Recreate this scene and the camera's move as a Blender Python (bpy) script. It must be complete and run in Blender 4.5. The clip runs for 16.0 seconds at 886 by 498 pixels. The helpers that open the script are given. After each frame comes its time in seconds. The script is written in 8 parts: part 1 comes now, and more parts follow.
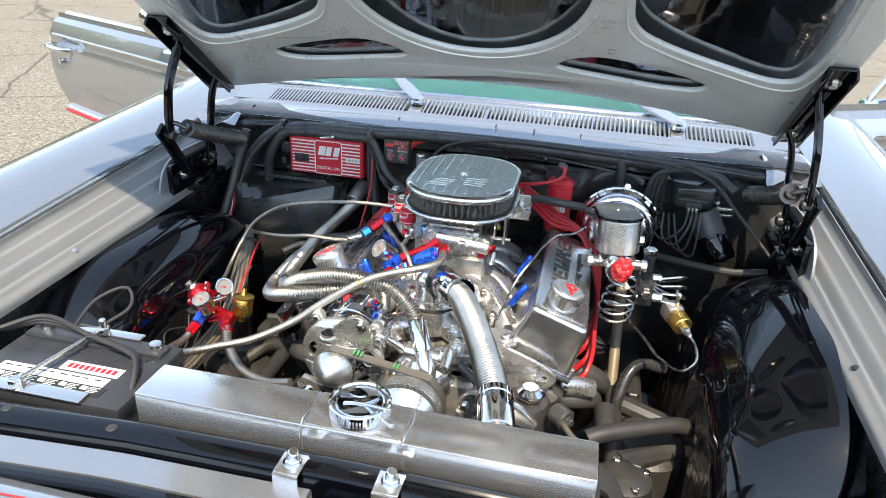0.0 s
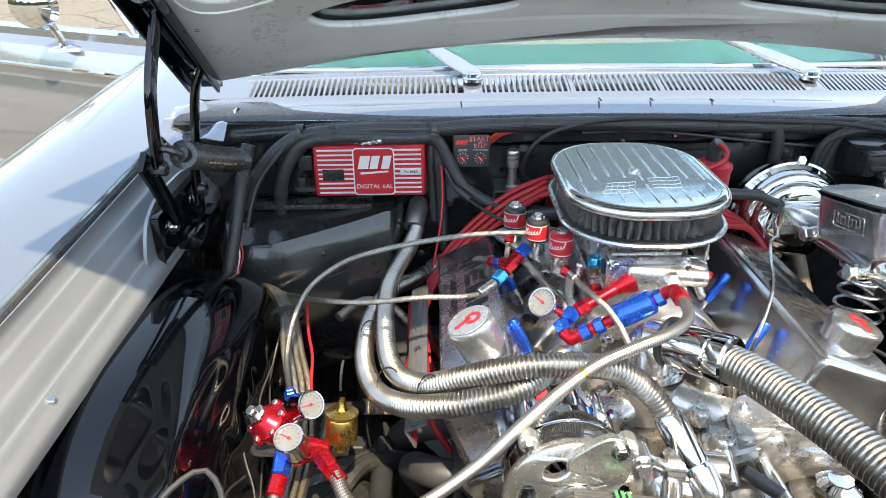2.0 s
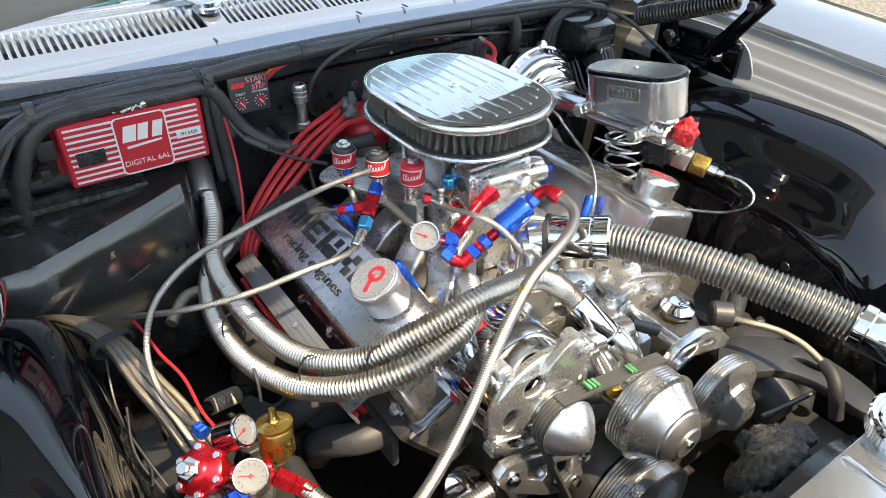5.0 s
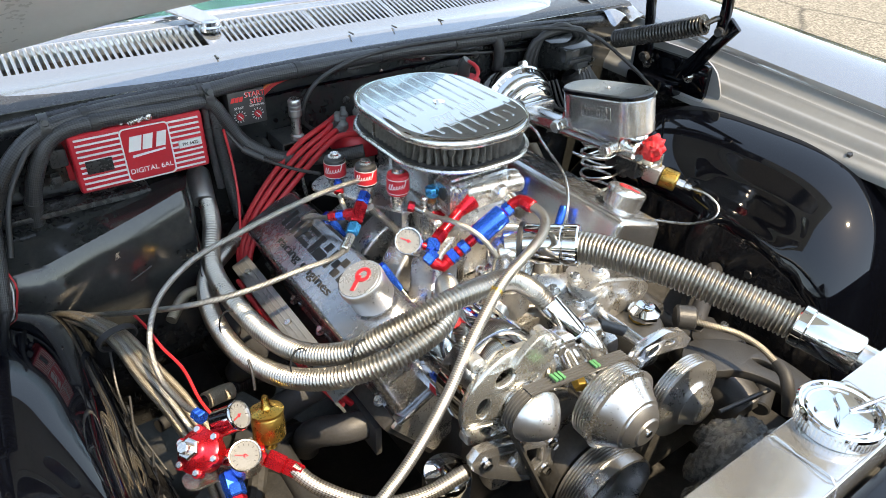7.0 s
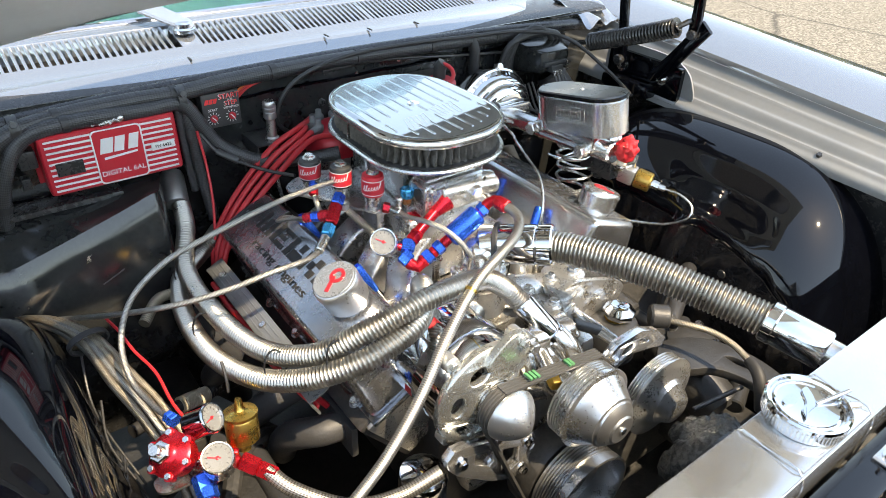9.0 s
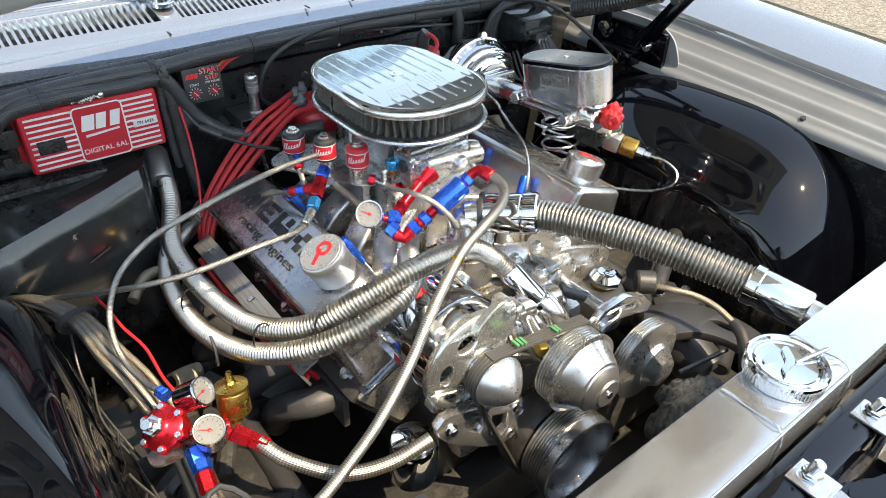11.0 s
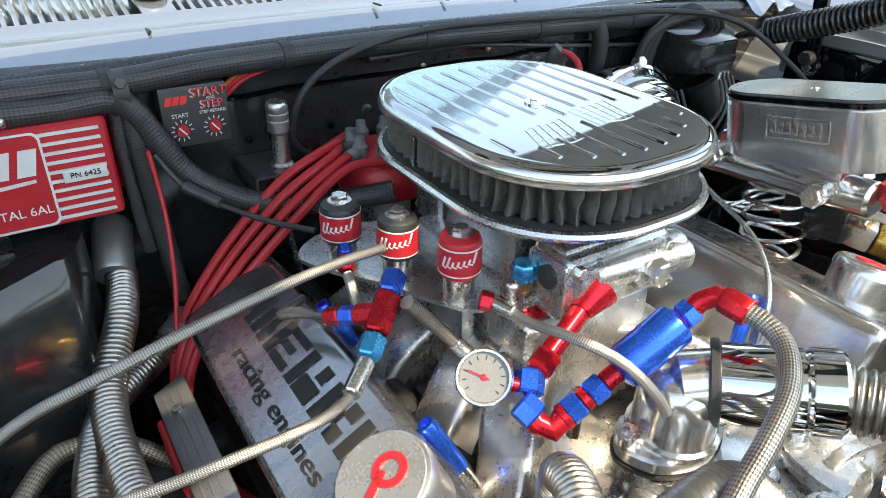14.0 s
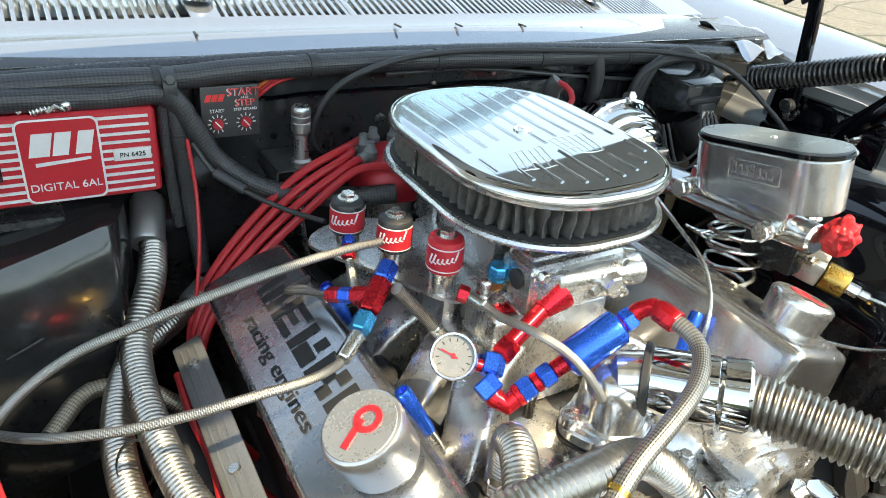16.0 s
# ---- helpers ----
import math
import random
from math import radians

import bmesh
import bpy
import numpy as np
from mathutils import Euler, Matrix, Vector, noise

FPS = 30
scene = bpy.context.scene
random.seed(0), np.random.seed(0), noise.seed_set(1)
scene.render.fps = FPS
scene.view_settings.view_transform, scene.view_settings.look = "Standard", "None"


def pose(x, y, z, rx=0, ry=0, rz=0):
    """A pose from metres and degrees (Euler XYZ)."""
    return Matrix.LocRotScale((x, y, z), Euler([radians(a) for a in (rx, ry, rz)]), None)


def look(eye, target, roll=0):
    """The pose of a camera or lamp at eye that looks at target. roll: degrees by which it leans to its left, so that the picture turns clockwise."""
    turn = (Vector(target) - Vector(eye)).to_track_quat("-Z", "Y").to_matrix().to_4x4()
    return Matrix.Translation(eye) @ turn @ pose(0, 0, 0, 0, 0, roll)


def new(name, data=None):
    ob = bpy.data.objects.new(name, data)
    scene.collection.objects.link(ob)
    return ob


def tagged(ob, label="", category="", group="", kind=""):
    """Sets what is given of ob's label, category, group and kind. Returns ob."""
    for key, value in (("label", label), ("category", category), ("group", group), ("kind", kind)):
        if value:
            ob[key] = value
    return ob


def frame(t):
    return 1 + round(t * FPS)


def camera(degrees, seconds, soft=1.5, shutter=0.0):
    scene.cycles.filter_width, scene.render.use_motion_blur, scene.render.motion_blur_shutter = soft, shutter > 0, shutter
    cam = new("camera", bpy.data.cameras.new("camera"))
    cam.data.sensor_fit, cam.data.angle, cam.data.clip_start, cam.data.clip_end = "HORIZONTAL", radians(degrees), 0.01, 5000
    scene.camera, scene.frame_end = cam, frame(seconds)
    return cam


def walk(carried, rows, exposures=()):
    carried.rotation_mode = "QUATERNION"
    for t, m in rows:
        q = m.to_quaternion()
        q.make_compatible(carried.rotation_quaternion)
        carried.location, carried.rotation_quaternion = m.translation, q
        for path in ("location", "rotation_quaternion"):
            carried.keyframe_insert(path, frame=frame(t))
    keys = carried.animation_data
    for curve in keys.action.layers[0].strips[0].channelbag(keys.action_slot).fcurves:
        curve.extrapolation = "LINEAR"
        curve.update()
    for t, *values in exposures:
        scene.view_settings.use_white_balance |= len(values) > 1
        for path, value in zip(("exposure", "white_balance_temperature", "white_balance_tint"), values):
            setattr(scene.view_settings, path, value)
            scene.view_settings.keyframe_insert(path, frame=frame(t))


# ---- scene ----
cam = camera(66.1, 16.0, 0.6)
PATH = [
    (0, (0.252, -1.704, 1.431), (-0.113, 0.071, 0.585), 2.7),
    (0.5, (0.181, -1.672, 1.422), (-0.043, 0.134, 0.591), 3.1),
    (1, (-0.005, -1.609, 1.394), (0.005, 0.219, 0.582), 3.7),
    (1.5, (-0.138, -1.501, 1.332), (-0.144, 0.33, 0.529), 4.9),
    (2, (-0.297, -1.256, 1.297), (-0.279, 0.538, 0.413), -0.5),
    (2.5, (-0.401, -1.091, 1.282), (0.073, 0.523, 0.201), -0.9),
    (3, (-0.491, -0.973, 1.283), (0.319, 0.456, 0.142), -2.6),
    (3.5, (-0.507, -0.985, 1.3), (0.423, 0.35, 0.136), -1.1),
    (3.7, (-0.525, -0.987, 1.289), (0.441, 0.344, 0.152), -0.1),
    (5.8, (-0.595, -1.133, 1.348), (0.354, 0.218, 0.219), 1.1),
    (6, (-0.599, -1.126, 1.35), (0.32, 0.255, 0.234), -0.7),
    (6.5, (-0.61, -1.138, 1.358), (0.336, 0.226, 0.242), 0.4),
    (7, (-0.614, -1.157, 1.36), (0.37, 0.192, 0.259), 1.8),
    (7.5, (-0.612, -1.156, 1.358), (0.399, 0.18, 0.265), 2.3),
    (8, (-0.61, -1.155, 1.358), (0.423, 0.176, 0.281), 3.1),
    (10.3, (-0.607, -1.187, 1.351), (0.415, 0.112, 0.227), 1.6),
    (10.5, (-0.612, -1.176, 1.353), (0.414, 0.103, 0.208), 2.6),
    (11, (-0.605, -1.178, 1.354), (0.42, 0.098, 0.204), 1.6),
    (11.5, (-0.595, -1.175, 1.35), (0.46, 0.072, 0.196), 2.3),
    (12, (-0.509, -1.188, 1.355), (0.526, 0.017, 0.139), 1.0),
    (12.5, (-0.391, -1.219, 1.353), (0.487, 0.078, 0.11), 2.1),
    (13, (-0.371, -1.162, 1.312), (0.337, 0.272, 0.111), 0.5),
    (13.5, (-0.421, -0.977, 1.248), (0.352, 0.498, 0.141), -0.8),
    (14, (-0.389, -0.732, 1.133), (0.574, 0.709, 0.134), 1.5),
    (14.5, (-0.35, -0.657, 1.057), (0.701, 0.733, 0.075), 0.7),
    (15, (-0.344, -0.679, 1.073), (0.73, 0.694, 0.093), 4.5),
    (15.5, (-0.374, -0.752, 1.138), (0.668, 0.631, 0.136), 6.0),
    (16, (-0.425, -0.814, 1.182), (0.528, 0.635, 0.186), 6.6),
]
walk(cam, [(t, look(eye, target, roll)) for t, eye, target, roll in PATH], [(0, 1.22, 8920, 10), (2, 1.39, 9170, 10), (3.5, 1.41, 9720, 10), (7, 1.44, 9820, 10), (11, 1.35, 9820, 10), (12.5, 1.1, 9620, 10), (14, 1.33, 9720, 8), (14.5, 1.38, 9970, 7), (15, 1.39, 10070, 6), (16, 1.47, 10170, 4)])

# ---- light ----
SUN = Vector((0.154, -0.63, 1.0)).normalized()
world = bpy.data.worlds.new("sky")
scene.world = world
world.use_nodes = True
wn = world.node_tree.nodes
sky = wn.new("ShaderNodeTexSky")
sky.sky_type, sky.sun_disc, sky.dust_density = "NISHITA", False, 0.15
sky.sun_elevation = math.asin(SUN.z)
sky.sun_rotation = math.atan2(SUN.x, SUN.y)
world.node_tree.links.new(sky.outputs[0], wn["Background"].inputs[0])
wn["Background"].inputs[1].default_value = 0.275
sun_data = bpy.data.lights.new("sun", "SUN")
sun_data.energy, sun_data.angle, sun_data.color = 3.05, radians(0.53), (1.0, 0.96, 0.9)
sun = new("sun", sun_data)
sun.matrix_world = look(SUN * 20, (0, 0, 0))

# ---- materials ----


def nodes_of(name):
    m = bpy.data.materials.new(name)
    m.use_nodes = True
    nt = m.node_tree
    return m, nt, nt.nodes, nt.links, nt.nodes["Principled BSDF"]


def setp(b, **kw):
    for k, v in kw.items():
        b.inputs[k.replace("_", " ")].default_value = v


def mat(name, col, rough=0.5, metal=0.0, vary=0.12, scale=14.0, rvary=0.08, bump=0.0, bscale=400.0, coat=0.0, dirt=0.0,
        dirt_col=(0.16, 0.13, 0.1), dscale=9.0, random_col=0.0, stretch=(1, 1, 1), spec=0.5):
    """A procedural surface: colour and gloss vary at two scales, fine relief, optional dust in patches."""
    m, nt, n, l, b = nodes_of(name)
    co = n.new("ShaderNodeTexCoord")
    mp = n.new("ShaderNodeMapping")
    mp.inputs["Scale"].default_value = stretch
    l.new(co.outputs["Object"], mp.inputs[0])
    big, fine = n.new("ShaderNodeTexNoise"), n.new("ShaderNodeTexNoise")
    big.inputs["Scale"].default_value, big.inputs["Detail"].default_value = scale, 4
    fine.inputs["Scale"].default_value, fine.inputs["Detail"].default_value = scale * 14, 3
    l.new(mp.outputs[0], big.inputs[0]), l.new(mp.outputs[0], fine.inputs[0])
    mixv = n.new("ShaderNodeMix")
    mixv.data_type, mixv.inputs[0].default_value = "FLOAT", 0.45
    l.new(big.outputs[0], mixv.inputs[2]), l.new(fine.outputs[0], mixv.inputs[3])
    ramp = n.new("ShaderNodeValToRGB")
    ramp.color_ramp.elements[0].position, ramp.color_ramp.elements[1].position = 0.3, 0.7
    ramp.color_ramp.elements[0].color = (*[c * (1 - vary) for c in col], 1)
    ramp.color_ramp.elements[1].color = (*[min(1, c * (1 + vary)) for c in col], 1)
    l.new(mixv.outputs[0], ramp.inputs[0])
    colour = ramp.outputs[0]
    rr = n.new("ShaderNodeMapRange")
    rr.inputs[1].default_value, rr.inputs[2].default_value = 0.3, 0.7
    rr.inputs[3].default_value, rr.inputs[4].default_value = max(0.02, rough - rvary), min(1, rough + rvary)
    l.new(mixv.outputs[0], rr.inputs[0])
    roughness = rr.outputs[0]
    if random_col:
        info = n.new("ShaderNodeObjectInfo")
        hsv = n.new("ShaderNodeHueSaturation")
        mr = n.new("ShaderNodeMapRange")
        mr.inputs[3].default_value, mr.inputs[4].default_value = 1 - random_col, 1 + random_col
        l.new(info.outputs["Random"], mr.inputs[0]), l.new(mr.outputs[0], hsv.inputs["Value"]), l.new(colour, hsv.inputs["Color"])
        colour = hsv.outputs[0]
    if dirt:
        dn = n.new("ShaderNodeTexNoise")
        dn.inputs["Scale"].default_value, dn.inputs["Detail"].default_value, dn.inputs["Roughness"].default_value = dscale, 7, 0.7
        l.new(co.outputs["Object"], dn.inputs[0])
        dr = n.new("ShaderNodeMapRange")
        dr.inputs[1].default_value, dr.inputs[2].default_value, dr.inputs[4].default_value = 0.5, 0.72, dirt
        l.new(dn.outputs[0], dr.inputs[0])
        dm = n.new("ShaderNodeMix")
        dm.data_type = "RGBA"
        dm.inputs[7].default_value = (*dirt_col, 1)
        l.new(dr.outputs[0], dm.inputs[0]), l.new(colour, dm.inputs[6])
        colour = dm.outputs[2]
        ad = n.new("ShaderNodeMath")
        ad.operation = "MULTIPLY_ADD"
        ad.inputs[1].default_value = 0.45
        l.new(dr.outputs[0], ad.inputs[0]), l.new(roughness, ad.inputs[2])
        roughness = ad.outputs[0]
        if metal:
            sm = n.new("ShaderNodeMath")
            sm.operation = "MULTIPLY_ADD"
            sm.inputs[1].default_value, sm.inputs[2].default_value = -metal, metal
            l.new(dr.outputs[0], sm.inputs[0]), l.new(sm.outputs[0], b.inputs["Metallic"])
    l.new(colour, b.inputs["Base Color"]), l.new(roughness, b.inputs["Roughness"])
    if not (metal and dirt):
        b.inputs["Metallic"].default_value = metal
    setp(b, Coat_Weight=coat, Coat_Roughness=0.04, Specular_IOR_Level=spec)
    if bump:
        bn = n.new("ShaderNodeTexNoise")
        bn.inputs["Scale"].default_value, bn.inputs["Detail"].default_value = bscale, 4
        l.new(mp.outputs[0], bn.inputs[0])
        bp = n.new("ShaderNodeBump")
        bp.inputs["Strength"].default_value, bp.inputs["Distance"].default_value = bump, 0.002
        l.new(bn.outputs[0], bp.inputs["Height"]), l.new(bp.outputs[0], b.inputs["Normal"])
    return m


def braid(name, light, dark, metal, rough, around=26.0, along=26.0):
    """A woven sleeve: two sets of diagonal strands over the tube's own unrolled surface."""
    m, nt, n, l, b = nodes_of(name)
    uv = n.new("ShaderNodeUVMap")
    sep = n.new("ShaderNodeSeparateXYZ")
    l.new(uv.outputs[0], sep.inputs[0])

    def strand(sign):
        u, v = n.new("ShaderNodeMath"), n.new("ShaderNodeMath")
        u.operation = v.operation = "MULTIPLY"
        u.inputs[1].default_value, v.inputs[1].default_value = around * math.pi, sign * along * math.pi
        l.new(sep.outputs[0], u.inputs[0]), l.new(sep.outputs[1], v.inputs[0])
        s, w = n.new("ShaderNodeMath"), n.new("ShaderNodeMath")
        s.operation, w.operation = "ADD", "SINE"
        l.new(u.outputs[0], s.inputs[0]), l.new(v.outputs[0], s.inputs[1]), l.new(s.outputs[0], w.inputs[0])
        return w.outputs[0]

    p = n.new("ShaderNodeMath")
    p.operation = "MULTIPLY"
    l.new(strand(1), p.inputs[0]), l.new(strand(-1), p.inputs[1])
    mr = n.new("ShaderNodeMapRange")
    mr.inputs[1].default_value = -1
    l.new(p.outputs[0], mr.inputs[0])
    nz = n.new("ShaderNodeTexNoise")
    nz.inputs["Scale"].default_value = 60
    co = n.new("ShaderNodeTexCoord")
    l.new(co.outputs["Object"], nz.inputs[0])
    mv = n.new("ShaderNodeMix")
    mv.data_type, mv.inputs[0].default_value = "FLOAT", 0.3
    l.new(mr.outputs[0], mv.inputs[2]), l.new(nz.outputs[0], mv.inputs[3])
    ramp = n.new("ShaderNodeValToRGB")
    ramp.color_ramp.elements[0].color, ramp.color_ramp.elements[1].color = (*dark, 1), (*light, 1)
    ramp.color_ramp.elements[0].position, ramp.color_ramp.elements[1].position = 0.2, 0.62
    l.new(mv.outputs[0], ramp.inputs[0]), l.new(ramp.outputs[0], b.inputs["Base Color"])
    setp(b, Metallic=metal, Roughness=rough)
    bp = n.new("ShaderNodeBump")
    bp.inputs["Strength"].default_value, bp.inputs["Distance"].default_value = 0.6, 0.0006
    l.new(mr.outputs[0], bp.inputs["Height"]), l.new(bp.outputs[0], b.inputs["Normal"])
    return m


def asphalt_mat():
    m, nt, n, l, b = nodes_of("weathered asphalt")
    co = n.new("ShaderNodeTexCoord")
    vor, nz, cr = n.new("ShaderNodeTexVoronoi"), n.new("ShaderNodeTexNoise"), n.new("ShaderNodeTexVoronoi")
    vor.inputs["Scale"].default_value, nz.inputs["Scale"].default_value, cr.inputs["Scale"].default_value = 78, 0.9, 0.45
    nz.inputs["Detail"].default_value = 8
    cr.feature = "DISTANCE_TO_EDGE"
    wob = n.new("ShaderNodeMixRGB")
    wob.blend_type, wob.inputs[0].default_value = "ADD", 0.35
    l.new(co.outputs["Object"], wob.inputs[1]), l.new(nz.outputs["Color"], wob.inputs[2]), l.new(wob.outputs[0], cr.inputs[0])
    l.new(co.outputs["Object"], vor.inputs[0]), l.new(co.outputs["Object"], nz.inputs[0])
    ramp = n.new("ShaderNodeValToRGB")
    e = ramp.color_ramp.elements
    e[0].color, e[1].color = (0.07, 0.063, 0.05, 1), (0.37, 0.335, 0.275, 1)
    ramp.color_ramp.elements.new(0.5).color = (0.19, 0.17, 0.138, 1)
    l.new(vor.outputs["Color"], ramp.inputs[0])
    crack = n.new("ShaderNodeMapRange")
    crack.inputs[2].default_value, crack.inputs[3].default_value = 0.012, 0.35
    l.new(cr.outputs[0], crack.inputs[0])
    mul = n.new("ShaderNodeMixRGB")
    mul.blend_type, mul.inputs[0].default_value = "MULTIPLY", 1
    l.new(ramp.outputs[0], mul.inputs[1]), l.new(crack.outputs[0], mul.inputs[2])
    l.new(mul.outputs[0], b.inputs["Base Color"])
    setp(b, Roughness=0.92)
    bp = n.new("ShaderNodeBump")
    bp.inputs["Strength"].default_value, bp.inputs["Distance"].default_value = 0.5, 0.006
    l.new(vor.outputs["Distance"], bp.inputs["Height"]), l.new(bp.outputs[0], b.inputs["Normal"])
    return m


SILVER = mat("silver car paint", (0.334, 0.359, 0.388), 0.15, 0.7, 0.02, 3, 0.015, coat=1.0)
RAIL = mat("grey inner rail paint", (0.265, 0.278, 0.29), 0.40, 0.35, 0.06, 8, 0.08, 0.06, 900, coat=0.15, dirt=0.25, dirt_col=(0.22, 0.21, 0.19))
FRAME_GREY = mat("grey satin paint", (0.60, 0.625, 0.62), 0.3, 0.12, 0.05, 8, 0.05, 0.03, 900, coat=0.3, dirt=0.06, dirt_col=(0.25, 0.24, 0.22))
BLACK_GLOSS = mat("black enamel", (0.0016, 0.002, 0.0035), 0.03, 0.0, 0.2, 10, 0.008, spec=0.5)
BLACK_SATIN = mat("black satin paint", (0.027, 0.027, 0.0285), 0.24, 0.0, 0.3, 12, 0.1, 0.2, 60, coat=0.3, dirt=0.3, dirt_col=(0.09, 0.085, 0.08), dscale=30)
BLACK_PANEL = mat("black shiny moulded panel", (0.0192, 0.0204, 0.0204), 0.13, 0.0, 0.3, 10, 0.06, 0.2, 22, coat=0.25, dirt=0.12, dirt_col=(0.10, 0.10, 0.095), dscale=30)
RUBBER = mat("black rubber", (0.0288, 0.0288, 0.0304), 0.55, 0.0, 0.25, 30, 0.1, 0.15, 500)
PLASTIC = mat("black plastic", (0.0238, 0.0255, 0.0272), 0.3, 0.0, 0.2, 20, 0.1, 0.1, 700)
CHROME = mat("chrome", (0.72, 0.73, 0.745), 0.05, 1.0, 0.04, 20, 0.03)
MIRROR = mat("polished stainless sheet", (0.49, 0.51, 0.53), 0.035, 1.0, 0.03, 6, 0.02, 0.03, 8)
RIPPLED = mat("rippled mirror sheet", (0.6, 0.61, 0.62), 0.03, 1.0, 0.03, 6, 0.015, 0.9, 5)
POLISHED = mat("polished aluminium", (0.68, 0.68, 0.67), 0.18, 0.95, 0.05, 25, 0.06, 0.05, 90, dirt=0.08, dscale=40)
BRIGHT = mat("bright machined aluminium", (0.66, 0.665, 0.67), 0.2, 0.9, 0.04, 12, 0.05)
SATIN = mat("satin aluminium", (0.62, 0.62, 0.60), 0.3, 0.85, 0.08, 25, 0.08, 0.08, 300, dirt=0.2, dirt_col=(0.25, 0.22, 0.17))
TURNED = mat("turned aluminium", (0.69, 0.705, 0.72), 0.3, 0.93, 0.05, 18, 0.06)
TANK = mat("polished sheet aluminium", (0.611, 0.619, 0.626), 0.16, 0.9, 0.03, 4, 0.04, 0.06, 7)
CAST = mat("cast aluminium", (0.60, 0.59, 0.57), 0.3, 0.9, 0.12, 22, 0.12, 0.22, 60, dirt=0.28, dirt_col=(0.14, 0.115, 0.085), dscale=38)
CARB = mat("zinc cast carburettor", (0.57, 0.57, 0.56), 0.27, 0.92, 0.08, 35, 0.08, 0.03, 90, dirt=0.1, dirt_col=(0.2, 0.18, 0.15), dscale=60)
COVER = mat("grey valve cover metal", (0.40, 0.41, 0.43), 0.25, 0.95, 0.06, 10, 0.07, 0.02, 300, dirt=0.1)
STEEL = mat("stainless steel", (0.68, 0.66, 0.63), 0.26, 1.0, 0.12, 30, 0.07, 0.05, 300)
HEADER = mat("header coating", (0.066, 0.066, 0.068), 0.5, 0.3, 0.2, 16, 0.1, 0.25, 260, dirt=0.15, dirt_col=(0.1, 0.095, 0.09))
GREYMETAL = mat("grey coated steel", (0.066, 0.067, 0.069), 0.4, 0.5, 0.2, 16, 0.12, 0.25, 260, dirt=0.25, dirt_col=(0.11, 0.1, 0.09))
DARKIRON = mat("greasy dark iron", (0.048, 0.047, 0.046), 0.42, 0.3, 0.4, 14, 0.15, 0.4, 150, dirt=0.4, dirt_col=(0.13, 0.118, 0.105), dscale=40)
RED_ANO = mat("red anodised aluminium", (0.62, 0.02, 0.035), 0.28, 0.8, 0.12, 40, 0.07)
BLUE_ANO = mat("blue anodised aluminium", (0.01, 0.14, 0.8), 0.25, 0.8, 0.12, 40, 0.07)
CYAN_ANO = mat("light blue anodised aluminium", (0.02, 0.42, 0.78), 0.26, 0.8, 0.12, 40, 0.07)
RED_BOX = mat("red painted casing", (0.55, 0.022, 0.035), 0.35, 0.1, 0.08, 20, 0.08, 0.12, 600, dirt=0.1)
RED_WIRE = mat("red silicone lead", (0.5, 0.02, 0.028), 0.42, 0.0, 0.15, 30)
ORANGE_WIRE = mat("orange wire", (0.6, 0.14, 0.03), 0.45)
WHITE = mat("white print", (0.66, 0.655, 0.64), 0.5, 0.0, 0.06, 60)
BLACK_INK = mat("black print", (0.02, 0.02, 0.02), 0.5, 0.0, 0.1, 60)
HOSE_STEEL = mat("corrugated stainless", (0.39, 0.372, 0.345), 0.32, 1.0, 0.2, 30, 0.07, dirt=0.1, dirt_col=(0.2, 0.17, 0.13), dscale=60)
TAN = mat("tan painted steel", (0.19, 0.155, 0.11), 0.5, 0.1, 0.2, 20, 0.1, 0.2, 200, dirt=0.5, dirt_col=(0.07, 0.06, 0.045), dscale=20)
BRASS = mat("brass", (0.72, 0.46, 0.12), 0.27, 1.0, 0.15, 30, 0.1, dirt=0.15)
COPPER = mat("copper", (0.55, 0.26, 0.12), 0.35, 1.0, 0.2, 30, 0.1)
FILTER = mat("charcoal filter cloth", (0.135, 0.128, 0.118), 0.85, 0.0, 0.45, 120, 0.05, 0.8, 1100)
UNDERCOAT = mat("black rough undercoat", (0.0126, 0.0126, 0.0144), 0.11, 0.0, 0.3, 20, 0.06, 0.9, 65, spec=0.5)
FILTER.node_tree.nodes["Principled BSDF"].inputs["Specular IOR Level"].default_value = 0.2
TUBING = mat("zinc plated steel line", (0.66, 0.66, 0.63), 0.26, 1.0, 0.12, 40, 0.08)
FACE = mat("gauge face", (0.21, 0.208, 0.2), 0.25, 0.0, 0.05, 60, coat=0.5)
CLOTH = mat("cream heat sleeve", (0.62, 0.55, 0.44), 0.85, 0.0, 0.2, 60, 0.05, 0.7, 500)
BATTERY_CASE = mat("dark grey battery case", (0.035, 0.038, 0.045), 0.36, 0.0, 0.2, 18, 0.1, 0.1, 500, dirt=0.06)
GREEN_INK = mat("green paint mark", (0.07, 0.26, 0.11), 0.5)
BELT = mat("ribbed belt", (0.06, 0.058, 0.055), 0.42, 0.0, 0.2, 40, 0.1, 0.2, 600)
BRAID = braid("braided stainless sleeve", (0.48, 0.462, 0.43), (0.13, 0.122, 0.108), 0.9, 0.34, 24, 15)
BRAID_TAN = braid("dull braided sleeve", (0.46, 0.40, 0.315), (0.13, 0.108, 0.08), 0.85, 0.38, 24, 15)
LOOM = braid("black braided loom", (0.046, 0.047, 0.05), (0.012, 0.012, 0.013), 0.0, 0.36, 28, 20)
SEAL = mat("black soft seal rubber", (0.02, 0.021, 0.024), 0.27, 0.0, 0.2, 20, 0.08, 0.1, 300)
ASPHALT = asphalt_mat()


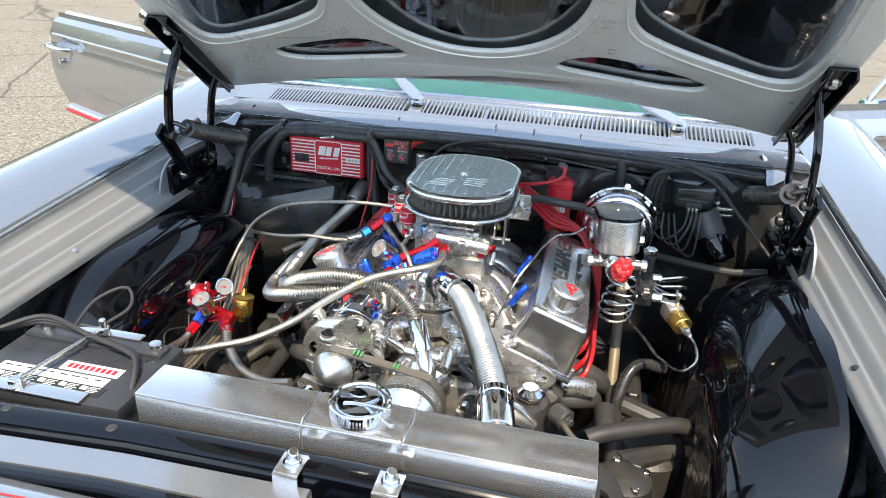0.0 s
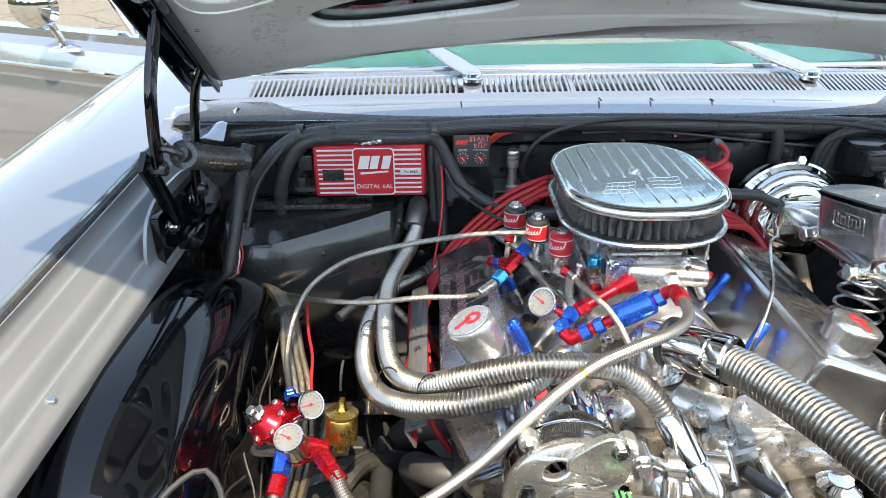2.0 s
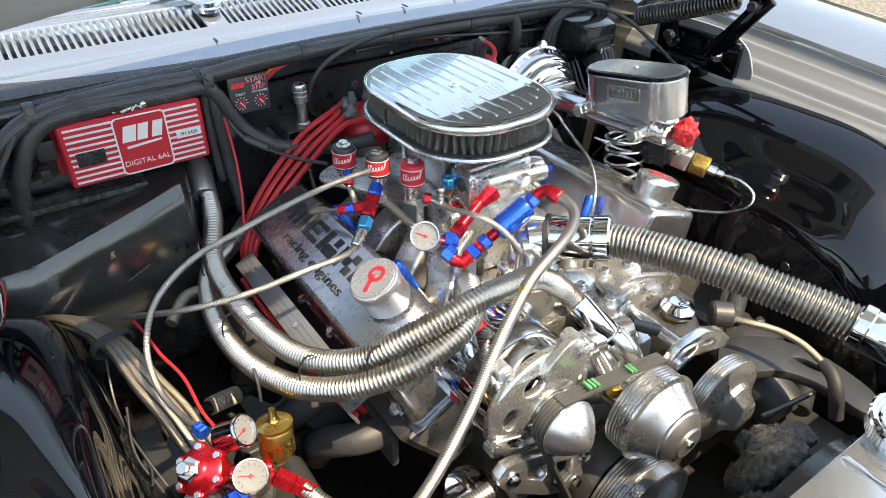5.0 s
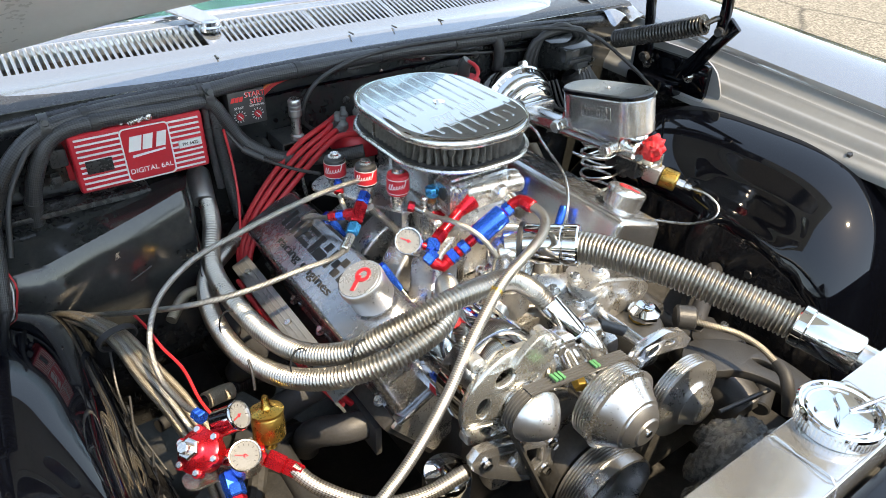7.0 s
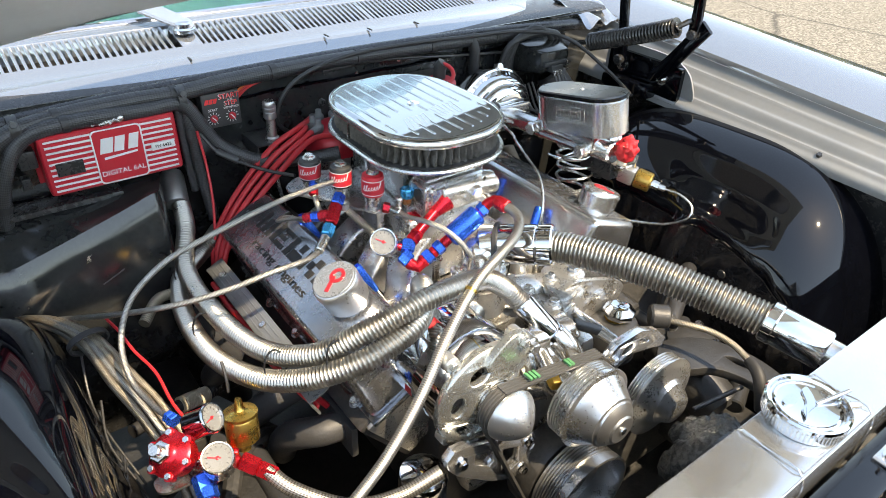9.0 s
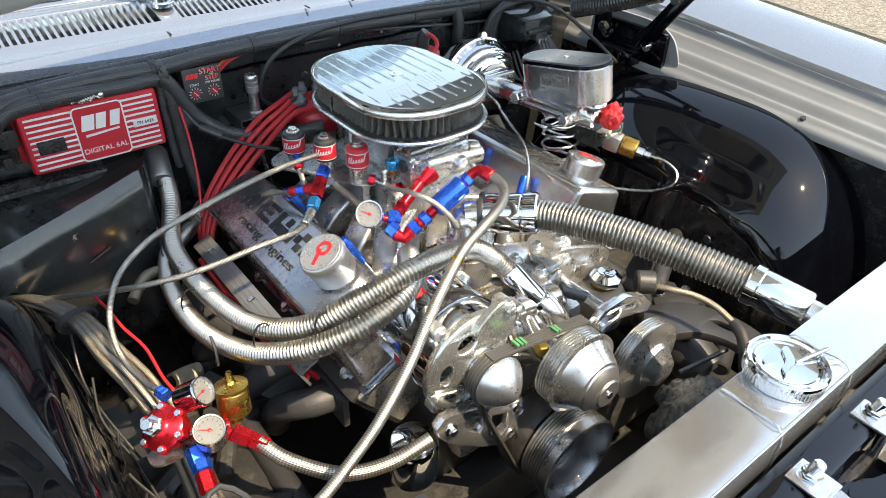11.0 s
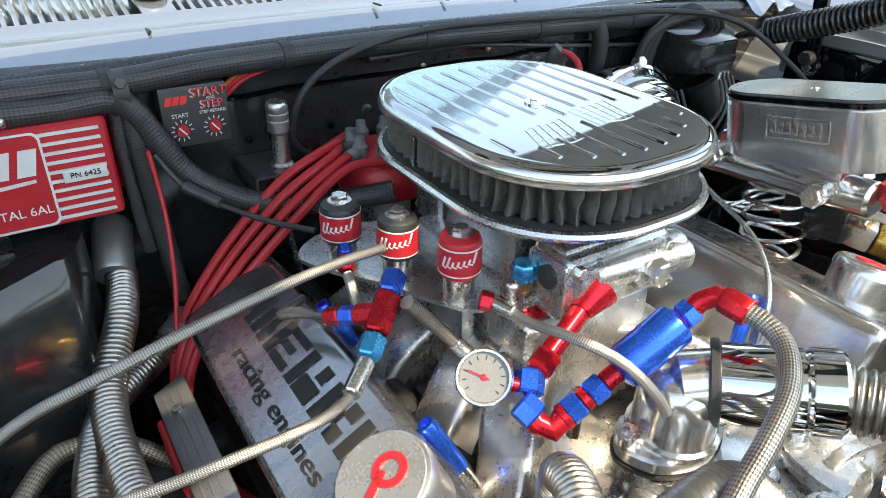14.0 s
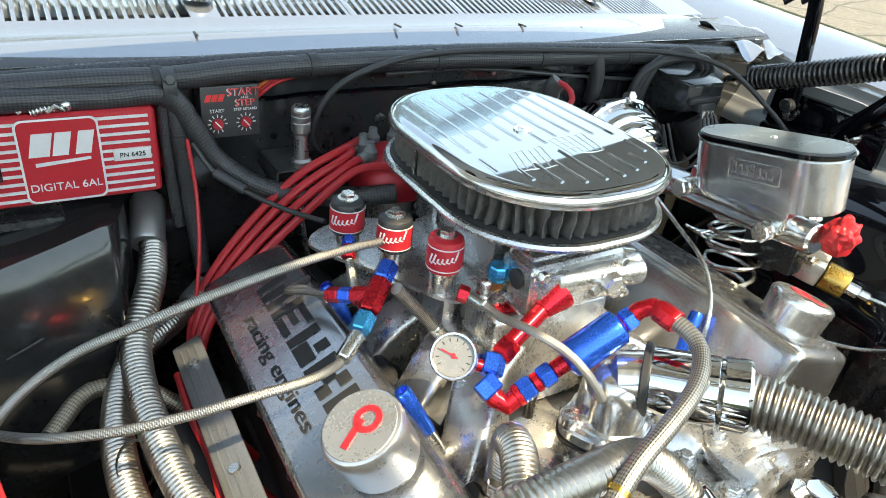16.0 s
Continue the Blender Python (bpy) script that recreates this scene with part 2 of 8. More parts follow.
def glass_mat():
    m, nt, n, l, b = nodes_of("tinted glass")
    setp(b, Base_Color=(0.7, 0.9, 0.87, 1), Roughness=0.02, Transmission_Weight=1.0, IOR=1.45)
    return m


GLASS = glass_mat()

# ---- modelling helpers ----
V = Vector


def thing(name, base, label, category, group="", kind=""):
    ob = new(name)
    ob.location = base
    return tagged(ob, label, category, group, kind)


def finish(me, smooth=35):
    if smooth:
        me.polygons.foreach_set("use_smooth", [True] * len(me.polygons))
        me.set_sharp_from_angle(angle=radians(smooth))


def part(name, bm, material, parent=None, label="", smooth=35):
    """Links a bmesh, in world places, as one mesh under a thing or a part."""
    me = bpy.data.meshes.new(name)
    bm.to_mesh(me)
    bm.free()
    finish(me, smooth)
    me.materials.append(material)
    ob = new(name, me)
    if parent:
        ob.parent = parent
        if parent.type == "EMPTY":
            ob.location = -parent.location
    return tagged(ob, label)


def share(name, me, m, parent):
    """Another piece on the same mesh, at the pose m."""
    ob = new(name, me)
    ob.parent = parent
    off = -parent.location if parent.type == "EMPTY" else Vector()
    ob.matrix_basis = Matrix.Translation(off) @ m
    return ob


def each(name, bms, material, parent):
    for b in bms:
        part(name, b, material, parent)


def solo(name, bm, material, label, category, group="", kind="", smooth=35):
    return tagged(part(name, bm, material, None, "", smooth), label, category, group, kind)


def merge(*bms):
    out = bmesh.new()
    for b in bms:
        me = bpy.data.meshes.new("tmp")
        b.to_mesh(me)
        b.free()
        out.from_mesh(me)
        bpy.data.meshes.remove(me)
    return out


def axis_m(a, b):
    """A pose at a whose z axis runs to b."""
    d = V(b) - V(a)
    return Matrix.Translation(a) @ d.to_track_quat("Z", "Y").to_matrix().to_4x4()


def box(x0, x1, y0, y1, z0, z1, bevel=0.003, m=None, seg=2):
    bm = bmesh.new()
    bmesh.ops.create_cube(bm, size=1, matrix=Matrix.Translation(((x0 + x1) / 2, (y0 + y1) / 2, (z0 + z1) / 2)) @ Matrix.Diagonal((x1 - x0, y1 - y0, z1 - z0, 1)))
    if bevel:
        bmesh.ops.bevel(bm, geom=bm.edges[:], offset=bevel, segments=seg, affect="EDGES", profile=0.6)
    if m:
        bm.transform(m)
    return bm


def lathe(profile, m=None, seg=32):
    """Turns (radius, height) pairs round z."""
    bm = bmesh.new()
    rings = []
    for r, z in profile:
        if r < 1e-6:
            rings.append([bm.verts.new((0, 0, z))])
        else:
            rings.append([bm.verts.new((r * math.cos(2 * math.pi * i / seg), r * math.sin(2 * math.pi * i / seg), z)) for i in range(seg)])
    for a, b in zip(rings, rings[1:]):
        for i in range(seg):
            j = (i + 1) % seg
            if len(a) == 1 and len(b) == 1:
                continue
            if len(a) == 1:
                bm.faces.new((a[0], b[i], b[j]))
            elif len(b) == 1:
                bm.faces.new((a[i], a[j], b[0]))
            else:
                bm.faces.new((a[i], a[j], b[j], b[i]))
    bmesh.ops.recalc_face_normals(bm, faces=bm.faces[:])
    if m:
        bm.transform(m)
    return bm


def rod(a, b, r, r2=None, seg=20, bevel=None):
    """A round bar from a to b with eased ends."""
    L = (V(b) - V(a)).length
    r2 = r if r2 is None else r2
    e = min(r, r2, L) * 0.18 if bevel is None else bevel
    return lathe([(0, 0), (r - e, 0), (r, e), (r2, L - e), (r2 - e, L), (0, L)], axis_m(a, b), seg)


def hexnut(a, b, r):
    L = (V(b) - V(a)).length
    e = r * 0.15
    return lathe([(0, 0), (r - e, 0), (r, e), (r, L - e), (r - e, L), (0, L)], axis_m(a, b), 6)


def spline(pts, step):
    """A smooth path through the points, at even steps."""
    P = [V(p) for p in pts]
    P = [P[0] * 2 - P[1]] + P + [P[-1] * 2 - P[-2]]
    fine = []
    for i in range(1, len(P) - 2):
        p0, p1, p2, p3 = P[i - 1:i + 3]
        k = max(4, int((p2 - p1).length / step * 2))
        for j in range(k):
            t = j / k
            fine.append(0.5 * ((2 * p1) + (p2 - p0) * t + (2 * p0 - 5 * p1 + 4 * p2 - p3) * t * t + (3 * p1 - p0 - 3 * p2 + p3) * t ** 3))
    fine.append(P[-2])
    out = [fine[0]]
    total = sum((b - a).length for a, b in zip(fine, fine[1:]))
    n = max(2, round(total / step))
    want, done = total / n, 0.0
    for a, b in zip(fine, fine[1:]):
        L = (b - a).length
        while done + L >= want * len(out) - 1e-9 and len(out) < n:
            out.append(a.lerp(b, (want * len(out) - done) / max(L, 1e-9)))
        done += L
    out.append(fine[-1])
    return out


def tube(pts, r, seg=12, step=0.012, wave=0.0, pitch=0.006, taper=1.0):
    """A round hose along the points; wave and pitch make its rings."""
    path = spline(pts, pitch / 6 if wave else step)
    bm = bmesh.new()
    uvl = bm.loops.layers.uv.new("UVMap")
    tang = [(path[min(i + 1, len(path) - 1)] - path[max(i - 1, 0)]).normalized() for i in range(len(path))]
    up = tang[0].orthogonal().normalized()
    rings, s, dist = [], 0.0, []
    for i, p in enumerate(path):
        if i:
            s += (p - path[i - 1]).length
            up = (up - tang[i] * up.dot(tang[i])).normalized()
        side = tang[i].cross(up)
        rad = r * (1 + (taper - 1) * i / (len(path) - 1)) + wave * (2 * abs(math.cos(math.pi * s / pitch)) - 1)
        rings.append([bm.verts.new(p + (up * math.cos(2 * math.pi * k / seg) + side * math.sin(2 * math.pi * k / seg)) * rad) for k in range(seg)])
        dist.append(s / (2 * math.pi * r))
    for i in range(len(rings) - 1):
        for k in range(seg):
            q = (k + 1) % seg
            f = bm.faces.new((rings[i][k], rings[i][q], rings[i + 1][q], rings[i + 1][k]))
            for lp, (u, v) in zip(f.loops, ((k, i), (k + 1, i), (k + 1, i + 1), (k, i + 1))):
                lp[uvl].uv = (u / seg, dist[v])
    bm.faces.new(rings[0][::-1]), bm.faces.new(rings[-1])
    bmesh.ops.recalc_face_normals(bm, faces=bm.faces[:])
    return bm


def slab(outline, z0, z1, m=None, bevel=0.0):
    """A flat plate of the outline, from z0 to z1."""
    bm = bmesh.new()
    low = [bm.verts.new((x, y, z0)) for x, y in outline]
    top = [bm.verts.new((x, y, z1)) for x, y in outline]
    n = len(low)
    bm.faces.new(low[::-1]), bm.faces.new(top)
    for i in range(n):
        bm.faces.new((low[i], low[(i + 1) % n], top[(i + 1) % n], top[i]))
    bmesh.ops.recalc_face_normals(bm, faces=bm.faces[:])
    if bevel:
        es = [e for e in bm.edges if abs(e.verts[0].co.z - e.verts[1].co.z) < 1e-6]
        bmesh.ops.bevel(bm, geom=es, offset=bevel, segments=2, affect="EDGES")
    if m:
        bm.transform(m)
    return bm


def oblong(hx, hy, r, n=10):
    """A rectangle of half sizes hx, hy with corners of radius r."""
    out = []
    for cx, cy, a0 in ((hx - r, hy - r, 0), (-hx + r, hy - r, 90), (-hx + r, -hy + r, 180), (hx - r, -hy + r, 270)):
        for i in range(n + 1):
            a = radians(a0 + 90 * i / n)
            out.append((cx + r * math.cos(a), cy + r * math.sin(a)))
    return out


def sheet(fn, nu, nv, thick=0.0):
    """A surface fn(u, v), u and v from 0 to 1, with thickness."""
    bm = bmesh.new()
    vs = [[bm.verts.new(fn(i / nu, j / nv)) for j in range(nv + 1)] for i in range(nu + 1)]
    for i in range(nu):
        for j in range(nv):
            bm.faces.new((vs[i][j], vs[i + 1][j], vs[i + 1][j + 1], vs[i][j + 1]))
    bmesh.ops.recalc_face_normals(bm, faces=bm.faces[:])
    if thick:
        bmesh.ops.solidify(bm, geom=bm.faces[:], thickness=thick)
    return bm


def strip(profile, ys, shift=lambda p, y: p, thick=0.003, axis="y"):
    """A pressed sheet: the (a, z) profile carried along y or x, moved by shift."""
    bm = bmesh.new()
    rows = []
    for y in ys:
        row = []
        for p in profile:
            a, z = shift(p, y)
            row.append(bm.verts.new((a, y, z) if axis == "y" else (y, a, z)))
        rows.append(row)
    for r0, r1 in zip(rows, rows[1:]):
        for i in range(len(profile) - 1):
            bm.faces.new((r0[i], r0[i + 1], r1[i + 1], r1[i]))
    bmesh.ops.recalc_face_normals(bm, faces=bm.faces[:])
    if thick:
        bmesh.ops.solidify(bm, geom=bm.faces[:], thickness=thick)
    return bm


def letters(text, size, m, material, parent, name="lettering", depth=0.0006):
    cu = bpy.data.curves.new(name, "FONT")
    cu.body, cu.size, cu.extrude, cu.align_x, cu.align_y = text, size, depth, "CENTER", "CENTER"
    tmp = new("tmp", cu)
    me = bpy.data.meshes.new_from_object(tmp.evaluated_get(bpy.context.evaluated_depsgraph_get()))
    bpy.data.objects.remove(tmp), bpy.data.curves.remove(cu)
    bm = bmesh.new()
    bm.from_mesh(me)
    bpy.data.meshes.remove(me)
    bm.transform(m)
    return part(name, bm, material, parent, "", 0)


def smooth_ring(pts, k=6):
    """A closed rounded ring through the corners."""
    n, out = len(pts), []
    for i in range(n):
        p0, p1, p2 = V(pts[i - 1]), V(pts[i]), V(pts[(i + 1) % n])
        a, b = p1.lerp(p0, 0.4), p1.lerp(p2, 0.4)
        for j in range(k + 1):
            t = j / k
            q = a * (1 - t) ** 2 + p1 * 2 * t * (1 - t) + b * t * t
            out.append((q.x, q.y))
    return out


def lin(a, b, n):
    return [a + (b - a) * i / (n - 1) for i in range(n)]


def hose_end(parent, tip, back, r, name="fitting", mats=(None, None)):
    """A two-colour hose fitting: a nut at the tip and a socket behind it."""
    tip, back = V(tip), V(back)
    mid = tip.lerp(back, 0.45)
    part(name, hexnut(tip, mid, r), mats[0] or BLUE_ANO, parent)
    part("socket", hexnut(mid, back, r * 0.92), mats[1] or RED_ANO, parent)

# ---- ground ----
bm = bmesh.new()
bmesh.ops.create_grid(bm, x_segments=40, y_segments=40, size=600)
solo("ground", bm, ASPHALT, "light weathered asphalt with exposed aggregate and cracks", "ground", kind="structure", smooth=0)

# woods standing round the parking lot, as the paintwork mirrors them
WOODS = mat("far foliage", (0.055, 0.07, 0.035), 0.8, 0.0, 0.5, 1.2, 0.1)
rng = random.Random(17)
bm = bmesh.new()
rows = []
for j in range(9):
    row = []
    for i in range(240):
        a = 2 * math.pi * i / 240
        tall = 8.5 + 3.5 * noise.noise(V((math.cos(a) * 5, math.sin(a) * 5, 1.0))) + 2.2 * noise.noise(V((math.cos(a) * 22, math.sin(a) * 22, 3.0)))
        deep = 42 + 6 * (j / 8) ** 2 + 1.6 * noise.noise(V((i * 0.6, j * 0.9, 7.0)))
        row.append(bm.verts.new((deep * math.cos(a), deep * math.sin(a), -0.2 + tall * math.sin(math.pi / 2 * j / 8) + rng.uniform(-0.35, 0.35) * (j > 0))))
    rows.append(row)
for a, b in zip(rows, rows[1:]):
    for i in range(240):
        bm.faces.new((a[i], a[(i + 1) % 240], b[(i + 1) % 240], b[i]))
solo("backdrop", bm, WOODS, "distant dark green tree line round the parking lot", "backdrop", kind="structure")

# ---- body panels ----
YS = lin(-1.22, 0.5, 25)


def drop(p, y):
    a, z = p
    k = min(1, max(0, (z - 0.79) / 0.1))
    return a, z + (0.03 + 0.04 * k) * (y + 0.4)


def fender(s):
    side = thing("front_fender", (s * 0.9, -0.4, 0), "silver painted front fender with a stepped inner gutter", "fender", "front fenders")
    outer = [(0.806, 0.872), (0.806, 0.892), (0.812, 0.902), (0.83, 0.91), (0.88, 0.929), (0.93, 0.938), (0.98, 0.936), (1.01, 0.922), (1.025, 0.89), (1.03, 0.8), (1.03, 0.7), (1.02, 0.5), (1.0, 0.3)]
    part("outer_panel", strip([(s * a, z) for a, z in outer], YS, drop, 0.0015), SILVER, side)
    rail = [(0.797, 0.893), (0.7955, 0.880), (0.788, 0.868), (0.782, 0.866), (0.778, 0.860), (0.766, 0.846), (0.760, 0.8435), (0.755, 0.836), (0.7475, 0.822), (0.742, 0.820), (0.736, 0.811), (0.727, 0.803), (0.7245, 0.796), (0.724, 0.785)]
    rail = [(p.x, p.y) for p in spline([(a, z, 0) for a, z in rail], 0.003)]
    part("inner_rail", strip([(s * a, z) for a, z in rail], YS, drop, 0.002), RAIL, side, "grey satin inner rail with pressed beads")
    under = [(0.797, 0.892), (0.80, 0.875), (0.805, 0.86)]
    part("seam_channel", strip([(s * a, z) for a, z in under], YS, drop, 0.001), BLACK_SATIN, side)
    for y in (-0.635, -0.28, -0.95):
        z = drop((0, 0.806), y)[1]
        part("bolt", hexnut((s * 0.738, y, z + 0.004), (s * 0.735, y, z + 0.012), 0.006), BLACK_SATIN if s > 0 else STEEL, side)
    return side


fender(1), fender(-1)


def wheelhouse(s):
    """The black inner fender: an arched bulge with pressed ribs, dropping at its front end."""
    wd = 0.2 if s > 0 else 0.155

    def top(y):
        q = abs(y + 0.47) / (0.395 if y < -0.47 else 0.46)
        return 0.422 + (0.372 + 0.01 * s) * math.sqrt(max(0.0, 1 - min(1.0, q) ** 3))

    def fn(u, v):
        y = -0.865 + 0.855 * (0.5 - 0.5 * math.cos(math.pi * u)) if u < 1 else -0.01
        zt = top(y)
        h = zt - 0.28
        if v < 0.5:
            a = v / 0.5 * math.pi / 2
            p = 1.2 if s > 0 else 0.8
            x, z = 0.737 - wd * math.sin(a) ** p, zt - min(0.15, 0.6 * h) * (1 - abs(math.cos(a)) ** p)
        else:
            k = (v - 0.5) / 0.5
            z0 = zt - min(0.15, 0.6 * h)
            x, z = 0.737 - wd - 0.02 * k, z0 - (z0 - 0.28) * k
        # a square pressed pillar on the inner wall, a shallow pocket on the crown, and a rough undercoated wall
        e = (y + 0.50 - 0.12 * (v - 0.5)) / 0.022
        rib = 0.014 / (1 + e ** 6) / (1 + math.exp((0.47 - v) / 0.02))
        dent = 0.005 * math.exp(-(((y + 0.55) / 0.10) ** 4) - ((v - 0.36) / 0.06) ** 4)
        wall = min(1, max(0, (v - 0.42) / 0.1))
        n = 0.0035 * noise.noise(V((x * 3, y * 3, z * 3 + s)))
        n += wall * (0.0045 * noise.noise(V((x * 20, y * 30, z * 8))) + 0.0035 * noise.noise(V((y * 75, z * 16, s * 3.0))))
        return s * (x - rib + dent + n), y, z - dent * 0.6 + n * 0.5 * (1 - wall)

    side = thing("inner_fender", (s * 0.62, -0.42, 0.3), "glossy black inner fender bulging over the wheel", "inner fender", "inner fenders")
    part("crown", sheet(lambda u, v: fn(u, 0.5 * v), 120, 56, 0.0015), BLACK_GLOSS, side)
    part("side_wall", sheet(lambda u, v: fn(u, 0.5 + 0.5 * v), 170, 60, 0.0015), UNDERCOAT, side, "black side wall under rough coating")
    for y in (-0.30, -0.62, -0.40):
        p = V((s * (0.737 - wd - 0.012), y, top(y) - 0.2))
        part("plug", lathe([(0, 0), (0.009, 0), (0.008, 0.003), (0, 0.004)], axis_m(p, p - V((s, 0, 0))), 12), PLASTIC, side)
    return side


wheelhouse(1), wheelhouse(-1)
for s in (1, -1):
    solo("inner_apron", strip([(s * 0.735, 0.80), (s * 0.76, 0.74), (s * 0.775, 0.55), (s * 0.775, 0.28)], YS, drop, 0.002), BLACK_SATIN, "dark inner apron sheet hanging below the fender rail", "inner apron", "inner aprons")
    solo("splash_shield", box(s * 0.9 - 0.12, s * 0.9 + 0.1, -1.2, 0.0, 0.25, 0.3, 0.004), BLACK_SATIN, "flat black splash shield below the fender", "splash shield")

# firewall with its pressed swages
def fw(u, v):
    x, z = -0.78 + 1.56 * u, 0.25 + 0.70 * v
    y = 0.0 + 0.01 * math.exp(-((z - 0.66) / 0.02) ** 2) - 0.012 * math.exp(-((x - 0.02) / 0.09) ** 4) * (z < 0.84)
    return x, y + 0.03 * max(0, abs(x) - 0.6), z


firewall = thing("firewall", (0, 0, 0.25), "black painted firewall with scuffs and pressed swages", "firewall", kind="structure")
part("firewall_panel", sheet(fw, 60, 40, 0.003), BLACK_PANEL, firewall)
part("upper_shelf", strip([(0.0, 0.945), (0.01, 0.952), (0.13, 0.955)], lin(-0.79, 0.79, 9), thick=0.002, axis="x"), BLACK_SATIN, firewall)
for x, z in ((-0.02, 0.86), (0.03, 0.79), (0.12, 0.87), (-0.09, 0.78), (0.3, 0.9), (-0.55, 0.73), (-0.33, 0.67)):
    part("plug", lathe([(0, 0), (0.008, 0), (0.008, 0.002), (0.005, 0.004), (0, 0.004)], axis_m((x, -0.002, z), (x, -0.1, z)), 12), PLASTIC, firewall)

part("seam_bead", tube([(x, -0.004 + 0.003 * noise.noise(V((x * 20, 0, 1))), 0.902 + 0.004 * noise.noise(V((x * 14, 2, 0)))) for x in lin(-0.19, 0.60, 40)], 0.0032, 6), BLACK_GLOSS, firewall)
for x, z in ((-0.12, 0.90), (-0.07, 0.93), (0.06, 0.905), (-0.02, 0.93), (0.16, 0.915), (0.24, 0.925), (-0.17, 0.85), (-0.07, 0.85)):
    part("screw", lathe([(0, 0), (0.0045, 0), (0.0038, 0.0025), (0, 0.003)], axis_m((x, -0.003, z), (x, -0.1, z)), 10), STEEL if x > 0 else BLACK_GLOSS, firewall)

# heater cover moulding
hc = thing("heater_cover", (-0.53, -0.06, 0.5), "black moulded heater cover with a sloping top shelf and scratches", "heater cover")


def heater(u, v):
    """A shelf on the firewall, a facet that falls to a slanting lip, and the wall below it."""
    x = -0.715 + 0.355 * u
    k = min(1, max(0, (x + 0.615) / 0.225))
    ym, zm = -0.064 + 0.008 * k, 0.769 + 0.033 * k ** 1.5
    yl, zl = -0.107 + 0.008 * k, 0.741 + 0.064 * k
    end = 0.05 * max(0, (u - 0.93) / 0.07) ** 2 + 0.02 * max(0, (0.05 - u) / 0.05) ** 2
    if v < 0.2:
        q = v / 0.2
        y, z = -0.004 + (ym + 0.004) * q, 0.790 + 0.012 * k + (zm - 0.790 - 0.012 * k) * q ** 1.3
    elif v < 0.4:
        q = (v - 0.2) / 0.2
        y, z = ym + (yl - ym) * q, zm + (zl - zm) * q
    else:
        q = (v - 0.4) / 0.6
        y, z = yl - 0.006 * math.sin(min(1, q * 8) * math.pi / 2) - 0.03 * min(1, q * 2.2), zl + 0.004 * (1 - min(1, q * 8)) - 0.27 * q - 0.004
    n = 0.003 * noise.noise(V((x * 9, y * 14, z * 9)))
    return x, min(-0.002, y + end + n), z + n


part("shell", sheet(heater, 70, 80, 0.002), BLACK_PANEL, hc)
part("scratch", tube([(-0.498, -0.134, 0.688), (-0.48, -0.134, 0.696), (-0.462, -0.133, 0.704)], 0.0011, 6), GREYMETAL, hc)
part("chip", slab([(-0.005, -0.006), (0.004, -0.003), (0.002, 0.004), (0.006, 0.008), (-0.001, 0.006)], 0, 0.0012, Matrix.Translation((-0.507, -0.122, 0.733)) @ Matrix.Rotation(radians(90), 4, "X")), TUBING, hc, "small bare chip in the black paint")
part("seam_line", tube([(-0.66, -0.006, 0.806), (-0.52, -0.007, 0.801), (-0.38, -0.007, 0.796)], 0.0022, 6), BLACK_GLOSS, hc)
part("wiring_tunnel", box(-0.66, -0.42, -0.05, -0.002, 0.79, 0.80, 0.003), BLACK_SATIN, hc)


# cowl with its slotted vent
def cy(x):
    return 0.16 * x * x


def cshift(p, x):
    k = min(1, max(0, (p[0] - 0.01) / 0.07))
    return p[0] + cy(x) * k, p[1] - 0.03 * (x / 0.78) ** 2


XS = lin(-0.80, 0.80, 41)
cowl = thing("cowl", (0, 0.1, 0.95), "silver painted cowl panel with a long slotted air vent", "cowl panel", kind="")
part("front_band", strip([(0.004, 0.944), (0.008, 0.953), (0.014, 0.957), (0.040, 0.9685), (0.044, 0.970), (0.048, 0.9705), (0.085, 0.9765), (0.0885, 0.979), (0.092, 0.974), (0.094, 0.955)], XS, cshift, 0.002, "x"), SILVER, cowl)
part("rear_band", strip([(0.168, 0.965), (0.17, 0.990), (0.174, 0.997), (0.19, 1.001), (0.21, 1.002), (0.225, 0.997), (0.24, 0.98)], XS, cshift, 0.002, "x"), SILVER, cowl)
part("vent_trough", strip([(0.09, 0.962), (0.095, 0.93), (0.165, 0.935), (0.17, 0.97)], XS, cshift, 0.002, "x"), BLACK_SATIN, cowl)
part("end_cap", sheet(lambda u, v: (-0.80 + 0.115 * u, 0.085 + 0.1 * v + cy(-0.75), 0.951 + 0.024 * v), 4, 4, 0.002), SILVER, cowl)
part("end_cap", sheet(lambda u, v: (0.80 - 0.115 * u, 0.085 + 0.1 * v + cy(0.75), 0.951 + 0.024 * v), 4, 4, 0.002), SILVER, cowl)
for x, zz in ((-0.246, 0.968), (0.364, 0.966), (0.12, 0.971), (0.02, 0.972), (0.24, 0.969)):
    part("dark_mark", box(x - 0.0015, x + 0.0015, 0.03 + cy(x), 0.048 + cy(x), zz - 0.03 * (x / 0.78) ** 2 + 0.002, zz - 0.03 * (x / 0.78) ** 2 + 0.004, 0.0003), BLACK_INK, cowl)
part("rubber_seal", tube([(x, -0.003, 0.945 - 0.03 * (x / 0.78) ** 2) for x in lin(-0.77, 0.77, 9)], 0.014, 12), SEAL, cowl, "grey black rubber hood seal")
slat_me = None
bm = box(-0.0027, 0.0027, 0.088, 0.172, -0.002, 0.003, 0.0008, seg=1)
bm.transform(Matrix.Translation((0, 0.13, 0)) @ Matrix.Rotation(radians(13.5), 4, "X") @ Matrix.Translation((0, -0.13, 0)))
first = part("slat", bm, SILVER, cowl)
slat_me = first.data
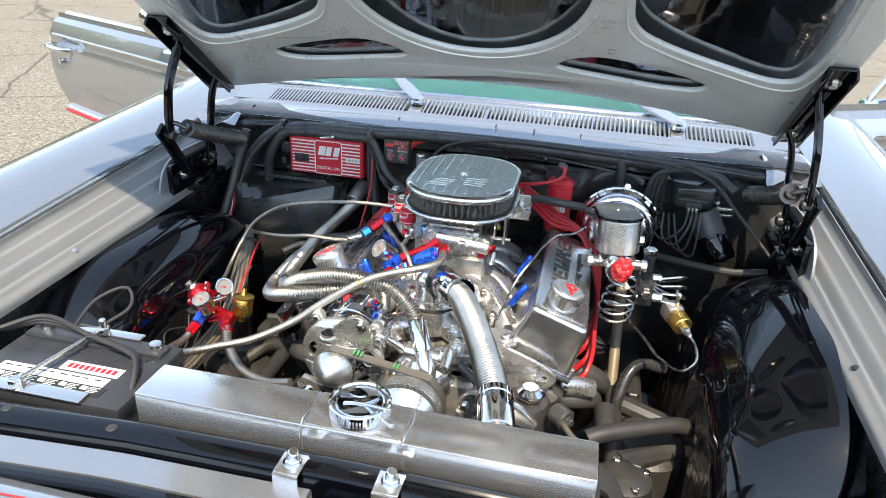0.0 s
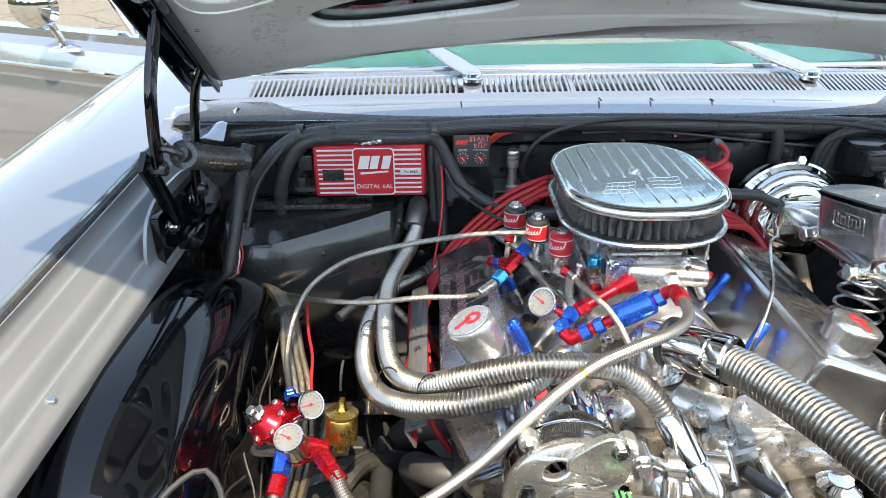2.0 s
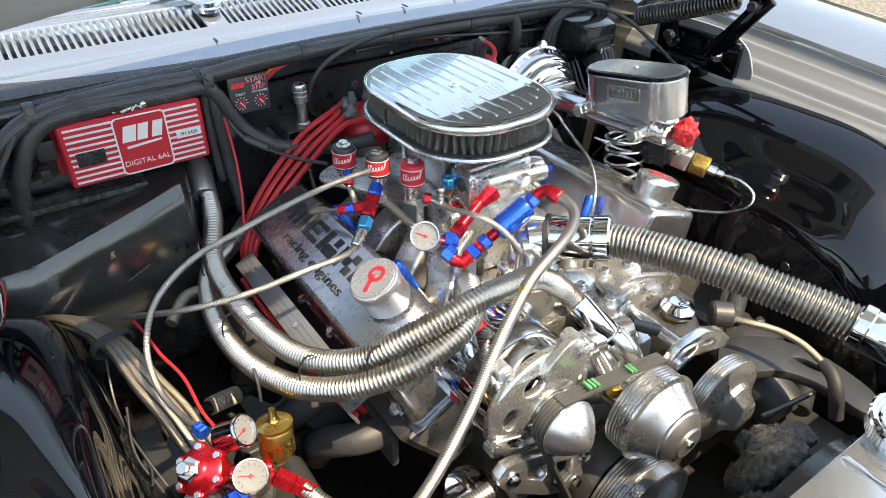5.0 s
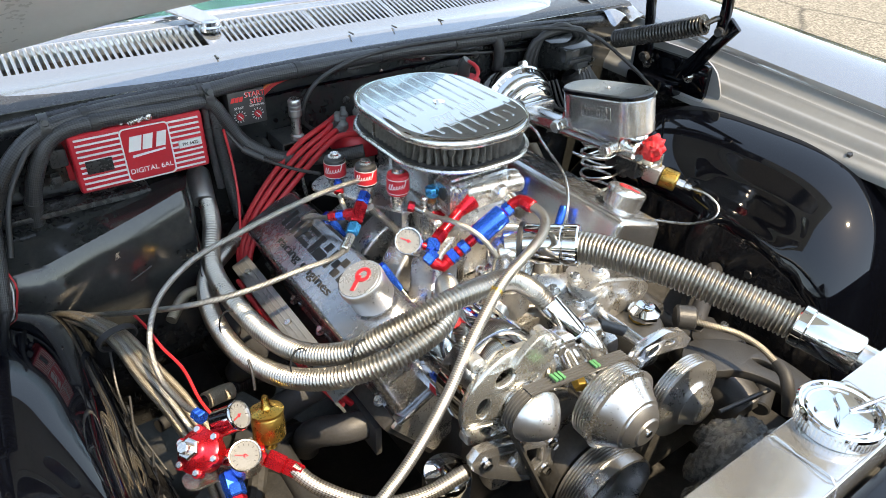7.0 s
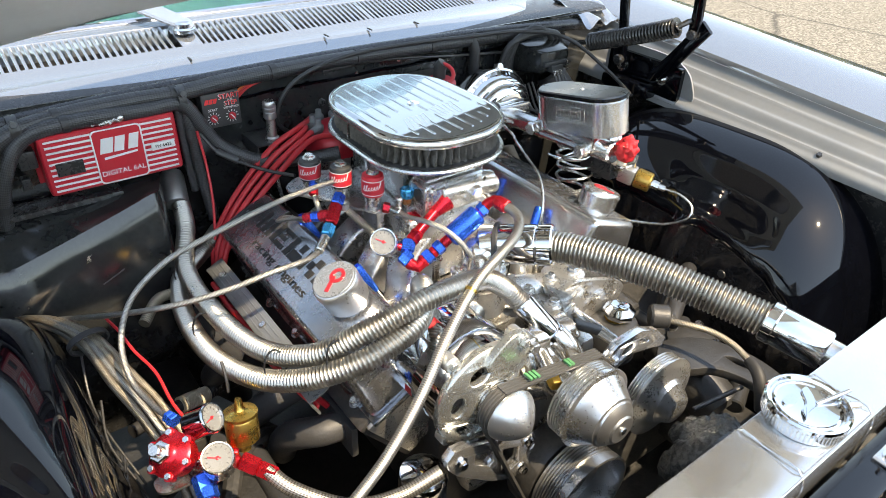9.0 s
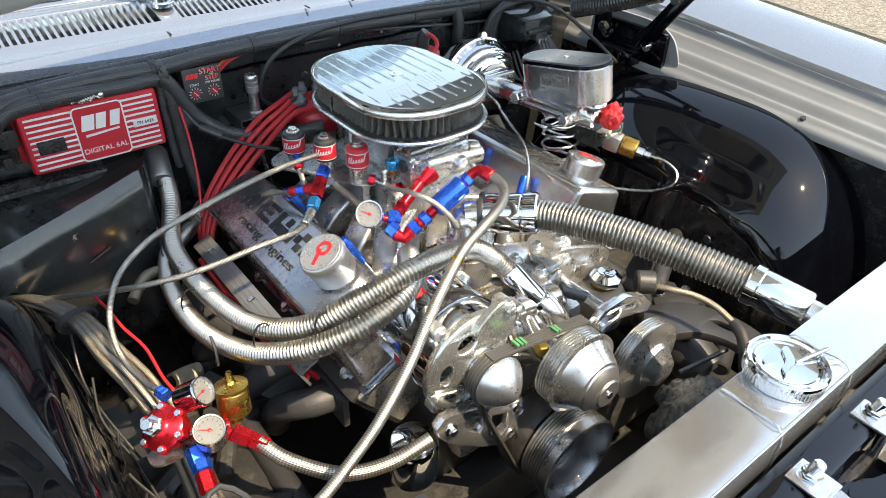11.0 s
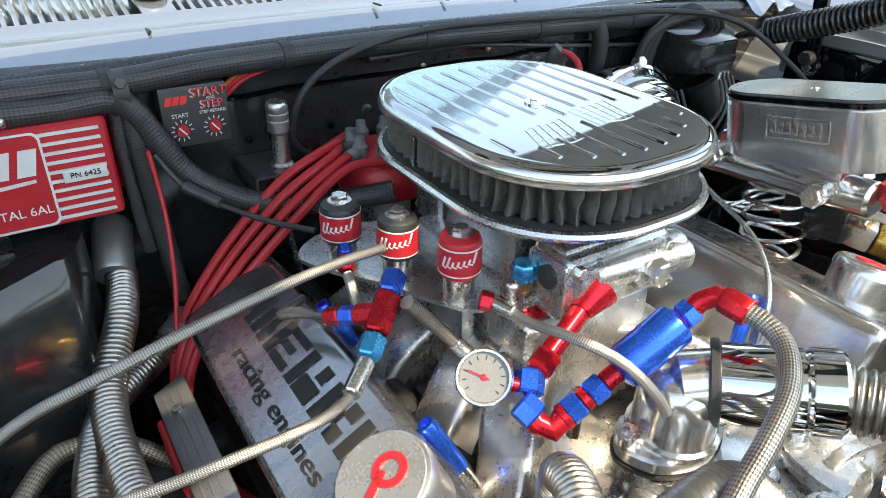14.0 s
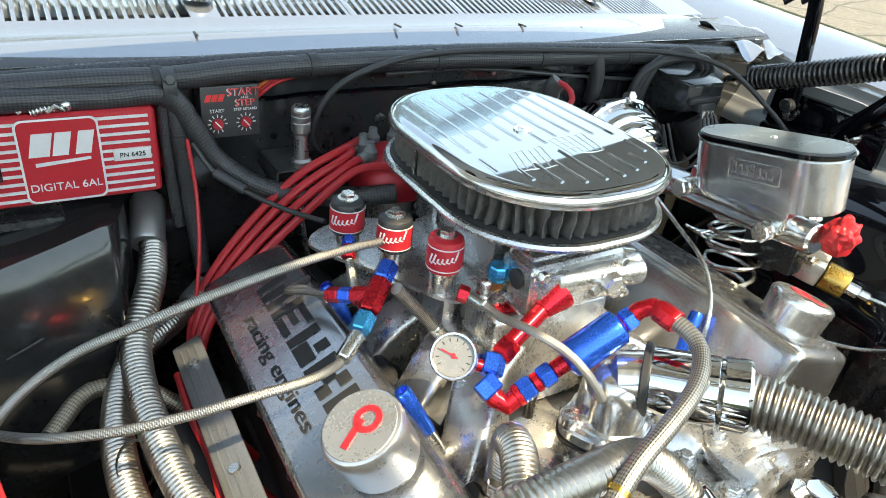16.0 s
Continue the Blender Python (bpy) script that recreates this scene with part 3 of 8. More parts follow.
BRIDGES = ((-0.22, 0.022), (-0.02, 0.008), (0.16, 0.008), (0.489, 0.022))
xs = [x for x in lin(-0.69, 0.69, 118) if all(abs(x - c) > w for c, w in BRIDGES)]
for i, x in enumerate(xs):
    m = Matrix.Translation((x, cy(x), 0.984 - 0.03 * (x / 0.78) ** 2))
    if i == 0:
        first.matrix_basis = Matrix.Translation(-cowl.location) @ m
    else:
        share("slat", slat_me, m, cowl)
for x, w in BRIDGES:
    z = 0.984 - 0.03 * (x / 0.78) ** 2
    bm = box(x - w + 0.003, x + w - 0.003, 0.088 + cy(x), 0.172 + cy(x), z - 0.004, z + 0.002, 0.001)
    bm.transform(Matrix.Translation((x, 0.13 + cy(x), z)) @ Matrix.Rotation(radians(13.5), 4, "X") @ Matrix.Translation((-x, -0.13 - cy(x), -z)))
    part("vent_bridge", bm, SILVER, cowl)

# windscreen and dash behind it
ws = thing("windscreen", (0, 0.45, 1.02), "teal tinted windscreen glass in a bright trim", "windscreen")
part("pane", sheet(lambda u, v: (-0.72 + 1.44 * u, 0.212 + 0.085 * ((u - 0.5) * 2) ** 2 + 0.5 * v, 1.0 + 0.42 * v - 0.01 * ((u - 0.5) * 2) ** 2), 20, 6, 0.005), GLASS, ws)
part("trim", tube([(-0.72, 0.29, 0.985), (-0.4, 0.232, 0.996), (0, 0.206, 1.004), (0.4, 0.232, 0.996), (0.72, 0.29, 0.985)], 0.006, 8), CHROME, ws)
# teal of the tinted glass reflection, put into the dash colour
DASH = mat("dash vinyl in glass teal", (0.06, 0.24, 0.22), 0.5, 0.0, 0.15, 20, 0.1, 0.3, 500)
solo("dashboard", sheet(lambda u, v: (-0.75 + 1.5 * u, 0.26 + 0.09 * ((u - 0.5) * 2) ** 2 + 0.5 * v, 0.985 - 0.03 * v * v), 8, 8, 0.02), DASH, "padded dashboard top behind the windscreen, coloured with the teal of the glass reflection", "dashboard")
solo("cabin_floor", box(-0.85, 0.85, 0.45, 2.2, 0.35, 0.4, 0.01), BLACK_SATIN, "dark cabin floor of the car", "car floor")
solo("roof_panel", sheet(lambda u, v: (-0.62 + 1.24 * u, 0.85 + 1.2 * v, 1.42 + 0.05 * math.sin(math.pi * u) * math.sin(math.pi * (0.2 + 0.6 * v))), 10, 10, 0.02), SILVER, "silver painted roof of the car", "car roof")


for s in (1, -1):
    solo("windscreen_pillar", tube([(s * 0.745, 0.30, 0.965), (s * 0.70, 0.56, 1.2), (s * 0.61, 0.88, 1.43)], 0.022, 10), SILVER, "silver windscreen pillar between cowl and roof", "car pillar", "windscreen pillars")


def wiper(x, tip):
    z = 0.992 - 0.03 * (x / 0.78) ** 2
    y = 0.135 + cy(x)
    w = thing("windscreen_wiper", (x, y, z), "bright cast windscreen wiper arm on a round pivot", "wiper", "windscreen wipers")
    part("pivot", lathe([(0, 0), (0.02, 0), (0.02, 0.006), (0.0165, 0.009), (0.0165, 0.016), (0.013, 0.019), (0, 0.02)], Matrix.Translation((x, y, z)), 24), CHROME, w)
    base, t = V((x, y, z + 0.016)), V(tip)
    d = (t - base).normalized()
    side = d.cross(V((0, -0.6, 0.8))).normalized()
    m = Matrix.Translation(base) @ Matrix((d, side, d.cross(side))).transposed().to_4x4()
    L = (t - base).length
    ring = smooth_ring([(-0.02, -0.014), (0.05, -0.017), (L * 0.55, -0.012), (L, -0.006), (L, 0.006), (L * 0.55, 0.012), (0.05, 0.017), (-0.02, 0.014)], 3)
    part("arm", slab(ring, -0.005, 0.005, m, 0.003), BRIGHT, w)
    part("arm_ridge", box(0.02, L * 0.6, -0.005, 0.005, 0.004, 0.009, 0.002, m), BRIGHT, w)
    each("arm_rib", [box(0.06 + 0.014 * k, 0.066 + 0.014 * k, -0.013, 0.013, 0.004, 0.0075, 0.0015, m) for k in range(5)], BRIGHT, w)
    part("blade", merge(tube([t + V((-0.18, 0.02, 0.0)), t + V((0, 0, 0.004)), t + V((0.2, 0.01, 0.002))], 0.003, 6), tube([t + V((-0.18, 0.02, -0.006)), t + V((0.2, 0.01, -0.005))], 0.0025, 6)), CHROME, w)


wiper(-0.22, (-0.36, 0.27, 1.07)), wiper(0.489, (0.30, 0.28, 1.06))

# ---- hood, standing open ----
HA = radians(38)


def hp(u, v, n=0.0):
    c = -0.05 * (u / 0.7) ** 2
    return V((u, -0.085 - v * math.cos(HA) + n * math.sin(HA), 1.117 + c + v * math.sin(HA) + n * math.cos(HA)))


def to_hood(bm, n0=0.0):
    for v in bm.verts:
        v.co = hp(v.co.x, v.co.y, n0 + v.co.z)
    return bm


def outline_plate(rings, depth, bev, res=1):
    """A plate with openings, its edges rounded: the first ring is the outside."""
    cu = bpy.data.curves.new("tmp", "CURVE")
    cu.dimensions, cu.fill_mode, cu.extrude, cu.bevel_depth, cu.bevel_resolution = "2D", "BOTH", depth, bev, res
    for ring in rings:
        sp = cu.splines.new("POLY")
        sp.points.add(len(ring) - 1)
        for p, (x, y) in zip(sp.points, ring):
            p.co = (x, y, 0, 1)
        sp.use_cyclic_u = True
    tmp = new("tmp", cu)
    me = bpy.data.meshes.new_from_object(tmp.evaluated_get(bpy.context.evaluated_depsgraph_get()))
    bpy.data.objects.remove(tmp), bpy.data.curves.remove(cu)
    bm = bmesh.new()
    bm.from_mesh(me)
    bpy.data.meshes.remove(me)
    bmesh.ops.remove_doubles(bm, verts=bm.verts[:], dist=1e-5)
    return bm


def flip(ring):
    return [(-x, y) for x, y in ring][::-1]


rear = [(u, -0.005 - 0.042 * (abs(u) / 0.7) ** 1.7) for u in lin(-0.71, 0.71, 41)]
outside = rear + [(0.715, 0.3), (0.71, 0.7), (0.70, 1.15), (0.4, 1.2), (0, 1.21), (-0.4, 1.2), (-0.70, 1.15), (-0.71, 0.7), (-0.715, 0.3)]
centre = [(-0.005 + 0.245 * math.cos(a), 0.40 + 0.27 * math.sin(a)) for a in [2 * math.pi * i / 48 for i in range(48)]]
wedge = smooth_ring([(0.15, 0.088), (0.192, 0.146), (0.275, 0.176), (0.50, 0.128), (0.475, 0.078), (0.38, 0.066)])
wing = smooth_ring([(0.30, 0.42), (0.31, 0.275), (0.42, 0.215), (0.635, 0.16), (0.665, 0.29), (0.64, 0.60), (0.58, 0.95), (0.34, 0.97), (0.30, 0.7)])
front_o = smooth_ring([(-0.22, 0.80), (0.22, 0.80), (0.22, 1.02), (-0.22, 1.02)])
hood = thing("hood", (0, 0.0, 1.1), "silver hood standing open, its grey inner frame filled with mirror panels", "hood")
bm = outline_plate([outside, centre, wedge, flip(wedge), wing, flip(wing), front_o], 0.002, 0.0045, 2)
bmesh.ops.triangulate(bm, faces=[f for f in bm.faces if len(f.verts) > 4])
big = [e for e in bm.edges if e.calc_length() > 0.09]
bmesh.ops.subdivide_edges(bm, edges=big, cuts=2)
part("inner_frame", to_hood(bm), FRAME_GREY, hood, "grey pressed inner frame")
for ring in (centre, wing, flip(wing)):
    c = V((sum(p[0] for p in ring) / len(ring), sum(p[1] for p in ring) / len(ring), 0))
    path = [hp(x + (x - c.x) * 0.06, y + (y - c.y) * 0.06, -0.0062) for x, y in ring[::2]]
    part("pressed_rim", tube(path + [path[0]], 0.0035, 6), FRAME_GREY, hood)
part("outer_skin", sheet(lambda u, v: hp(-0.72 + 1.44 * u, -0.005 - 0.042 * (abs(-0.71 + 1.42 * u) / 0.7) ** 1.7 + 1.22 * v, 0.022 + 0.112 * math.sin(min(1, v / 0.55) * math.pi / 2)), 24, 16, 0.0015), SILVER, hood)
for ring in (centre, wedge, flip(wedge), wing, flip(wing), front_o):
    c = V((sum(p[0] for p in ring) / len(ring), sum(p[1] for p in ring) / len(ring)))
    g = [(c.x + (x - c.x) * 1.1, c.y + (y - c.y) * 1.1) for x, y in ring]
    bm = bmesh.new()
    hub = bm.verts.new((c.x, c.y, 0))
    mid = [bm.verts.new((c.x + (x - c.x) * 0.5, c.y + (y - c.y) * 0.5, 0)) for x, y in g]
    vs = [bm.verts.new((x, y, 0)) for x, y in g]
    for i in range(len(vs)):
        j = (i + 1) % len(vs)
        bm.faces.new((hub, mid[i], mid[j])), bm.faces.new((mid[i], vs[i], vs[j], mid[j]))
    bmesh.ops.solidify(bm, geom=bm.faces[:], thickness=0.0015)
    low = min(w.co.y for w in bm.verts)
    for w in bm.verts:
        w.co.z += (0.03 if abs(c.y - 0.12) < 0.05 else 0.13) * (w.co.y - low)
    part("mirror_panel", to_hood(bm, 0.0095), RIPPLED, hood, "mirror polished insert panel")
# shallow black dishes: the dark inside the holes is put in as colour
for u, v in ((-0.012, 0.061), (0.282, 0.196), (-0.29, 0.198), (0.655, 0.12), (-0.655, 0.12)):
    r = 0.009 if abs(u) < 0.5 else 0.004
    part("drain_hole", lathe([(0, 0.004), (r * 0.8, 0.003), (r, -0.0005), (r * 1.05, 0.0)], Matrix.Translation(hp(u, v, -0.007)) @ Matrix.Rotation(HA * -1, 4, "X"), 16), BLACK_SATIN, hood)


def bar(pts, w, t):
    """A flat steel link: a rounded rectangle carried along a path that lies across x."""
    path = spline(pts, 0.012)
    bm = bmesh.new()
    rows = []
    for i, p in enumerate(path):
        d = (path[min(i + 1, len(path) - 1)] - path[max(i - 1, 0)]).normalized()
        side = V((1, 0, 0)).cross(d).normalized()
        out = d.cross(side)
        rows.append([bm.verts.new(p + side * a + out * b) for a, b in oblong(w / 2, t / 2, t * 0.3, 2)])
    n = len(rows[0])
    for a, b in zip(rows, rows[1:]):
        for k in range(n):
            bm.faces.new((a[k], a[(k + 1) % n], b[(k + 1) % n], b[k]))
    bm.faces.new(rows[0]), bm.faces.new(rows[-1][::-1])
    bmesh.ops.recalc_face_normals(bm, faces=bm.faces[:])
    return bm


def hinge(s):
    h = thing("hood_hinge_assembly", (s * 0.72, -0.2, 0.82), "black steel hood hinge with flat links and a coil spring", "hinge", "hood hinges")
    a, b = hp(s * 0.69, 0.275, -0.015), hp(s * 0.69, -0.02, -0.015)
    m = Matrix.Translation((a + b) / 2) @ Matrix.Rotation(-HA, 4, "X")
    part("hood_plate", box(-0.026, 0.026, -0.165, 0.165, -0.004, 0.004, 0.002, m), BLACK_GLOSS, h)
    for e in (-0.024, 0.024):
        part("plate_web", box(e - 0.003, e + 0.003, -0.165, 0.15, -0.022, 0.0, 0.002, m), BLACK_GLOSS, h)
    part("plate_bead", box(-0.008, 0.008, -0.09, 0.09, -0.009, 0.0, 0.004, m), BLACK_GLOSS, h)
    for v in (0.245, 0.01):
        p = hp(s * 0.69, v, -0.018)
        q = hp(s * 0.69, v, -0.028)
        part("bolt", merge(lathe([(0, 0), (0.015, 0), (0.015, 0.003), (0, 0.003)], axis_m(p, q), 18), hexnut(p, q, 0.010)), STEEL, h)
    part("front_link", bar([hp(s * 0.675, 0.215, -0.02), (s * 0.684, -0.315, 1.10), (s * 0.69, -0.326, 1.03), (s * 0.695, -0.322, 0.965)], 0.024, 0.011), BLACK_GLOSS, h)
    part("swing_arm", bar([(s * 0.707, -0.345, 0.99), (s * 0.708, -0.318, 0.955), (s * 0.712, -0.28, 0.905), (s * 0.718, -0.225, 0.84)], 0.034, 0.009), BLACK_GLOSS, h)
    part("rear_link", bar([hp(s * 0.675, 0.035, -0.02), (s * 0.695, -0.125, 1.03), (s * 0.705, -0.13, 0.95), (s * 0.715, -0.13, 0.90), (s * 0.718, -0.13, 0.845)], 0.024, 0.011), BLACK_GLOSS, h)
    each("pivot_pin", [rod((s * 0.682, -0.324, 0.972), (s * 0.716, -0.324, 0.972), 0.011), rod((s * 0.70, -0.13, 0.865), (s * 0.728, -0.13, 0.865), 0.012)], BLACK_SATIN, h)
    part("base_plate", merge(box(s * 0.728 - 0.004, s * 0.728 + 0.004, -0.3, -0.09, 0.80, 0.885, 0.01), box(s * 0.71 - 0.02, s * 0.71 + 0.02, -0.24, -0.1, 0.80, 0.83, 0.008)), BLACK_GLOSS, h)
    for y, z in ((-0.25, 0.85), (-0.13, 0.85)):
        part("bolt", merge(lathe([(0, 0), (0.015, 0), (0.015, 0.003), (0, 0.003)], axis_m((s * 0.723, y, z), (s * 0.6, y, z)), 18), hexnut((s * 0.723, y, z), (s * 0.712, y, z), 0.010)), STEEL, h)
    part("spring", tube([(s * 0.665, -0.30, 0.985), (s * 0.655, -0.20, 0.945), (s * 0.645, -0.09, 0.905)], 0.0185, 14, wave=0.0028, pitch=0.008), BLACK_SATIN, h, "black coil spring")
    part("spring_core", rod((s * 0.665, -0.302, 0.985), (s * 0.666, -0.304, 0.987), 0.012), BLACK_SATIN, h)
    part("spring_hook", tube([(s * 0.665, -0.3, 0.985), (s * 0.69, -0.315, 1.0), (s * 0.70, -0.31, 0.99)], 0.006, 8), BLACK_SATIN, h)
    part("spring_anchor", tube([(s * 0.645, -0.09, 0.905), (s * 0.66, -0.03, 0.885), (s * 0.70, -0.02, 0.87)], 0.006, 8), BLACK_SATIN, h)
    return h


hinge(1), hinge(-1)
for s in (1, -1):
    p = thing("rail_pad", (s * 0.735, -0.2, 0.8), "grey pressed reinforcement pad for the hood hinge", "hinge pad", "hinge pads")
    bm = slab([(x, y) for x, y in smooth_ring([(-0.15, -0.05), (0.13, -0.05), (0.13, 0.06), (-0.10, 0.06)])], 0, 0.005, Matrix.Translation((s * 0.736, -0.2, 0.842)) @ Matrix(((0, 0, s * 1, 0), (1, 0, 0, 0), (0, 1, 0, 0), (0, 0, 0, 1))), 0.0)
    part("pressing", bm, RAIL, p)
    solo("cowl_corner_bracket", sheet(lambda u, v: (s * (0.685 + 0.125 * u), -0.045 + 0.13 * v + 0.02 * u, 0.925 + 0.03 * v + 0.016 * noise.noise(V((u * 3.1 + s, v * 3.7, 0.4))) + 0.008 * math.sin(7 * u + 3 * v)), 14, 14, 0.002), SILVER, "crumpled silver bracket at the cowl corner", "bracket", "cowl corner brackets")


# ---- open doors with mirrors ----
def door(s):
    ang = radians(63)
    h = V((s * 0.95, 0.5, 0))
    d = V((s * math.sin(ang), math.cos(ang), 0))
    n = V((d.y * s, -d.x * s, 0)) * s
    n = V((s * math.cos(ang), -math.sin(ang), 0))
    dr = thing("car_door", h + d * 0.6, "silver car door standing open with a red-edged sill moulding", "car door", "car doors")

    def skin(u, v):
        z = 0.57 + 0.45 * v
        bulge = 0.045 * math.sin(math.pi * min(1, v * 1.02)) + 0.012 * (v > 0.78) - 0.02 * (v > 0.95)
        L = 1.36 + 0.05 * math.sin(math.pi * v)
        return h + d * (L * u) + n * (bulge + 0.02) + V((0, 0, z))

    part("outer_skin", sheet(skin, 24, 24, 0.03), SILVER, dr)
    part("sill_moulding", tube([h + d * 0.0 + n * 0.03 + V((0, 0, 0.585)), h + d * 1.38 + n * 0.03 + V((0, 0, 0.585))], 0.016, 8), SILVER, dr)
    part("red_stripe", tube([h + d * 0.0 + n * 0.042 + V((0, 0, 0.575)), h + d * 1.38 + n * 0.042 + V((0, 0, 0.575))], 0.011, 8), RED_BOX, dr)
    p = h + d * 1.28 + n * 0.07 + V((0, 0, 0.88))
    part("door_handle", merge(tube([p - d * 0.1, p - d * 0.08 + n * 0.03, p + d * 0.06 + n * 0.03, p + d * 0.09], 0.011, 10), lathe([(0, 0), (0.014, 0), (0.014, 0.012), (0, 0.014)], axis_m(p + V((0, 0, -0.06)), p + n + V((0, 0, -0.06))), 16)), CHROME, dr)
    part("trim_line", tube([h + n * 0.06 + V((0, 0, 0.93)), h + d * 1.35 + n * 0.06 + V((0, 0, 0.93))], 0.006, 6), CHROME, dr)
    part("window_trim", tube([h + d * 0.1 + n * 0.0 + V((0, 0, 1.02)), h + d * 1.3 + V((0, 0, 1.02))], 0.012, 8), CHROME, dr)
    part("wind_deflector_post", tube([h + d * 0.12 + V((0, 0, 1.02)), h + d * 0.36 + V((0, 0, 1.36))], 0.01, 8), CHROME, dr)
    mb = h + d * 0.33 + n * 0.05 + V((0, 0, 0.98))
    mr = thing("door_mirror", mb, "round chrome door mirror on a curved stalk", "mirror", "door mirrors")
    part("foot", lathe([(0, 0), (0.05, 0), (0.045, 0.008), (0.02, 0.014), (0, 0.014)], Matrix.Translation(mb) @ Matrix.Diagonal((1, 0.6, 1, 1)), 20), CHROME, mr)
    part("stalk", tube([mb, mb + n * 0.02 + V((0, 0, 0.05)), mb + n * 0.05 + V((0, 0, 0.1))], 0.01, 8), CHROME, mr)
    c = mb + n * 0.06 + V((0, 0, 0.12))
    part("shell", lathe([(0, 0.04), (0.03, 0.036), (0.052, 0.022), (0.06, 0.0), (0.056, -0.006), (0.0, -0.004)], axis_m(c, c + V((0, -1, 0))), 28), CHROME, mr)


door(1), door(-1)

# ---- radiator and front support ----
rad = thing("radiator", (0, -1.0, 0.3), "welded bright aluminium radiator with a round filler cap", "radiator")
part("top_tank", box(-0.312, 0.322, -1.042, -0.968, 0.752, 0.833, 0.003), TANK, rad, "bright sheet aluminium top tank")
part("core", box(-0.30, 0.31, -1.035, -0.977, 0.34, 0.752, 0.001), DARKIRON, rad)
for x in (-0.065, 0.075):
    part("weld_bead", tube([(x, -0.968, 0.76), (x, -0.969, 0.8335), (x + 0.002, -1.0, 0.8345), (x, -1.041, 0.8335), (x, -1.043, 0.76)], 0.0011, 8), TANK, rad)
part("seam_bead", tube([(-0.31, -1.0415, 0.8325), (0.32, -1.0415, 0.8325)], 0.001, 6), TANK, rad)
part("filler_neck", lathe([(0.034, -0.03), (0.034, 0.0), (0.037, 0.004), (0.034, 0.008), (0.034, 0.02)], Matrix.Translation((0.004, -1.0, 0.833)), 36), POLISHED, rad)
cap = part("filler_cap", lathe([(0.0, 0.0185), (0.034, 0.0185), (0.0365, 0.0195), (0.038, 0.0225), (0.0405, 0.0235), (0.0425, 0.0215), (0.0425, 0.0175), (0.041, 0.017), (0.041, 0.003), (0.039, 0.001)], Matrix.Translation((0.004, -1.0, 0.836)), 64), CHROME, rad, "chrome round cap with a raised rim")
part("cap_emblem", slab(smooth_ring([(-0.026, -0.004), (-0.012, 0.004), (0.0, 0.001), (0.016, 0.011), (0.028, 0.007), (0.018, -0.001), (0.004, -0.008), (-0.01, -0.003)]), 0, 0.003, Matrix.Translation((0.004, -1.0, 0.854)) @ Matrix.Rotation(0.3, 4, "Z"), 0.0008), CHROME, cap)
part("cap_emblem", slab([(0.012 * math.cos(a), 0.006 * math.sin(a)) for a in lin(0, 6.0, 20)], 0, 0.002, Matrix.Translation((-0.004, -0.986, 0.854)), 0.0005), CHROME, cap)
part("knurled_band", merge(*[box(0.0405, 0.0418, -0.0012, 0.0012, 0.004, 0.0165, 0.0004, Matrix.Translation((0.004, -1.0, 0.836)) @ Matrix.Rotation(2 * math.pi * k / 60, 4, "Z")) for k in range(60)]), BRIGHT, cap)
part("cap_groove", lathe([(0.0305, 0.0), (0.0325, 0.0012), (0.0345, 0.0)], Matrix.Translation((0.004, -1.0, 0.8546)), 48), CHROME, cap)
part("neck_pad", box(-0.062, 0.072, -1.040, -0.970, 0.830, 0.8365, 0.003), TANK, rad)
part("overflow_bar", rod((0.012, -1.005, 0.8555), (0.05, -1.018, 0.864), 0.0022), CHROME, cap)
part("overflow_spout", rod((0.03, -1.015, 0.848), (0.058, -1.03, 0.848), 0.004), POLISHED, rad)

sup = thing("radiator_support", (0, -1.09, 0.5), "gloss black radiator support bar with a folded front edge", "radiator support")
def sag(p, x):
    return p[0] + 0.012 * x * x - 0.012 * (x < -0.3) * min(1, (-0.3 - x) * 5), p[1] - 0.02 * abs(x)


part("upper_bar", strip([(-1.046, 0.74), (-1.047, 0.79), (-1.049, 0.797), (-1.054, 0.80), (-1.060, 0.801), (-1.084, 0.799), (-1.089, 0.796), (-1.091, 0.788), (-1.092, 0.75)], lin(-0.74, 0.74, 31), sag, 0.002, "x"), BLACK_GLOSS, sup)
part("front_lip", strip([(-1.142, 0.755), (-1.142, 0.776), (-1.145, 0.781), (-1.153, 0.782), (-1.158, 0.778), (-1.160, 0.763)], lin(-0.74, 0.072, 19), sag, 0.002, "x"), BLACK_GLOSS, sup)
part("lower_panel", box(-0.74, 0.74, -1.10, -1.07, 0.3, 0.75, 0.004), BLACK_SATIN, sup)
# black discs on the bar stand in for the shade in open holes
for x in (-0.33, -0.5, 0.33, 0.5, -0.62):
    part("hole", lathe([(0, 0.001), (0.007, 0.001), (0.008, 0.0)], Matrix.Translation((x, -1.06 + 0.03 * x * x * 0.4 - 0.015 * (x < -0.3), 0.8003 - 0.02 * abs(x))), 14), RUBBER, sup)
hd = thing("header_panel", (0, -1.22, 0.6), "silver painted header panel with thin red and blue stripes", "header panel")
part("seal_strip", strip([(-1.0925, 0.76), (-1.0935, 0.778), (-1.097, 0.782), (-1.138, 0.777), (-1.1405, 0.76)], lin(-0.62, -0.03, 15), sag, 0.002, "x"), SILVER, hd)
part("seal_strip", strip([(-1.0925, 0.755), (-1.0935, 0.780), (-1.098, 0.786), (-1.12, 0.7855), (-1.145, 0.782), (-1.160, 0.776), (-1.1615, 0.76)], lin(0.074, 0.68, 17), sag, 0.002, "x"), SILVER, hd)
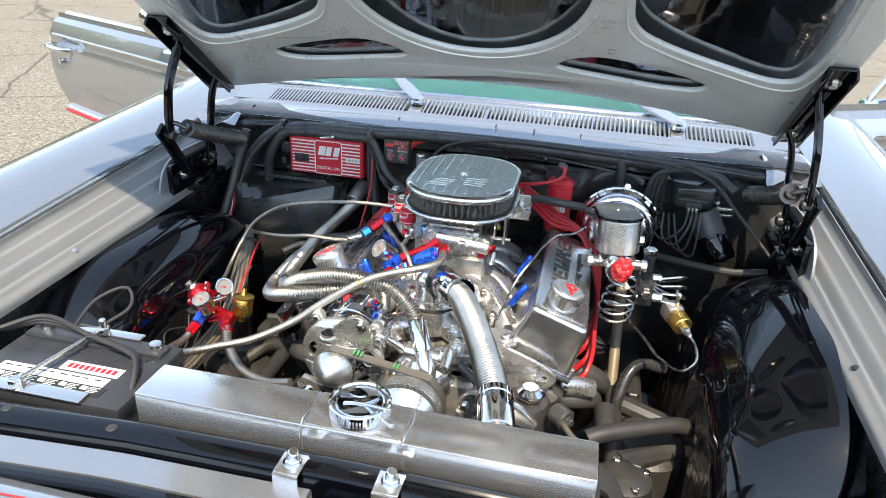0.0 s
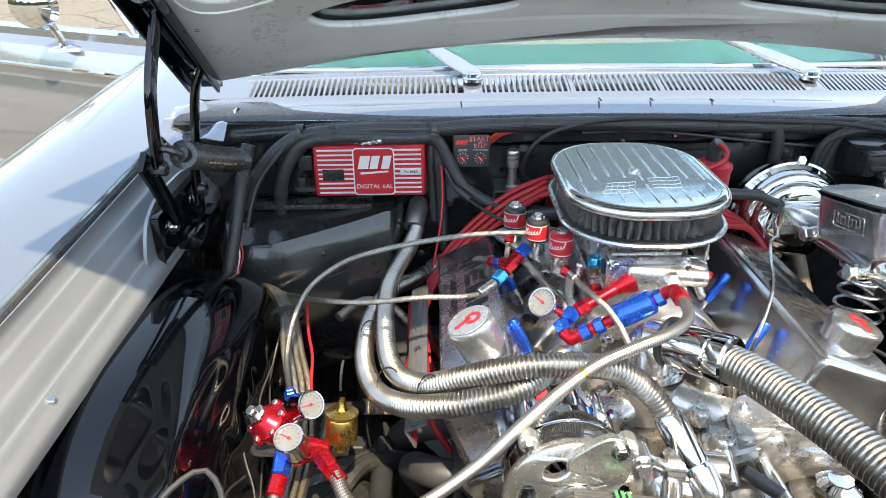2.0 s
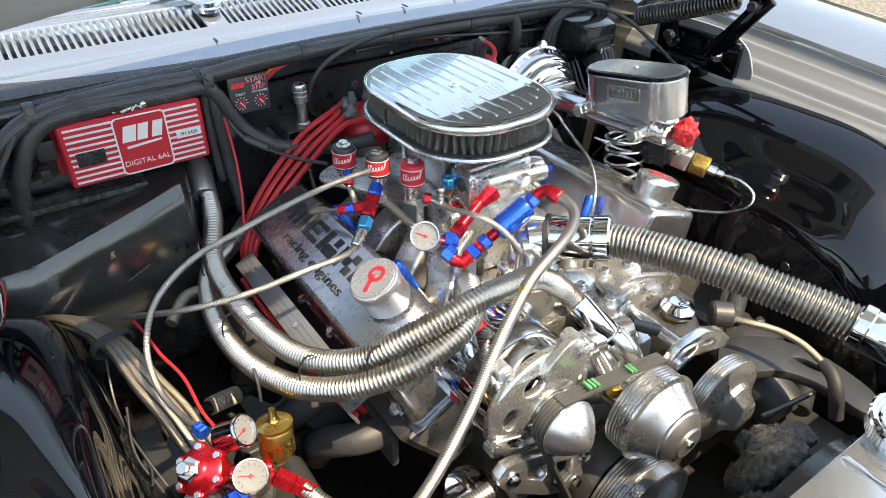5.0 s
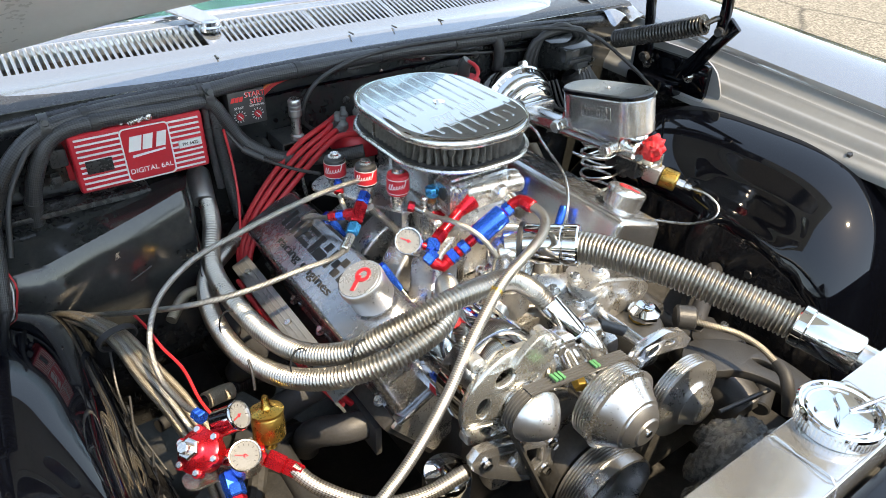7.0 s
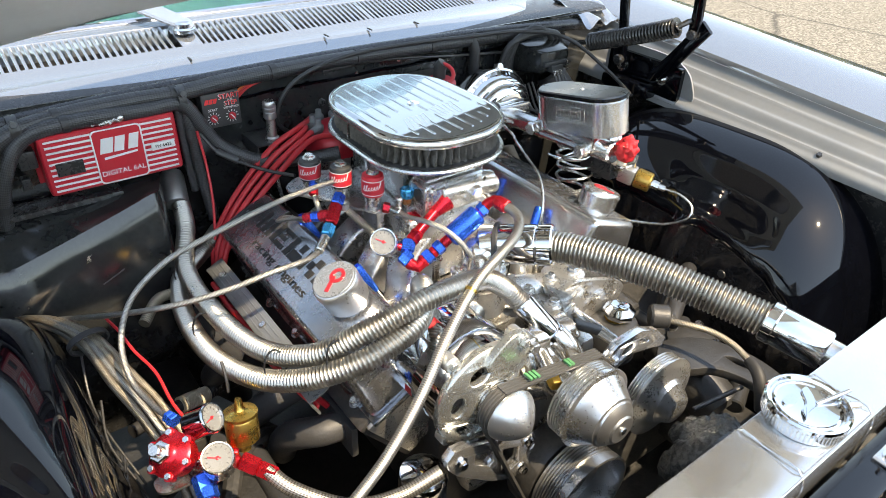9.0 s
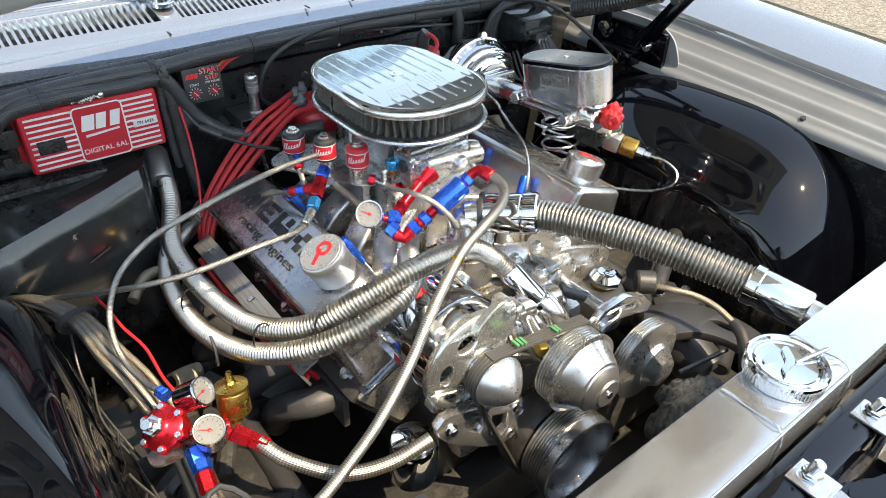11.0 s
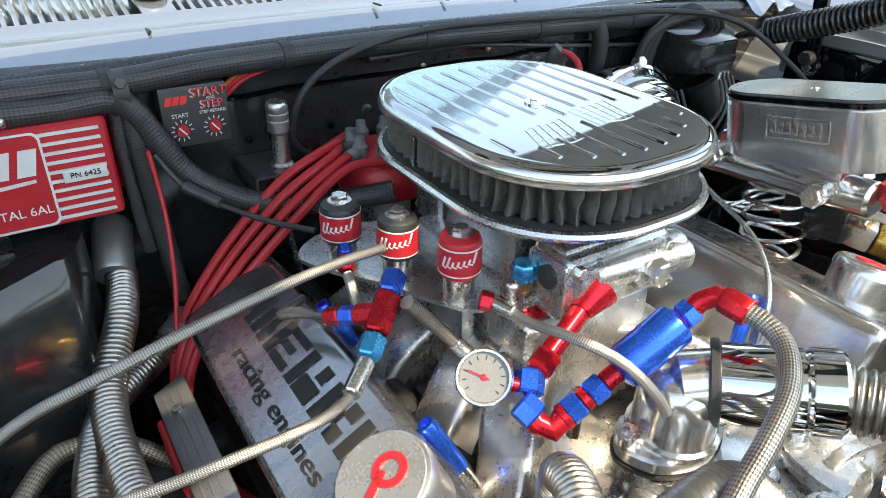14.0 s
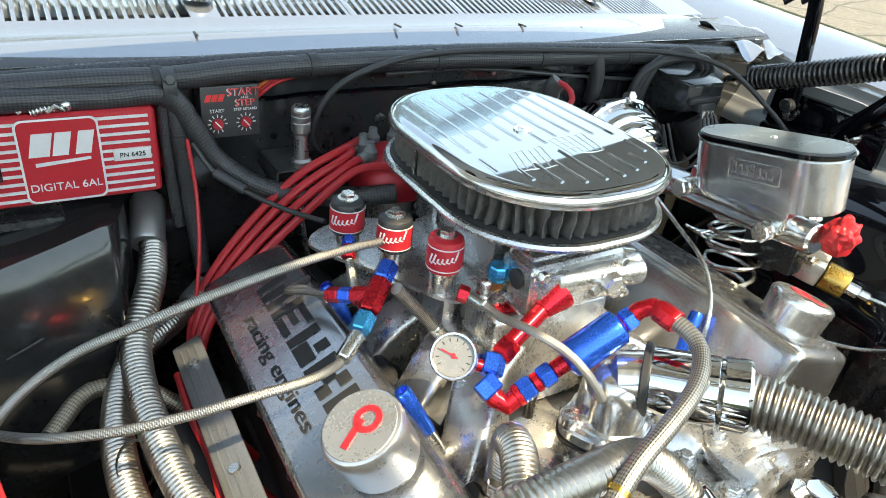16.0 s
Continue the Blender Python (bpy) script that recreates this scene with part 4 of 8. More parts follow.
part("trough", merge(box(-0.04, 0.085, -1.145, -1.088, 0.735, 0.742, 0.002), slab(smooth_ring([(-0.02, -1.10), (0.015, -1.098), (0.03, -1.112), (0.055, -1.118), (0.062, -1.14), (-0.02, -1.14)], 2), 0.742, 0.765, Matrix(), 0.004)), BLACK_GLOSS, hd, "black pressed latch pocket")
part("panel", strip([(-1.162, 0.745), (-1.163, 0.762), (-1.167, 0.765), (-1.20, 0.768), (-1.34, 0.76), (-1.40, 0.735), (-1.41, 0.66)], lin(-0.95, 0.95, 21), thick=0.002, axis="x"), SILVER, hd)
part("front_face", box(-0.95, 0.95, -1.43, -1.39, 0.35, 0.66, 0.01), BLACK_SATIN, hd)
for k, mt in ((0, RED_BOX), (1, BLUE_ANO)):
    for s in (1, -1):
        part("pinstripe", tube([(s * 0.10, -1.195 - 0.008 * k, 0.7682), (s * 0.25, -1.19 - 0.010 * k, 0.768), (s * 0.45, -1.195 - 0.016 * k, 0.7685), (s * 0.7, -1.22, 0.7685)], 0.0012, 6), mt, hd)
for x in (-0.061, 0.07):
    lt = thing("latch_bracket", (x, -1.09, 0.78), "bright hood latch bracket with a round bolt", "latch", "hood latch brackets")
    part("plate", merge(box(x - 0.018, x + 0.016, -1.100, -1.062, 0.7995, 0.8025, 0.001), box(x - 0.018, x + 0.016, -1.103, -1.0995, 0.765, 0.802, 0.001)), BRIGHT, lt, "bent bright plate")
    part("bolt", merge(lathe([(0, 0), (0.0125, 0), (0.0125, 0.002), (0, 0.002)], Matrix.Translation((x, -1.078, 0.8025)), 18), hexnut((x, -1.078, 0.804), (x + 0.001, -1.079, 0.811), 0.0105), rod((x, -1.078, 0.81), (x + 0.003, -1.081, 0.823), 0.0065)), CHROME, lt, "round bright bolt")

# battery
bat = thing("battery", (-0.5, -0.94, 0.58), "dark grey car battery with white labels under a hold-down rod", "battery")
part("case", box(-0.635, -0.362, -1.022, -0.855, 0.58, 0.772, 0.006), BATTERY_CASE, bat)
part("lid", merge(box(-0.638, -0.359, -1.025, -0.852, 0.755, 0.779, 0.005), box(-0.63, -0.375, -0.895, -0.862, 0.778, 0.786, 0.003)), BATTERY_CASE, bat)
part("lid_rib", merge(*[box(-0.60, -0.40, y - 0.0012, y + 0.0012, 0.7785, 0.7805, 0.0004) for y in (-0.902, -0.910, -0.918, -0.926)]), BATTERY_CASE, bat)
part("label", box(-0.605, -0.415, -0.984, -0.963, 0.7785, 0.7800, 0.0003), WHITE, bat, "white strip with small print")
for i in range(9):
    part("print_bar", box(-0.598 + 0.02 * i, -0.598 + 0.02 * i + (0.014, 0.009, 0.012)[i % 3], -0.972, -0.9695, 0.7800, 0.7803, 0), BLACK_INK, bat)
part("icon_panel", box(-0.60, -0.405, -1.008, -0.985, 0.7785, 0.7800, 0.0003), BLACK_INK, bat, "black strip with white signs")
for i in range(5):
    x = -0.592 + 0.037 * i
    part("icon", slab(oblong(0.006, 0.0045, 0.0025, 3), 0.7800, 0.7803, Matrix.Translation((x + 0.004, -0.992, 0))), WHITE, bat)
    each("print_bar", [box(x + 0.012, x + 0.030 - 0.004 * (k % 2), -0.9895 - 0.0035 * k, -0.988 - 0.0035 * k, 0.7800, 0.7803, 0) for k in range(4)], WHITE, bat)
part("brand_label", box(-0.512, -0.408, -0.959, -0.936, 0.7785, 0.7800, 0.0003), WHITE, bat, "white label with red bars")
for i in range(9):
    part("brand_bar", box(-0.502 + 0.0098 * i, -0.4955 + 0.0098 * i, -0.953, -0.942, 0.7800, 0.7804, 0), RED_BOX, bat)
part("plus_mark", merge(box(-0.402, -0.386, -0.9005, -0.8985, 0.7785, 0.7815, 0.0004), box(-0.395, -0.393, -0.9075, -0.8915, 0.7785, 0.7815, 0.0004)), BATTERY_CASE, bat)
for x, y in ((-0.60, -0.875), (-0.395, -0.875)):
    part("post", lathe([(0, 0), (0.012, 0), (0.01, 0.016), (0, 0.017)], Matrix.Translation((x, y, 0.779)), 16), STEEL, bat)
hold = thing("battery_hold_down", (-0.5, -0.94, 0.78), "bright metal battery hold-down with a threaded rod and nuts", "battery bracket")
each("bracket", [box(-0.66, -0.42, -1.03, -1.005, 0.781, 0.784, 0.001), box(-0.56, -0.43, -0.868, -0.85, 0.787, 0.79, 0.001)], POLISHED, hold)
part("rod", rod((-0.535, -1.02, 0.792), (-0.497, -0.86, 0.80), 0.0035), STEEL, hold)
part("nut", merge(hexnut((-0.497, -0.866, 0.789), (-0.497, -0.866, 0.803), 0.010), rod((-0.497, -0.866, 0.80), (-0.497, -0.866, 0.818), 0.006)), STEEL, hold)
part("nut", merge(hexnut((-0.535, -1.018, 0.784), (-0.535, -1.018, 0.797), 0.010), lathe([(0, 0), (0.014, 0), (0.014, 0.002), (0, 0.002)], Matrix.Translation((-0.535, -1.018, 0.784)), 16)), STEEL, hold)
for i, z in enumerate((0.0, 0.006, 0.012)):
    solo("battery_cable", tube([(-0.66, -0.9 - 0.01 * i, 0.79 + z), (-0.6, -0.875, 0.80 + z), (-0.5, -0.885 - 0.006 * i, 0.793 + z), (-0.42, -0.90 - 0.008 * i, 0.79 + z), (-0.385, -0.94, 0.786 + z), (-0.365, -1.0, 0.76)], 0.0042, 8), RUBBER, "thin black cable lying over the battery", "cable", "battery cables")
solo("ground_cable", tube([(-0.56, -0.86, 0.79), (-0.56, -0.80, 0.81), (-0.525, -0.76, 0.82), (-0.50, -0.79, 0.80), (-0.52, -0.84, 0.787)], 0.003, 8), RUBBER, "thin black looped cable behind the battery", "cable")
for i in range(4):
    solo("side_wire", tube([(-0.66 + 0.008 * i, -0.84, 0.74), (-0.652 + 0.008 * i, -0.79, 0.70), (-0.64, -0.74 + 0.01 * i, 0.60)], 0.003, 6), ORANGE_WIRE if i < 2 else RUBBER, "loose wire hanging beside the battery", "wire", "side wires")


# ---- engine ----
block = thing("engine_block", (0, -0.32, 0.35), "dark iron engine block with its cylinder heads and bright front cover", "engine")
part("crankcase", box(-0.16, 0.16, -0.60, -0.06, 0.32, 0.58, 0.02), DARKIRON, block)
for s in (1, -1):
    m = Matrix.Translation((s * 0.175, -0.31, 0.60)) @ Matrix.Rotation(radians(-s * -38), 4, "Y")
    part("cylinder_head", box(-0.085, 0.085, -0.255, 0.245, -0.08, 0.06, 0.008, m), DARKIRON, block)
    part("head_end", box(-0.075, 0.075, -0.262, -0.25, -0.07, 0.055, 0.006, m), CAST, block)
part("front_cover", merge(box(-0.13, 0.13, -0.645, -0.60, 0.42, 0.64, 0.02), lathe([(0, 0), (0.10, 0), (0.11, 0.02), (0.06, 0.04), (0, 0.04)], axis_m((0, -0.61, 0.50), (0, -0.8, 0.50)), 28)), CAST, block)



def duct(pts, w, h):
    """A cast passage of rounded square section, its width lying along the engine."""
    bm = bmesh.new()
    path = spline([V(p) for p in pts], 0.012)
    rings = []
    for i, p in enumerate(path):
        t = (path[min(i + 1, len(path) - 1)] - path[max(i - 1, 0)]).normalized()
        side = (V((0, 1, 0)) - t * t.y).normalized()
        up = side.cross(t)
        rings.append([bm.verts.new(p + side * x + up * y) for x, y in oblong(w, h, 0.008, 3)])
    for a, b in zip(rings, rings[1:]):
        for k in range(len(a)):
            bm.faces.new((a[k], a[(k + 1) % len(a)], b[(k + 1) % len(b)], b[k]))
    bm.faces.new(rings[0][::-1]), bm.faces.new(rings[-1])
    bmesh.ops.recalc_face_normals(bm, faces=bm.faces[:])
    return bm


man = thing("intake_manifold", (0, -0.31, 0.62), "bright cast aluminium intake manifold with curved runners", "intake manifold")
part("plenum", box(-0.075, 0.075, -0.395, -0.195, 0.66, 0.795, 0.014, seg=3), CAST, man)
part("valley_plate", box(-0.15, 0.15, -0.545, -0.07, 0.60, 0.655, 0.01), CAST, man)
for s in (1, -1):
    for i, (y0, y1) in enumerate(((-0.37, -0.47), (-0.33, -0.365), (-0.27, -0.26), (-0.22, -0.15))):
        part("runner", duct([(s * 0.04, y0, 0.735), (s * 0.085, y0 * 0.7 + y1 * 0.3, 0.728), (s * 0.118, y0 * 0.3 + y1 * 0.7, 0.703), (s * 0.15, y1, 0.66)], 0.026, 0.022), CAST, man)
    part("flange", box(s * 0.145 - 0.02, s * 0.145 + 0.02, -0.555, -0.065, 0.635, 0.665, 0.006), CAST, man)
    for y in (-0.53, -0.42, -0.31, -0.2, -0.1):
        part("bolt", merge(lathe([(0, 0), (0.010, 0), (0.010, 0.002), (0, 0.002)], Matrix.Translation((s * 0.143, y, 0.665)), 14), hexnut((s * 0.143, y, 0.665), (s * 0.143, y, 0.675), 0.007)), STEEL, man)
part("water_crossover", tube([(-0.14, -0.53, 0.66), (-0.07, -0.525, 0.68), (0, -0.5, 0.69), (0.07, -0.525, 0.68), (0.14, -0.53, 0.66)], 0.03, 14), CAST, man)
part("thermostat_pad", lathe([(0, 0), (0.045, 0), (0.041, 0.03), (0.043, 0.050), (0, 0.050)], Matrix.Translation((-0.015, -0.503, 0.677)), 28), CAST, man)
for x, y, z, r in ((-0.075, -0.50, 0.70, 0.016), (0.085, -0.49, 0.71, 0.014), (-0.11, -0.44, 0.69, 0.012), (0.10, -0.40, 0.70, 0.018), (0.055, -0.44, 0.735, 0.022)):
    part("boss", lathe([(0, 0), (r * 1.2, 0), (r, 0.02), (r * 0.8, 0.028), (0, 0.028)], Matrix.Translation((x, y, z - 0.015)), 16), CAST, man)

# thermostat housing and radiator hose
th = thing("thermostat_housing", (0.0, -0.495, 0.71), "polished swivel thermostat housing bolted down with socket screws", "thermostat housing")
TH = Matrix.Translation((-0.015, -0.503, 0.003))
foot_ring = smooth_ring([(-0.052, 0.006), (-0.038, -0.024), (0.0, -0.037), (0.038, -0.024), (0.052, -0.006), (0.038, 0.024), (0.0, 0.037), (-0.038, 0.026)], 4)
part("gasket", slab([(x * 1.03, y * 1.03) for x, y in foot_ring], 0.7265, 0.7295, TH), RUBBER, th)
part("flange", slab(foot_ring, 0.7295, 0.7435, TH, 0.0025), BRIGHT, th)
part("barrel", lathe([(0, 0.742), (0.0365, 0.742), (0.036, 0.746), (0.033, 0.748), (0.0325, 0.752), (0.0315, 0.776), (0.029, 0.789), (0.02, 0.799), (0.008, 0.803), (0, 0.8035)], TH, 32), POLISHED, th)
part("outlet", rod((-0.02, -0.497, 0.786), (0.012, -0.522, 0.793), 0.0275), POLISHED, th)
for x, y in ((-0.041, 0.009), (0.041, -0.009)):
    part("socket_screw", lathe([(0, 0.003), (0.0048, 0.003), (0.0048, 0.010), (0.0092, 0.010), (0.0098, 0.009), (0.0098, 0.0)], TH @ Matrix.Translation((x, y, 0.7435)), 18), STEEL, th)

rh = thing("radiator_hose", (0.1, -0.75, 0.8), "corrugated stainless radiator hose with chrome clamp covers at both ends", "radiator hose")
part("corrugated_hose", tube([(0.05, -0.57, 0.803), (0.075, -0.62, 0.81), (0.114, -0.715, 0.814), (0.150, -0.81, 0.808), (0.168, -0.865, 0.803), (0.175, -0.89, 0.80)], 0.0225, 20, wave=0.0019, pitch=0.0062), HOSE_STEEL, rh)
A, B = V((0.008, -0.516, 0.792)), V((0.059, -0.581, 0.806))
part("clamp_cover", lathe([(0.019, -0.002), (0.0295, 0.0), (0.031, 0.003), (0.031, 0.058), (0.0295, 0.060), (0.030, 0.062), (0.032, 0.063), (0.0325, 0.082), (0.030, 0.085), (0.019, 0.084)], axis_m(A, B), 36), CHROME, rh)
part("black_ring", lathe([(0.02, 0), (0.033, 0.0), (0.034, 0.001), (0.034, 0.006), (0.033, 0.007), (0.02, 0.007)], axis_m(A.lerp(B, -0.06), B), 30), RUBBER, rh)
part("clamp_screw", merge(rod(A.lerp(B, 0.9) + V((-0.012, 0, -0.026)), A.lerp(B, 0.9) + V((0.012, -0.004, -0.028)), 0.006), hexnut(A.lerp(B, 0.9) + V((0.012, -0.004, -0.028)), A.lerp(B, 0.9) + V((0.02, -0.006, -0.029)), 0.005)), BLACK_SATIN, rh)
A, B = V((0.170, -0.868, 0.803)), V((0.187, -0.952, 0.795))
part("clamp_cover", lathe([(0.019, 0), (0.026, 0), (0.0285, 0.002), (0.0285, 0.014), (0.027, 0.016), (0.027, 0.076), (0.025, 0.079), (0.02, 0.079)], axis_m(A, B), 36), CHROME, rh)
part("inlet_stub", rod(B.lerp(A, 0.2), (0.19, -0.972, 0.793), 0.019), POLISHED, rh)

# valve covers
TILT_C = radians(27)
TILT_R = radians(20)


DISC = mat("grey brushed disc", (0.5, 0.51, 0.52), 0.28, 0.7, 0.06, 30, 0.06)


def cover(s):
    M = Matrix.Translation((0.252, -0.345, 0.766) if s > 0 else (-0.248, -0.337, 0.742)) @ Matrix.Rotation(TILT_R if s > 0 else -TILT_C, 4, "Y")
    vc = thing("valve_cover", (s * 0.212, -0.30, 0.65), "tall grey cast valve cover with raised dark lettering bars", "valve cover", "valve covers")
    hw, hl = (0.07, 0.212) if s > 0 else (0.066, 0.235)
    bm = box(-hw, hw, -hl, hl, -0.115, 0.0, 0.014, seg=4)
    for v in bm.verts:
        if v.co.z > -0.03:
            v.co.x *= 0.86
            v.co.y *= 0.965
    bm.transform(M)
    part("casting", bm, COVER if s < 0 else BRUSHED_COVER, vc)
    part("rail", box(-hw - 0.006, hw + 0.006, -hl - 0.006, hl + 0.006, -0.12, -0.11, 0.003, M), COVER, vc)
    part("top_panel", slab(oblong(hw - 0.018, hl - 0.02, 0.012), 0, 0.0025, M @ Matrix.Translation((0, 0, 0.0)), 0.001), COVER if s < 0 else BRUSHED_COVER, vc)
    for y in (-0.19, -0.1, 0.0, 0.1, 0.19):
        for x in (-hw - 0.004, hw + 0.004):
            p, q = M @ V((x, y, -0.11)), M @ V((x, y, -0.098))
            part("rail_bolt", hexnut(p, q, 0.0065), STEEL, vc)
            part("tab", lathe([(0, 0), (0.010, 0), (0.010, 0.004), (0, 0.004)], axis_m(p, q), 14), COVER, vc)
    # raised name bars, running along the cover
    letters("racing engines", 0.0215, M @ Matrix.Translation((s * 0.022, 0.03, 0.0034)) @ Matrix.Rotation(radians(90 * s), 4, "Z") @ Matrix.Diagonal((1.5, 1, 1, 1)), BLACK_INK if s < 0 else GREYMETAL, vc)
    # five blocks of bars: each bar as (along, along, across, across), in shares of its block
    blocks = (((0, 0.24, 0, 1), (0.38, 0.62, 0.2, 1), (0.76, 1, 0, 1)), ((0, 0.26, 0, 1), (0.34, 1, 0.76, 1), (0.34, 0.8, 0.38, 0.6), (0.34, 1, 0, 0.22)), ((0, 0.28, 0, 1), (0.36, 1, 0.5, 1), (0.62, 0.9, 0, 0.42)),
              ((0, 0.28, 0, 1), (0.4, 0.7, 0.3, 0.7), (0.68, 1, 0.62, 1), (0.68, 1, 0, 0.38)), ((0, 0.26, 0, 1), (0.34, 1, 0.76, 1), (0.34, 0.8, 0.38, 0.6), (0.34, 1, 0, 0.22)))
    wide, step = 0.036, 0.0495
    for i, bars in enumerate(blocks):
        at = 0.152 - step * i if s < 0 else -0.098 + step * i
        for a0, a1, c0, c1 in bars:
            ya, yb = (at - 0.042 * a1, at - 0.042 * a0) if s < 0 else (at + 0.042 * a0, at + 0.042 * a1)
            xa, xb = sorted((-s * (0.034 - wide * c0), -s * (0.034 - wide * c1)))
            part("name_bar", box(xa - 0.0, xb, ya, yb, 0.002, 0.0042, 0.0006, M), BLACK_INK if s < 0 else GREYMETAL, vc)
    # breather
    br = thing("oil_breather", M @ V((-s * (0.006 if s > 0 else 0.02), -0.152 if s > 0 else -0.133, 0.0)), "round chrome oil breather with a red emblem on its flat top", "breather", "oil breathers")
    Mb = M @ Matrix.Translation((-s * (0.006 if s > 0 else 0.02), -0.152 if s > 0 else -0.133, 0.002))
    if s > 0:
        Mb = Mb @ Matrix.Diagonal((1.0, 1.0, 0.72, 1))
    b = lathe([(0, 0), (0.028, 0), (0.028, 0.006), (0.033, 0.008), (0.0335, 0.04), (0.0345, 0.0405), (0.0345, 0.05), (0.033, 0.053), (0.030, 0.0545), (0.0, 0.0545)], Mb, 40)
    part("can", b, BRIGHT if s > 0 else TURNED, br)
    part("top_disc", lathe([(0, 0), (0.031, 0), (0.0305, 0.001), (0, 0.0012)], Mb @ Matrix.Translation((0, 0, 0.0545)), 36), BRIGHT if s > 0 else DISC, br)
    me = merge(lathe([(0.007, 0), (0.012, 0), (0.012, 0.0015), (0.007, 0.0015), (0.007, 0)], Mb @ Matrix.Translation((0.003, 0.007, 0.0555)), 24),
               box(-0.003, 0.003, -0.022, 0.004, 0.0555, 0.057, 0.0004, Mb @ Matrix.Rotation(0.25, 4, "Z")))
    if s < 0:
        me.transform(Mb @ Matrix.Rotation(radians(-75), 4, "Z") @ Mb.inverted())
    part("emblem", me, RED_BOX, br)
    return vc


BRUSHED_COVER = mat("satin cover metal", (0.58, 0.585, 0.59), 0.22, 0.95, 0.06, 16, 0.06, 0.1, 300, dirt=0.08)
cover(1), cover(-1)
for up, lo in (((0.172, -0.437, 0.768), (0.143, -0.451, 0.725)), ((0.170, -0.30, 0.776), (0.140, -0.307, 0.729)), ((-0.190, -0.413, 0.768), (-0.164, -0.430, 0.72)), ((-0.193, -0.235, 0.772), (-0.166, -0.25, 0.724))):
    wb = thing("cover_bolt", lo, "long blue anodised bolt holding the valve cover edge", "cover bolt", "cover bolts")
    d = (V(up) - V(lo)).normalized()
    part("barrel", lathe([(0, 0), (0.0055, 0), (0.0065, 0.004), (0.0078, 0.04), (0.0078, 0.052), (0.0068, 0.0545), (0.004, 0.0545), (0.0036, 0.051), (0, 0.051)], axis_m(lo, up), 20), BLUE_ANO, wb)
    part("stud", rod(V(lo) - d * 0.03, V(lo) + d * 0.004, 0.0042), STEEL, wb)
sj = thing("solenoid_line", (-0.13, -0.346, 0.79), "short braided line from the solenoid plate to the manifold", "hose")
part("sleeve", tube([(-0.166, -0.349, 0.829), (-0.14, -0.347, 0.797), (-0.112, -0.345, 0.762), (-0.1, -0.343, 0.745)], 0.0062, 12), BRAID, sj)
part("crimp", rod((-0.118, -0.3455, 0.77), (-0.098, -0.343, 0.744), 0.0074), TUBING, sj)
part("union", hexnut((-0.098, -0.343, 0.744), (-0.09, -0.342, 0.733), 0.009), BLUE_ANO, sj)

GUARD = mat("grey brushed guard plate", (0.24, 0.25, 0.255), 0.33, 0.6, 0.15, 30, 0.08, 0.05, 300, dirt=0.25)
# folded guard plate beside the cover
gs = thing("wire_guard", (-0.325, -0.3, 0.6), "silver folded plate guarding the ignition leads beside the valve cover", "guard plate")
M = Matrix.Translation((-0.328, -0.27, 0.684)) @ Matrix.Rotation(-radians(25), 4, "Y")
part("plate", merge(box(-0.016, 0.016, -0.28, 0.10, -0.002, 0.002, 0.001, M), box(-0.017, -0.013, -0.28, 0.10, -0.03, 0.001, 0.001, M)), GUARD, gs)
for x in (-0.009, -0.001, 0.007):
    part("rib", box(x - 0.0012, x + 0.0012, -0.17, 0.09, 0.002, 0.0032, 0.0005, M), GUARD, gs)
solo("ignition_lead", tube([M @ V(p) for p in ((-0.022, 0.07, -0.008), (-0.024, 0.0, -0.012), (-0.021, -0.06, -0.016), (-0.025, -0.13, -0.012), (-0.022, -0.20, -0.014), (-0.012, -0.275, -0.02))], 0.0046, 10), RED_WIRE, "red ignition lead running under the guard plate", "ignition lead", "ignition leads")
for y in (-0.26, -0.1, 0.06):
    part("screw", lathe([(0, 0), (0.006, 0), (0.005, 0.003), (0, 0.003)], M @ Matrix.Translation((0, y, 0.002)), 12), STEEL, gs)

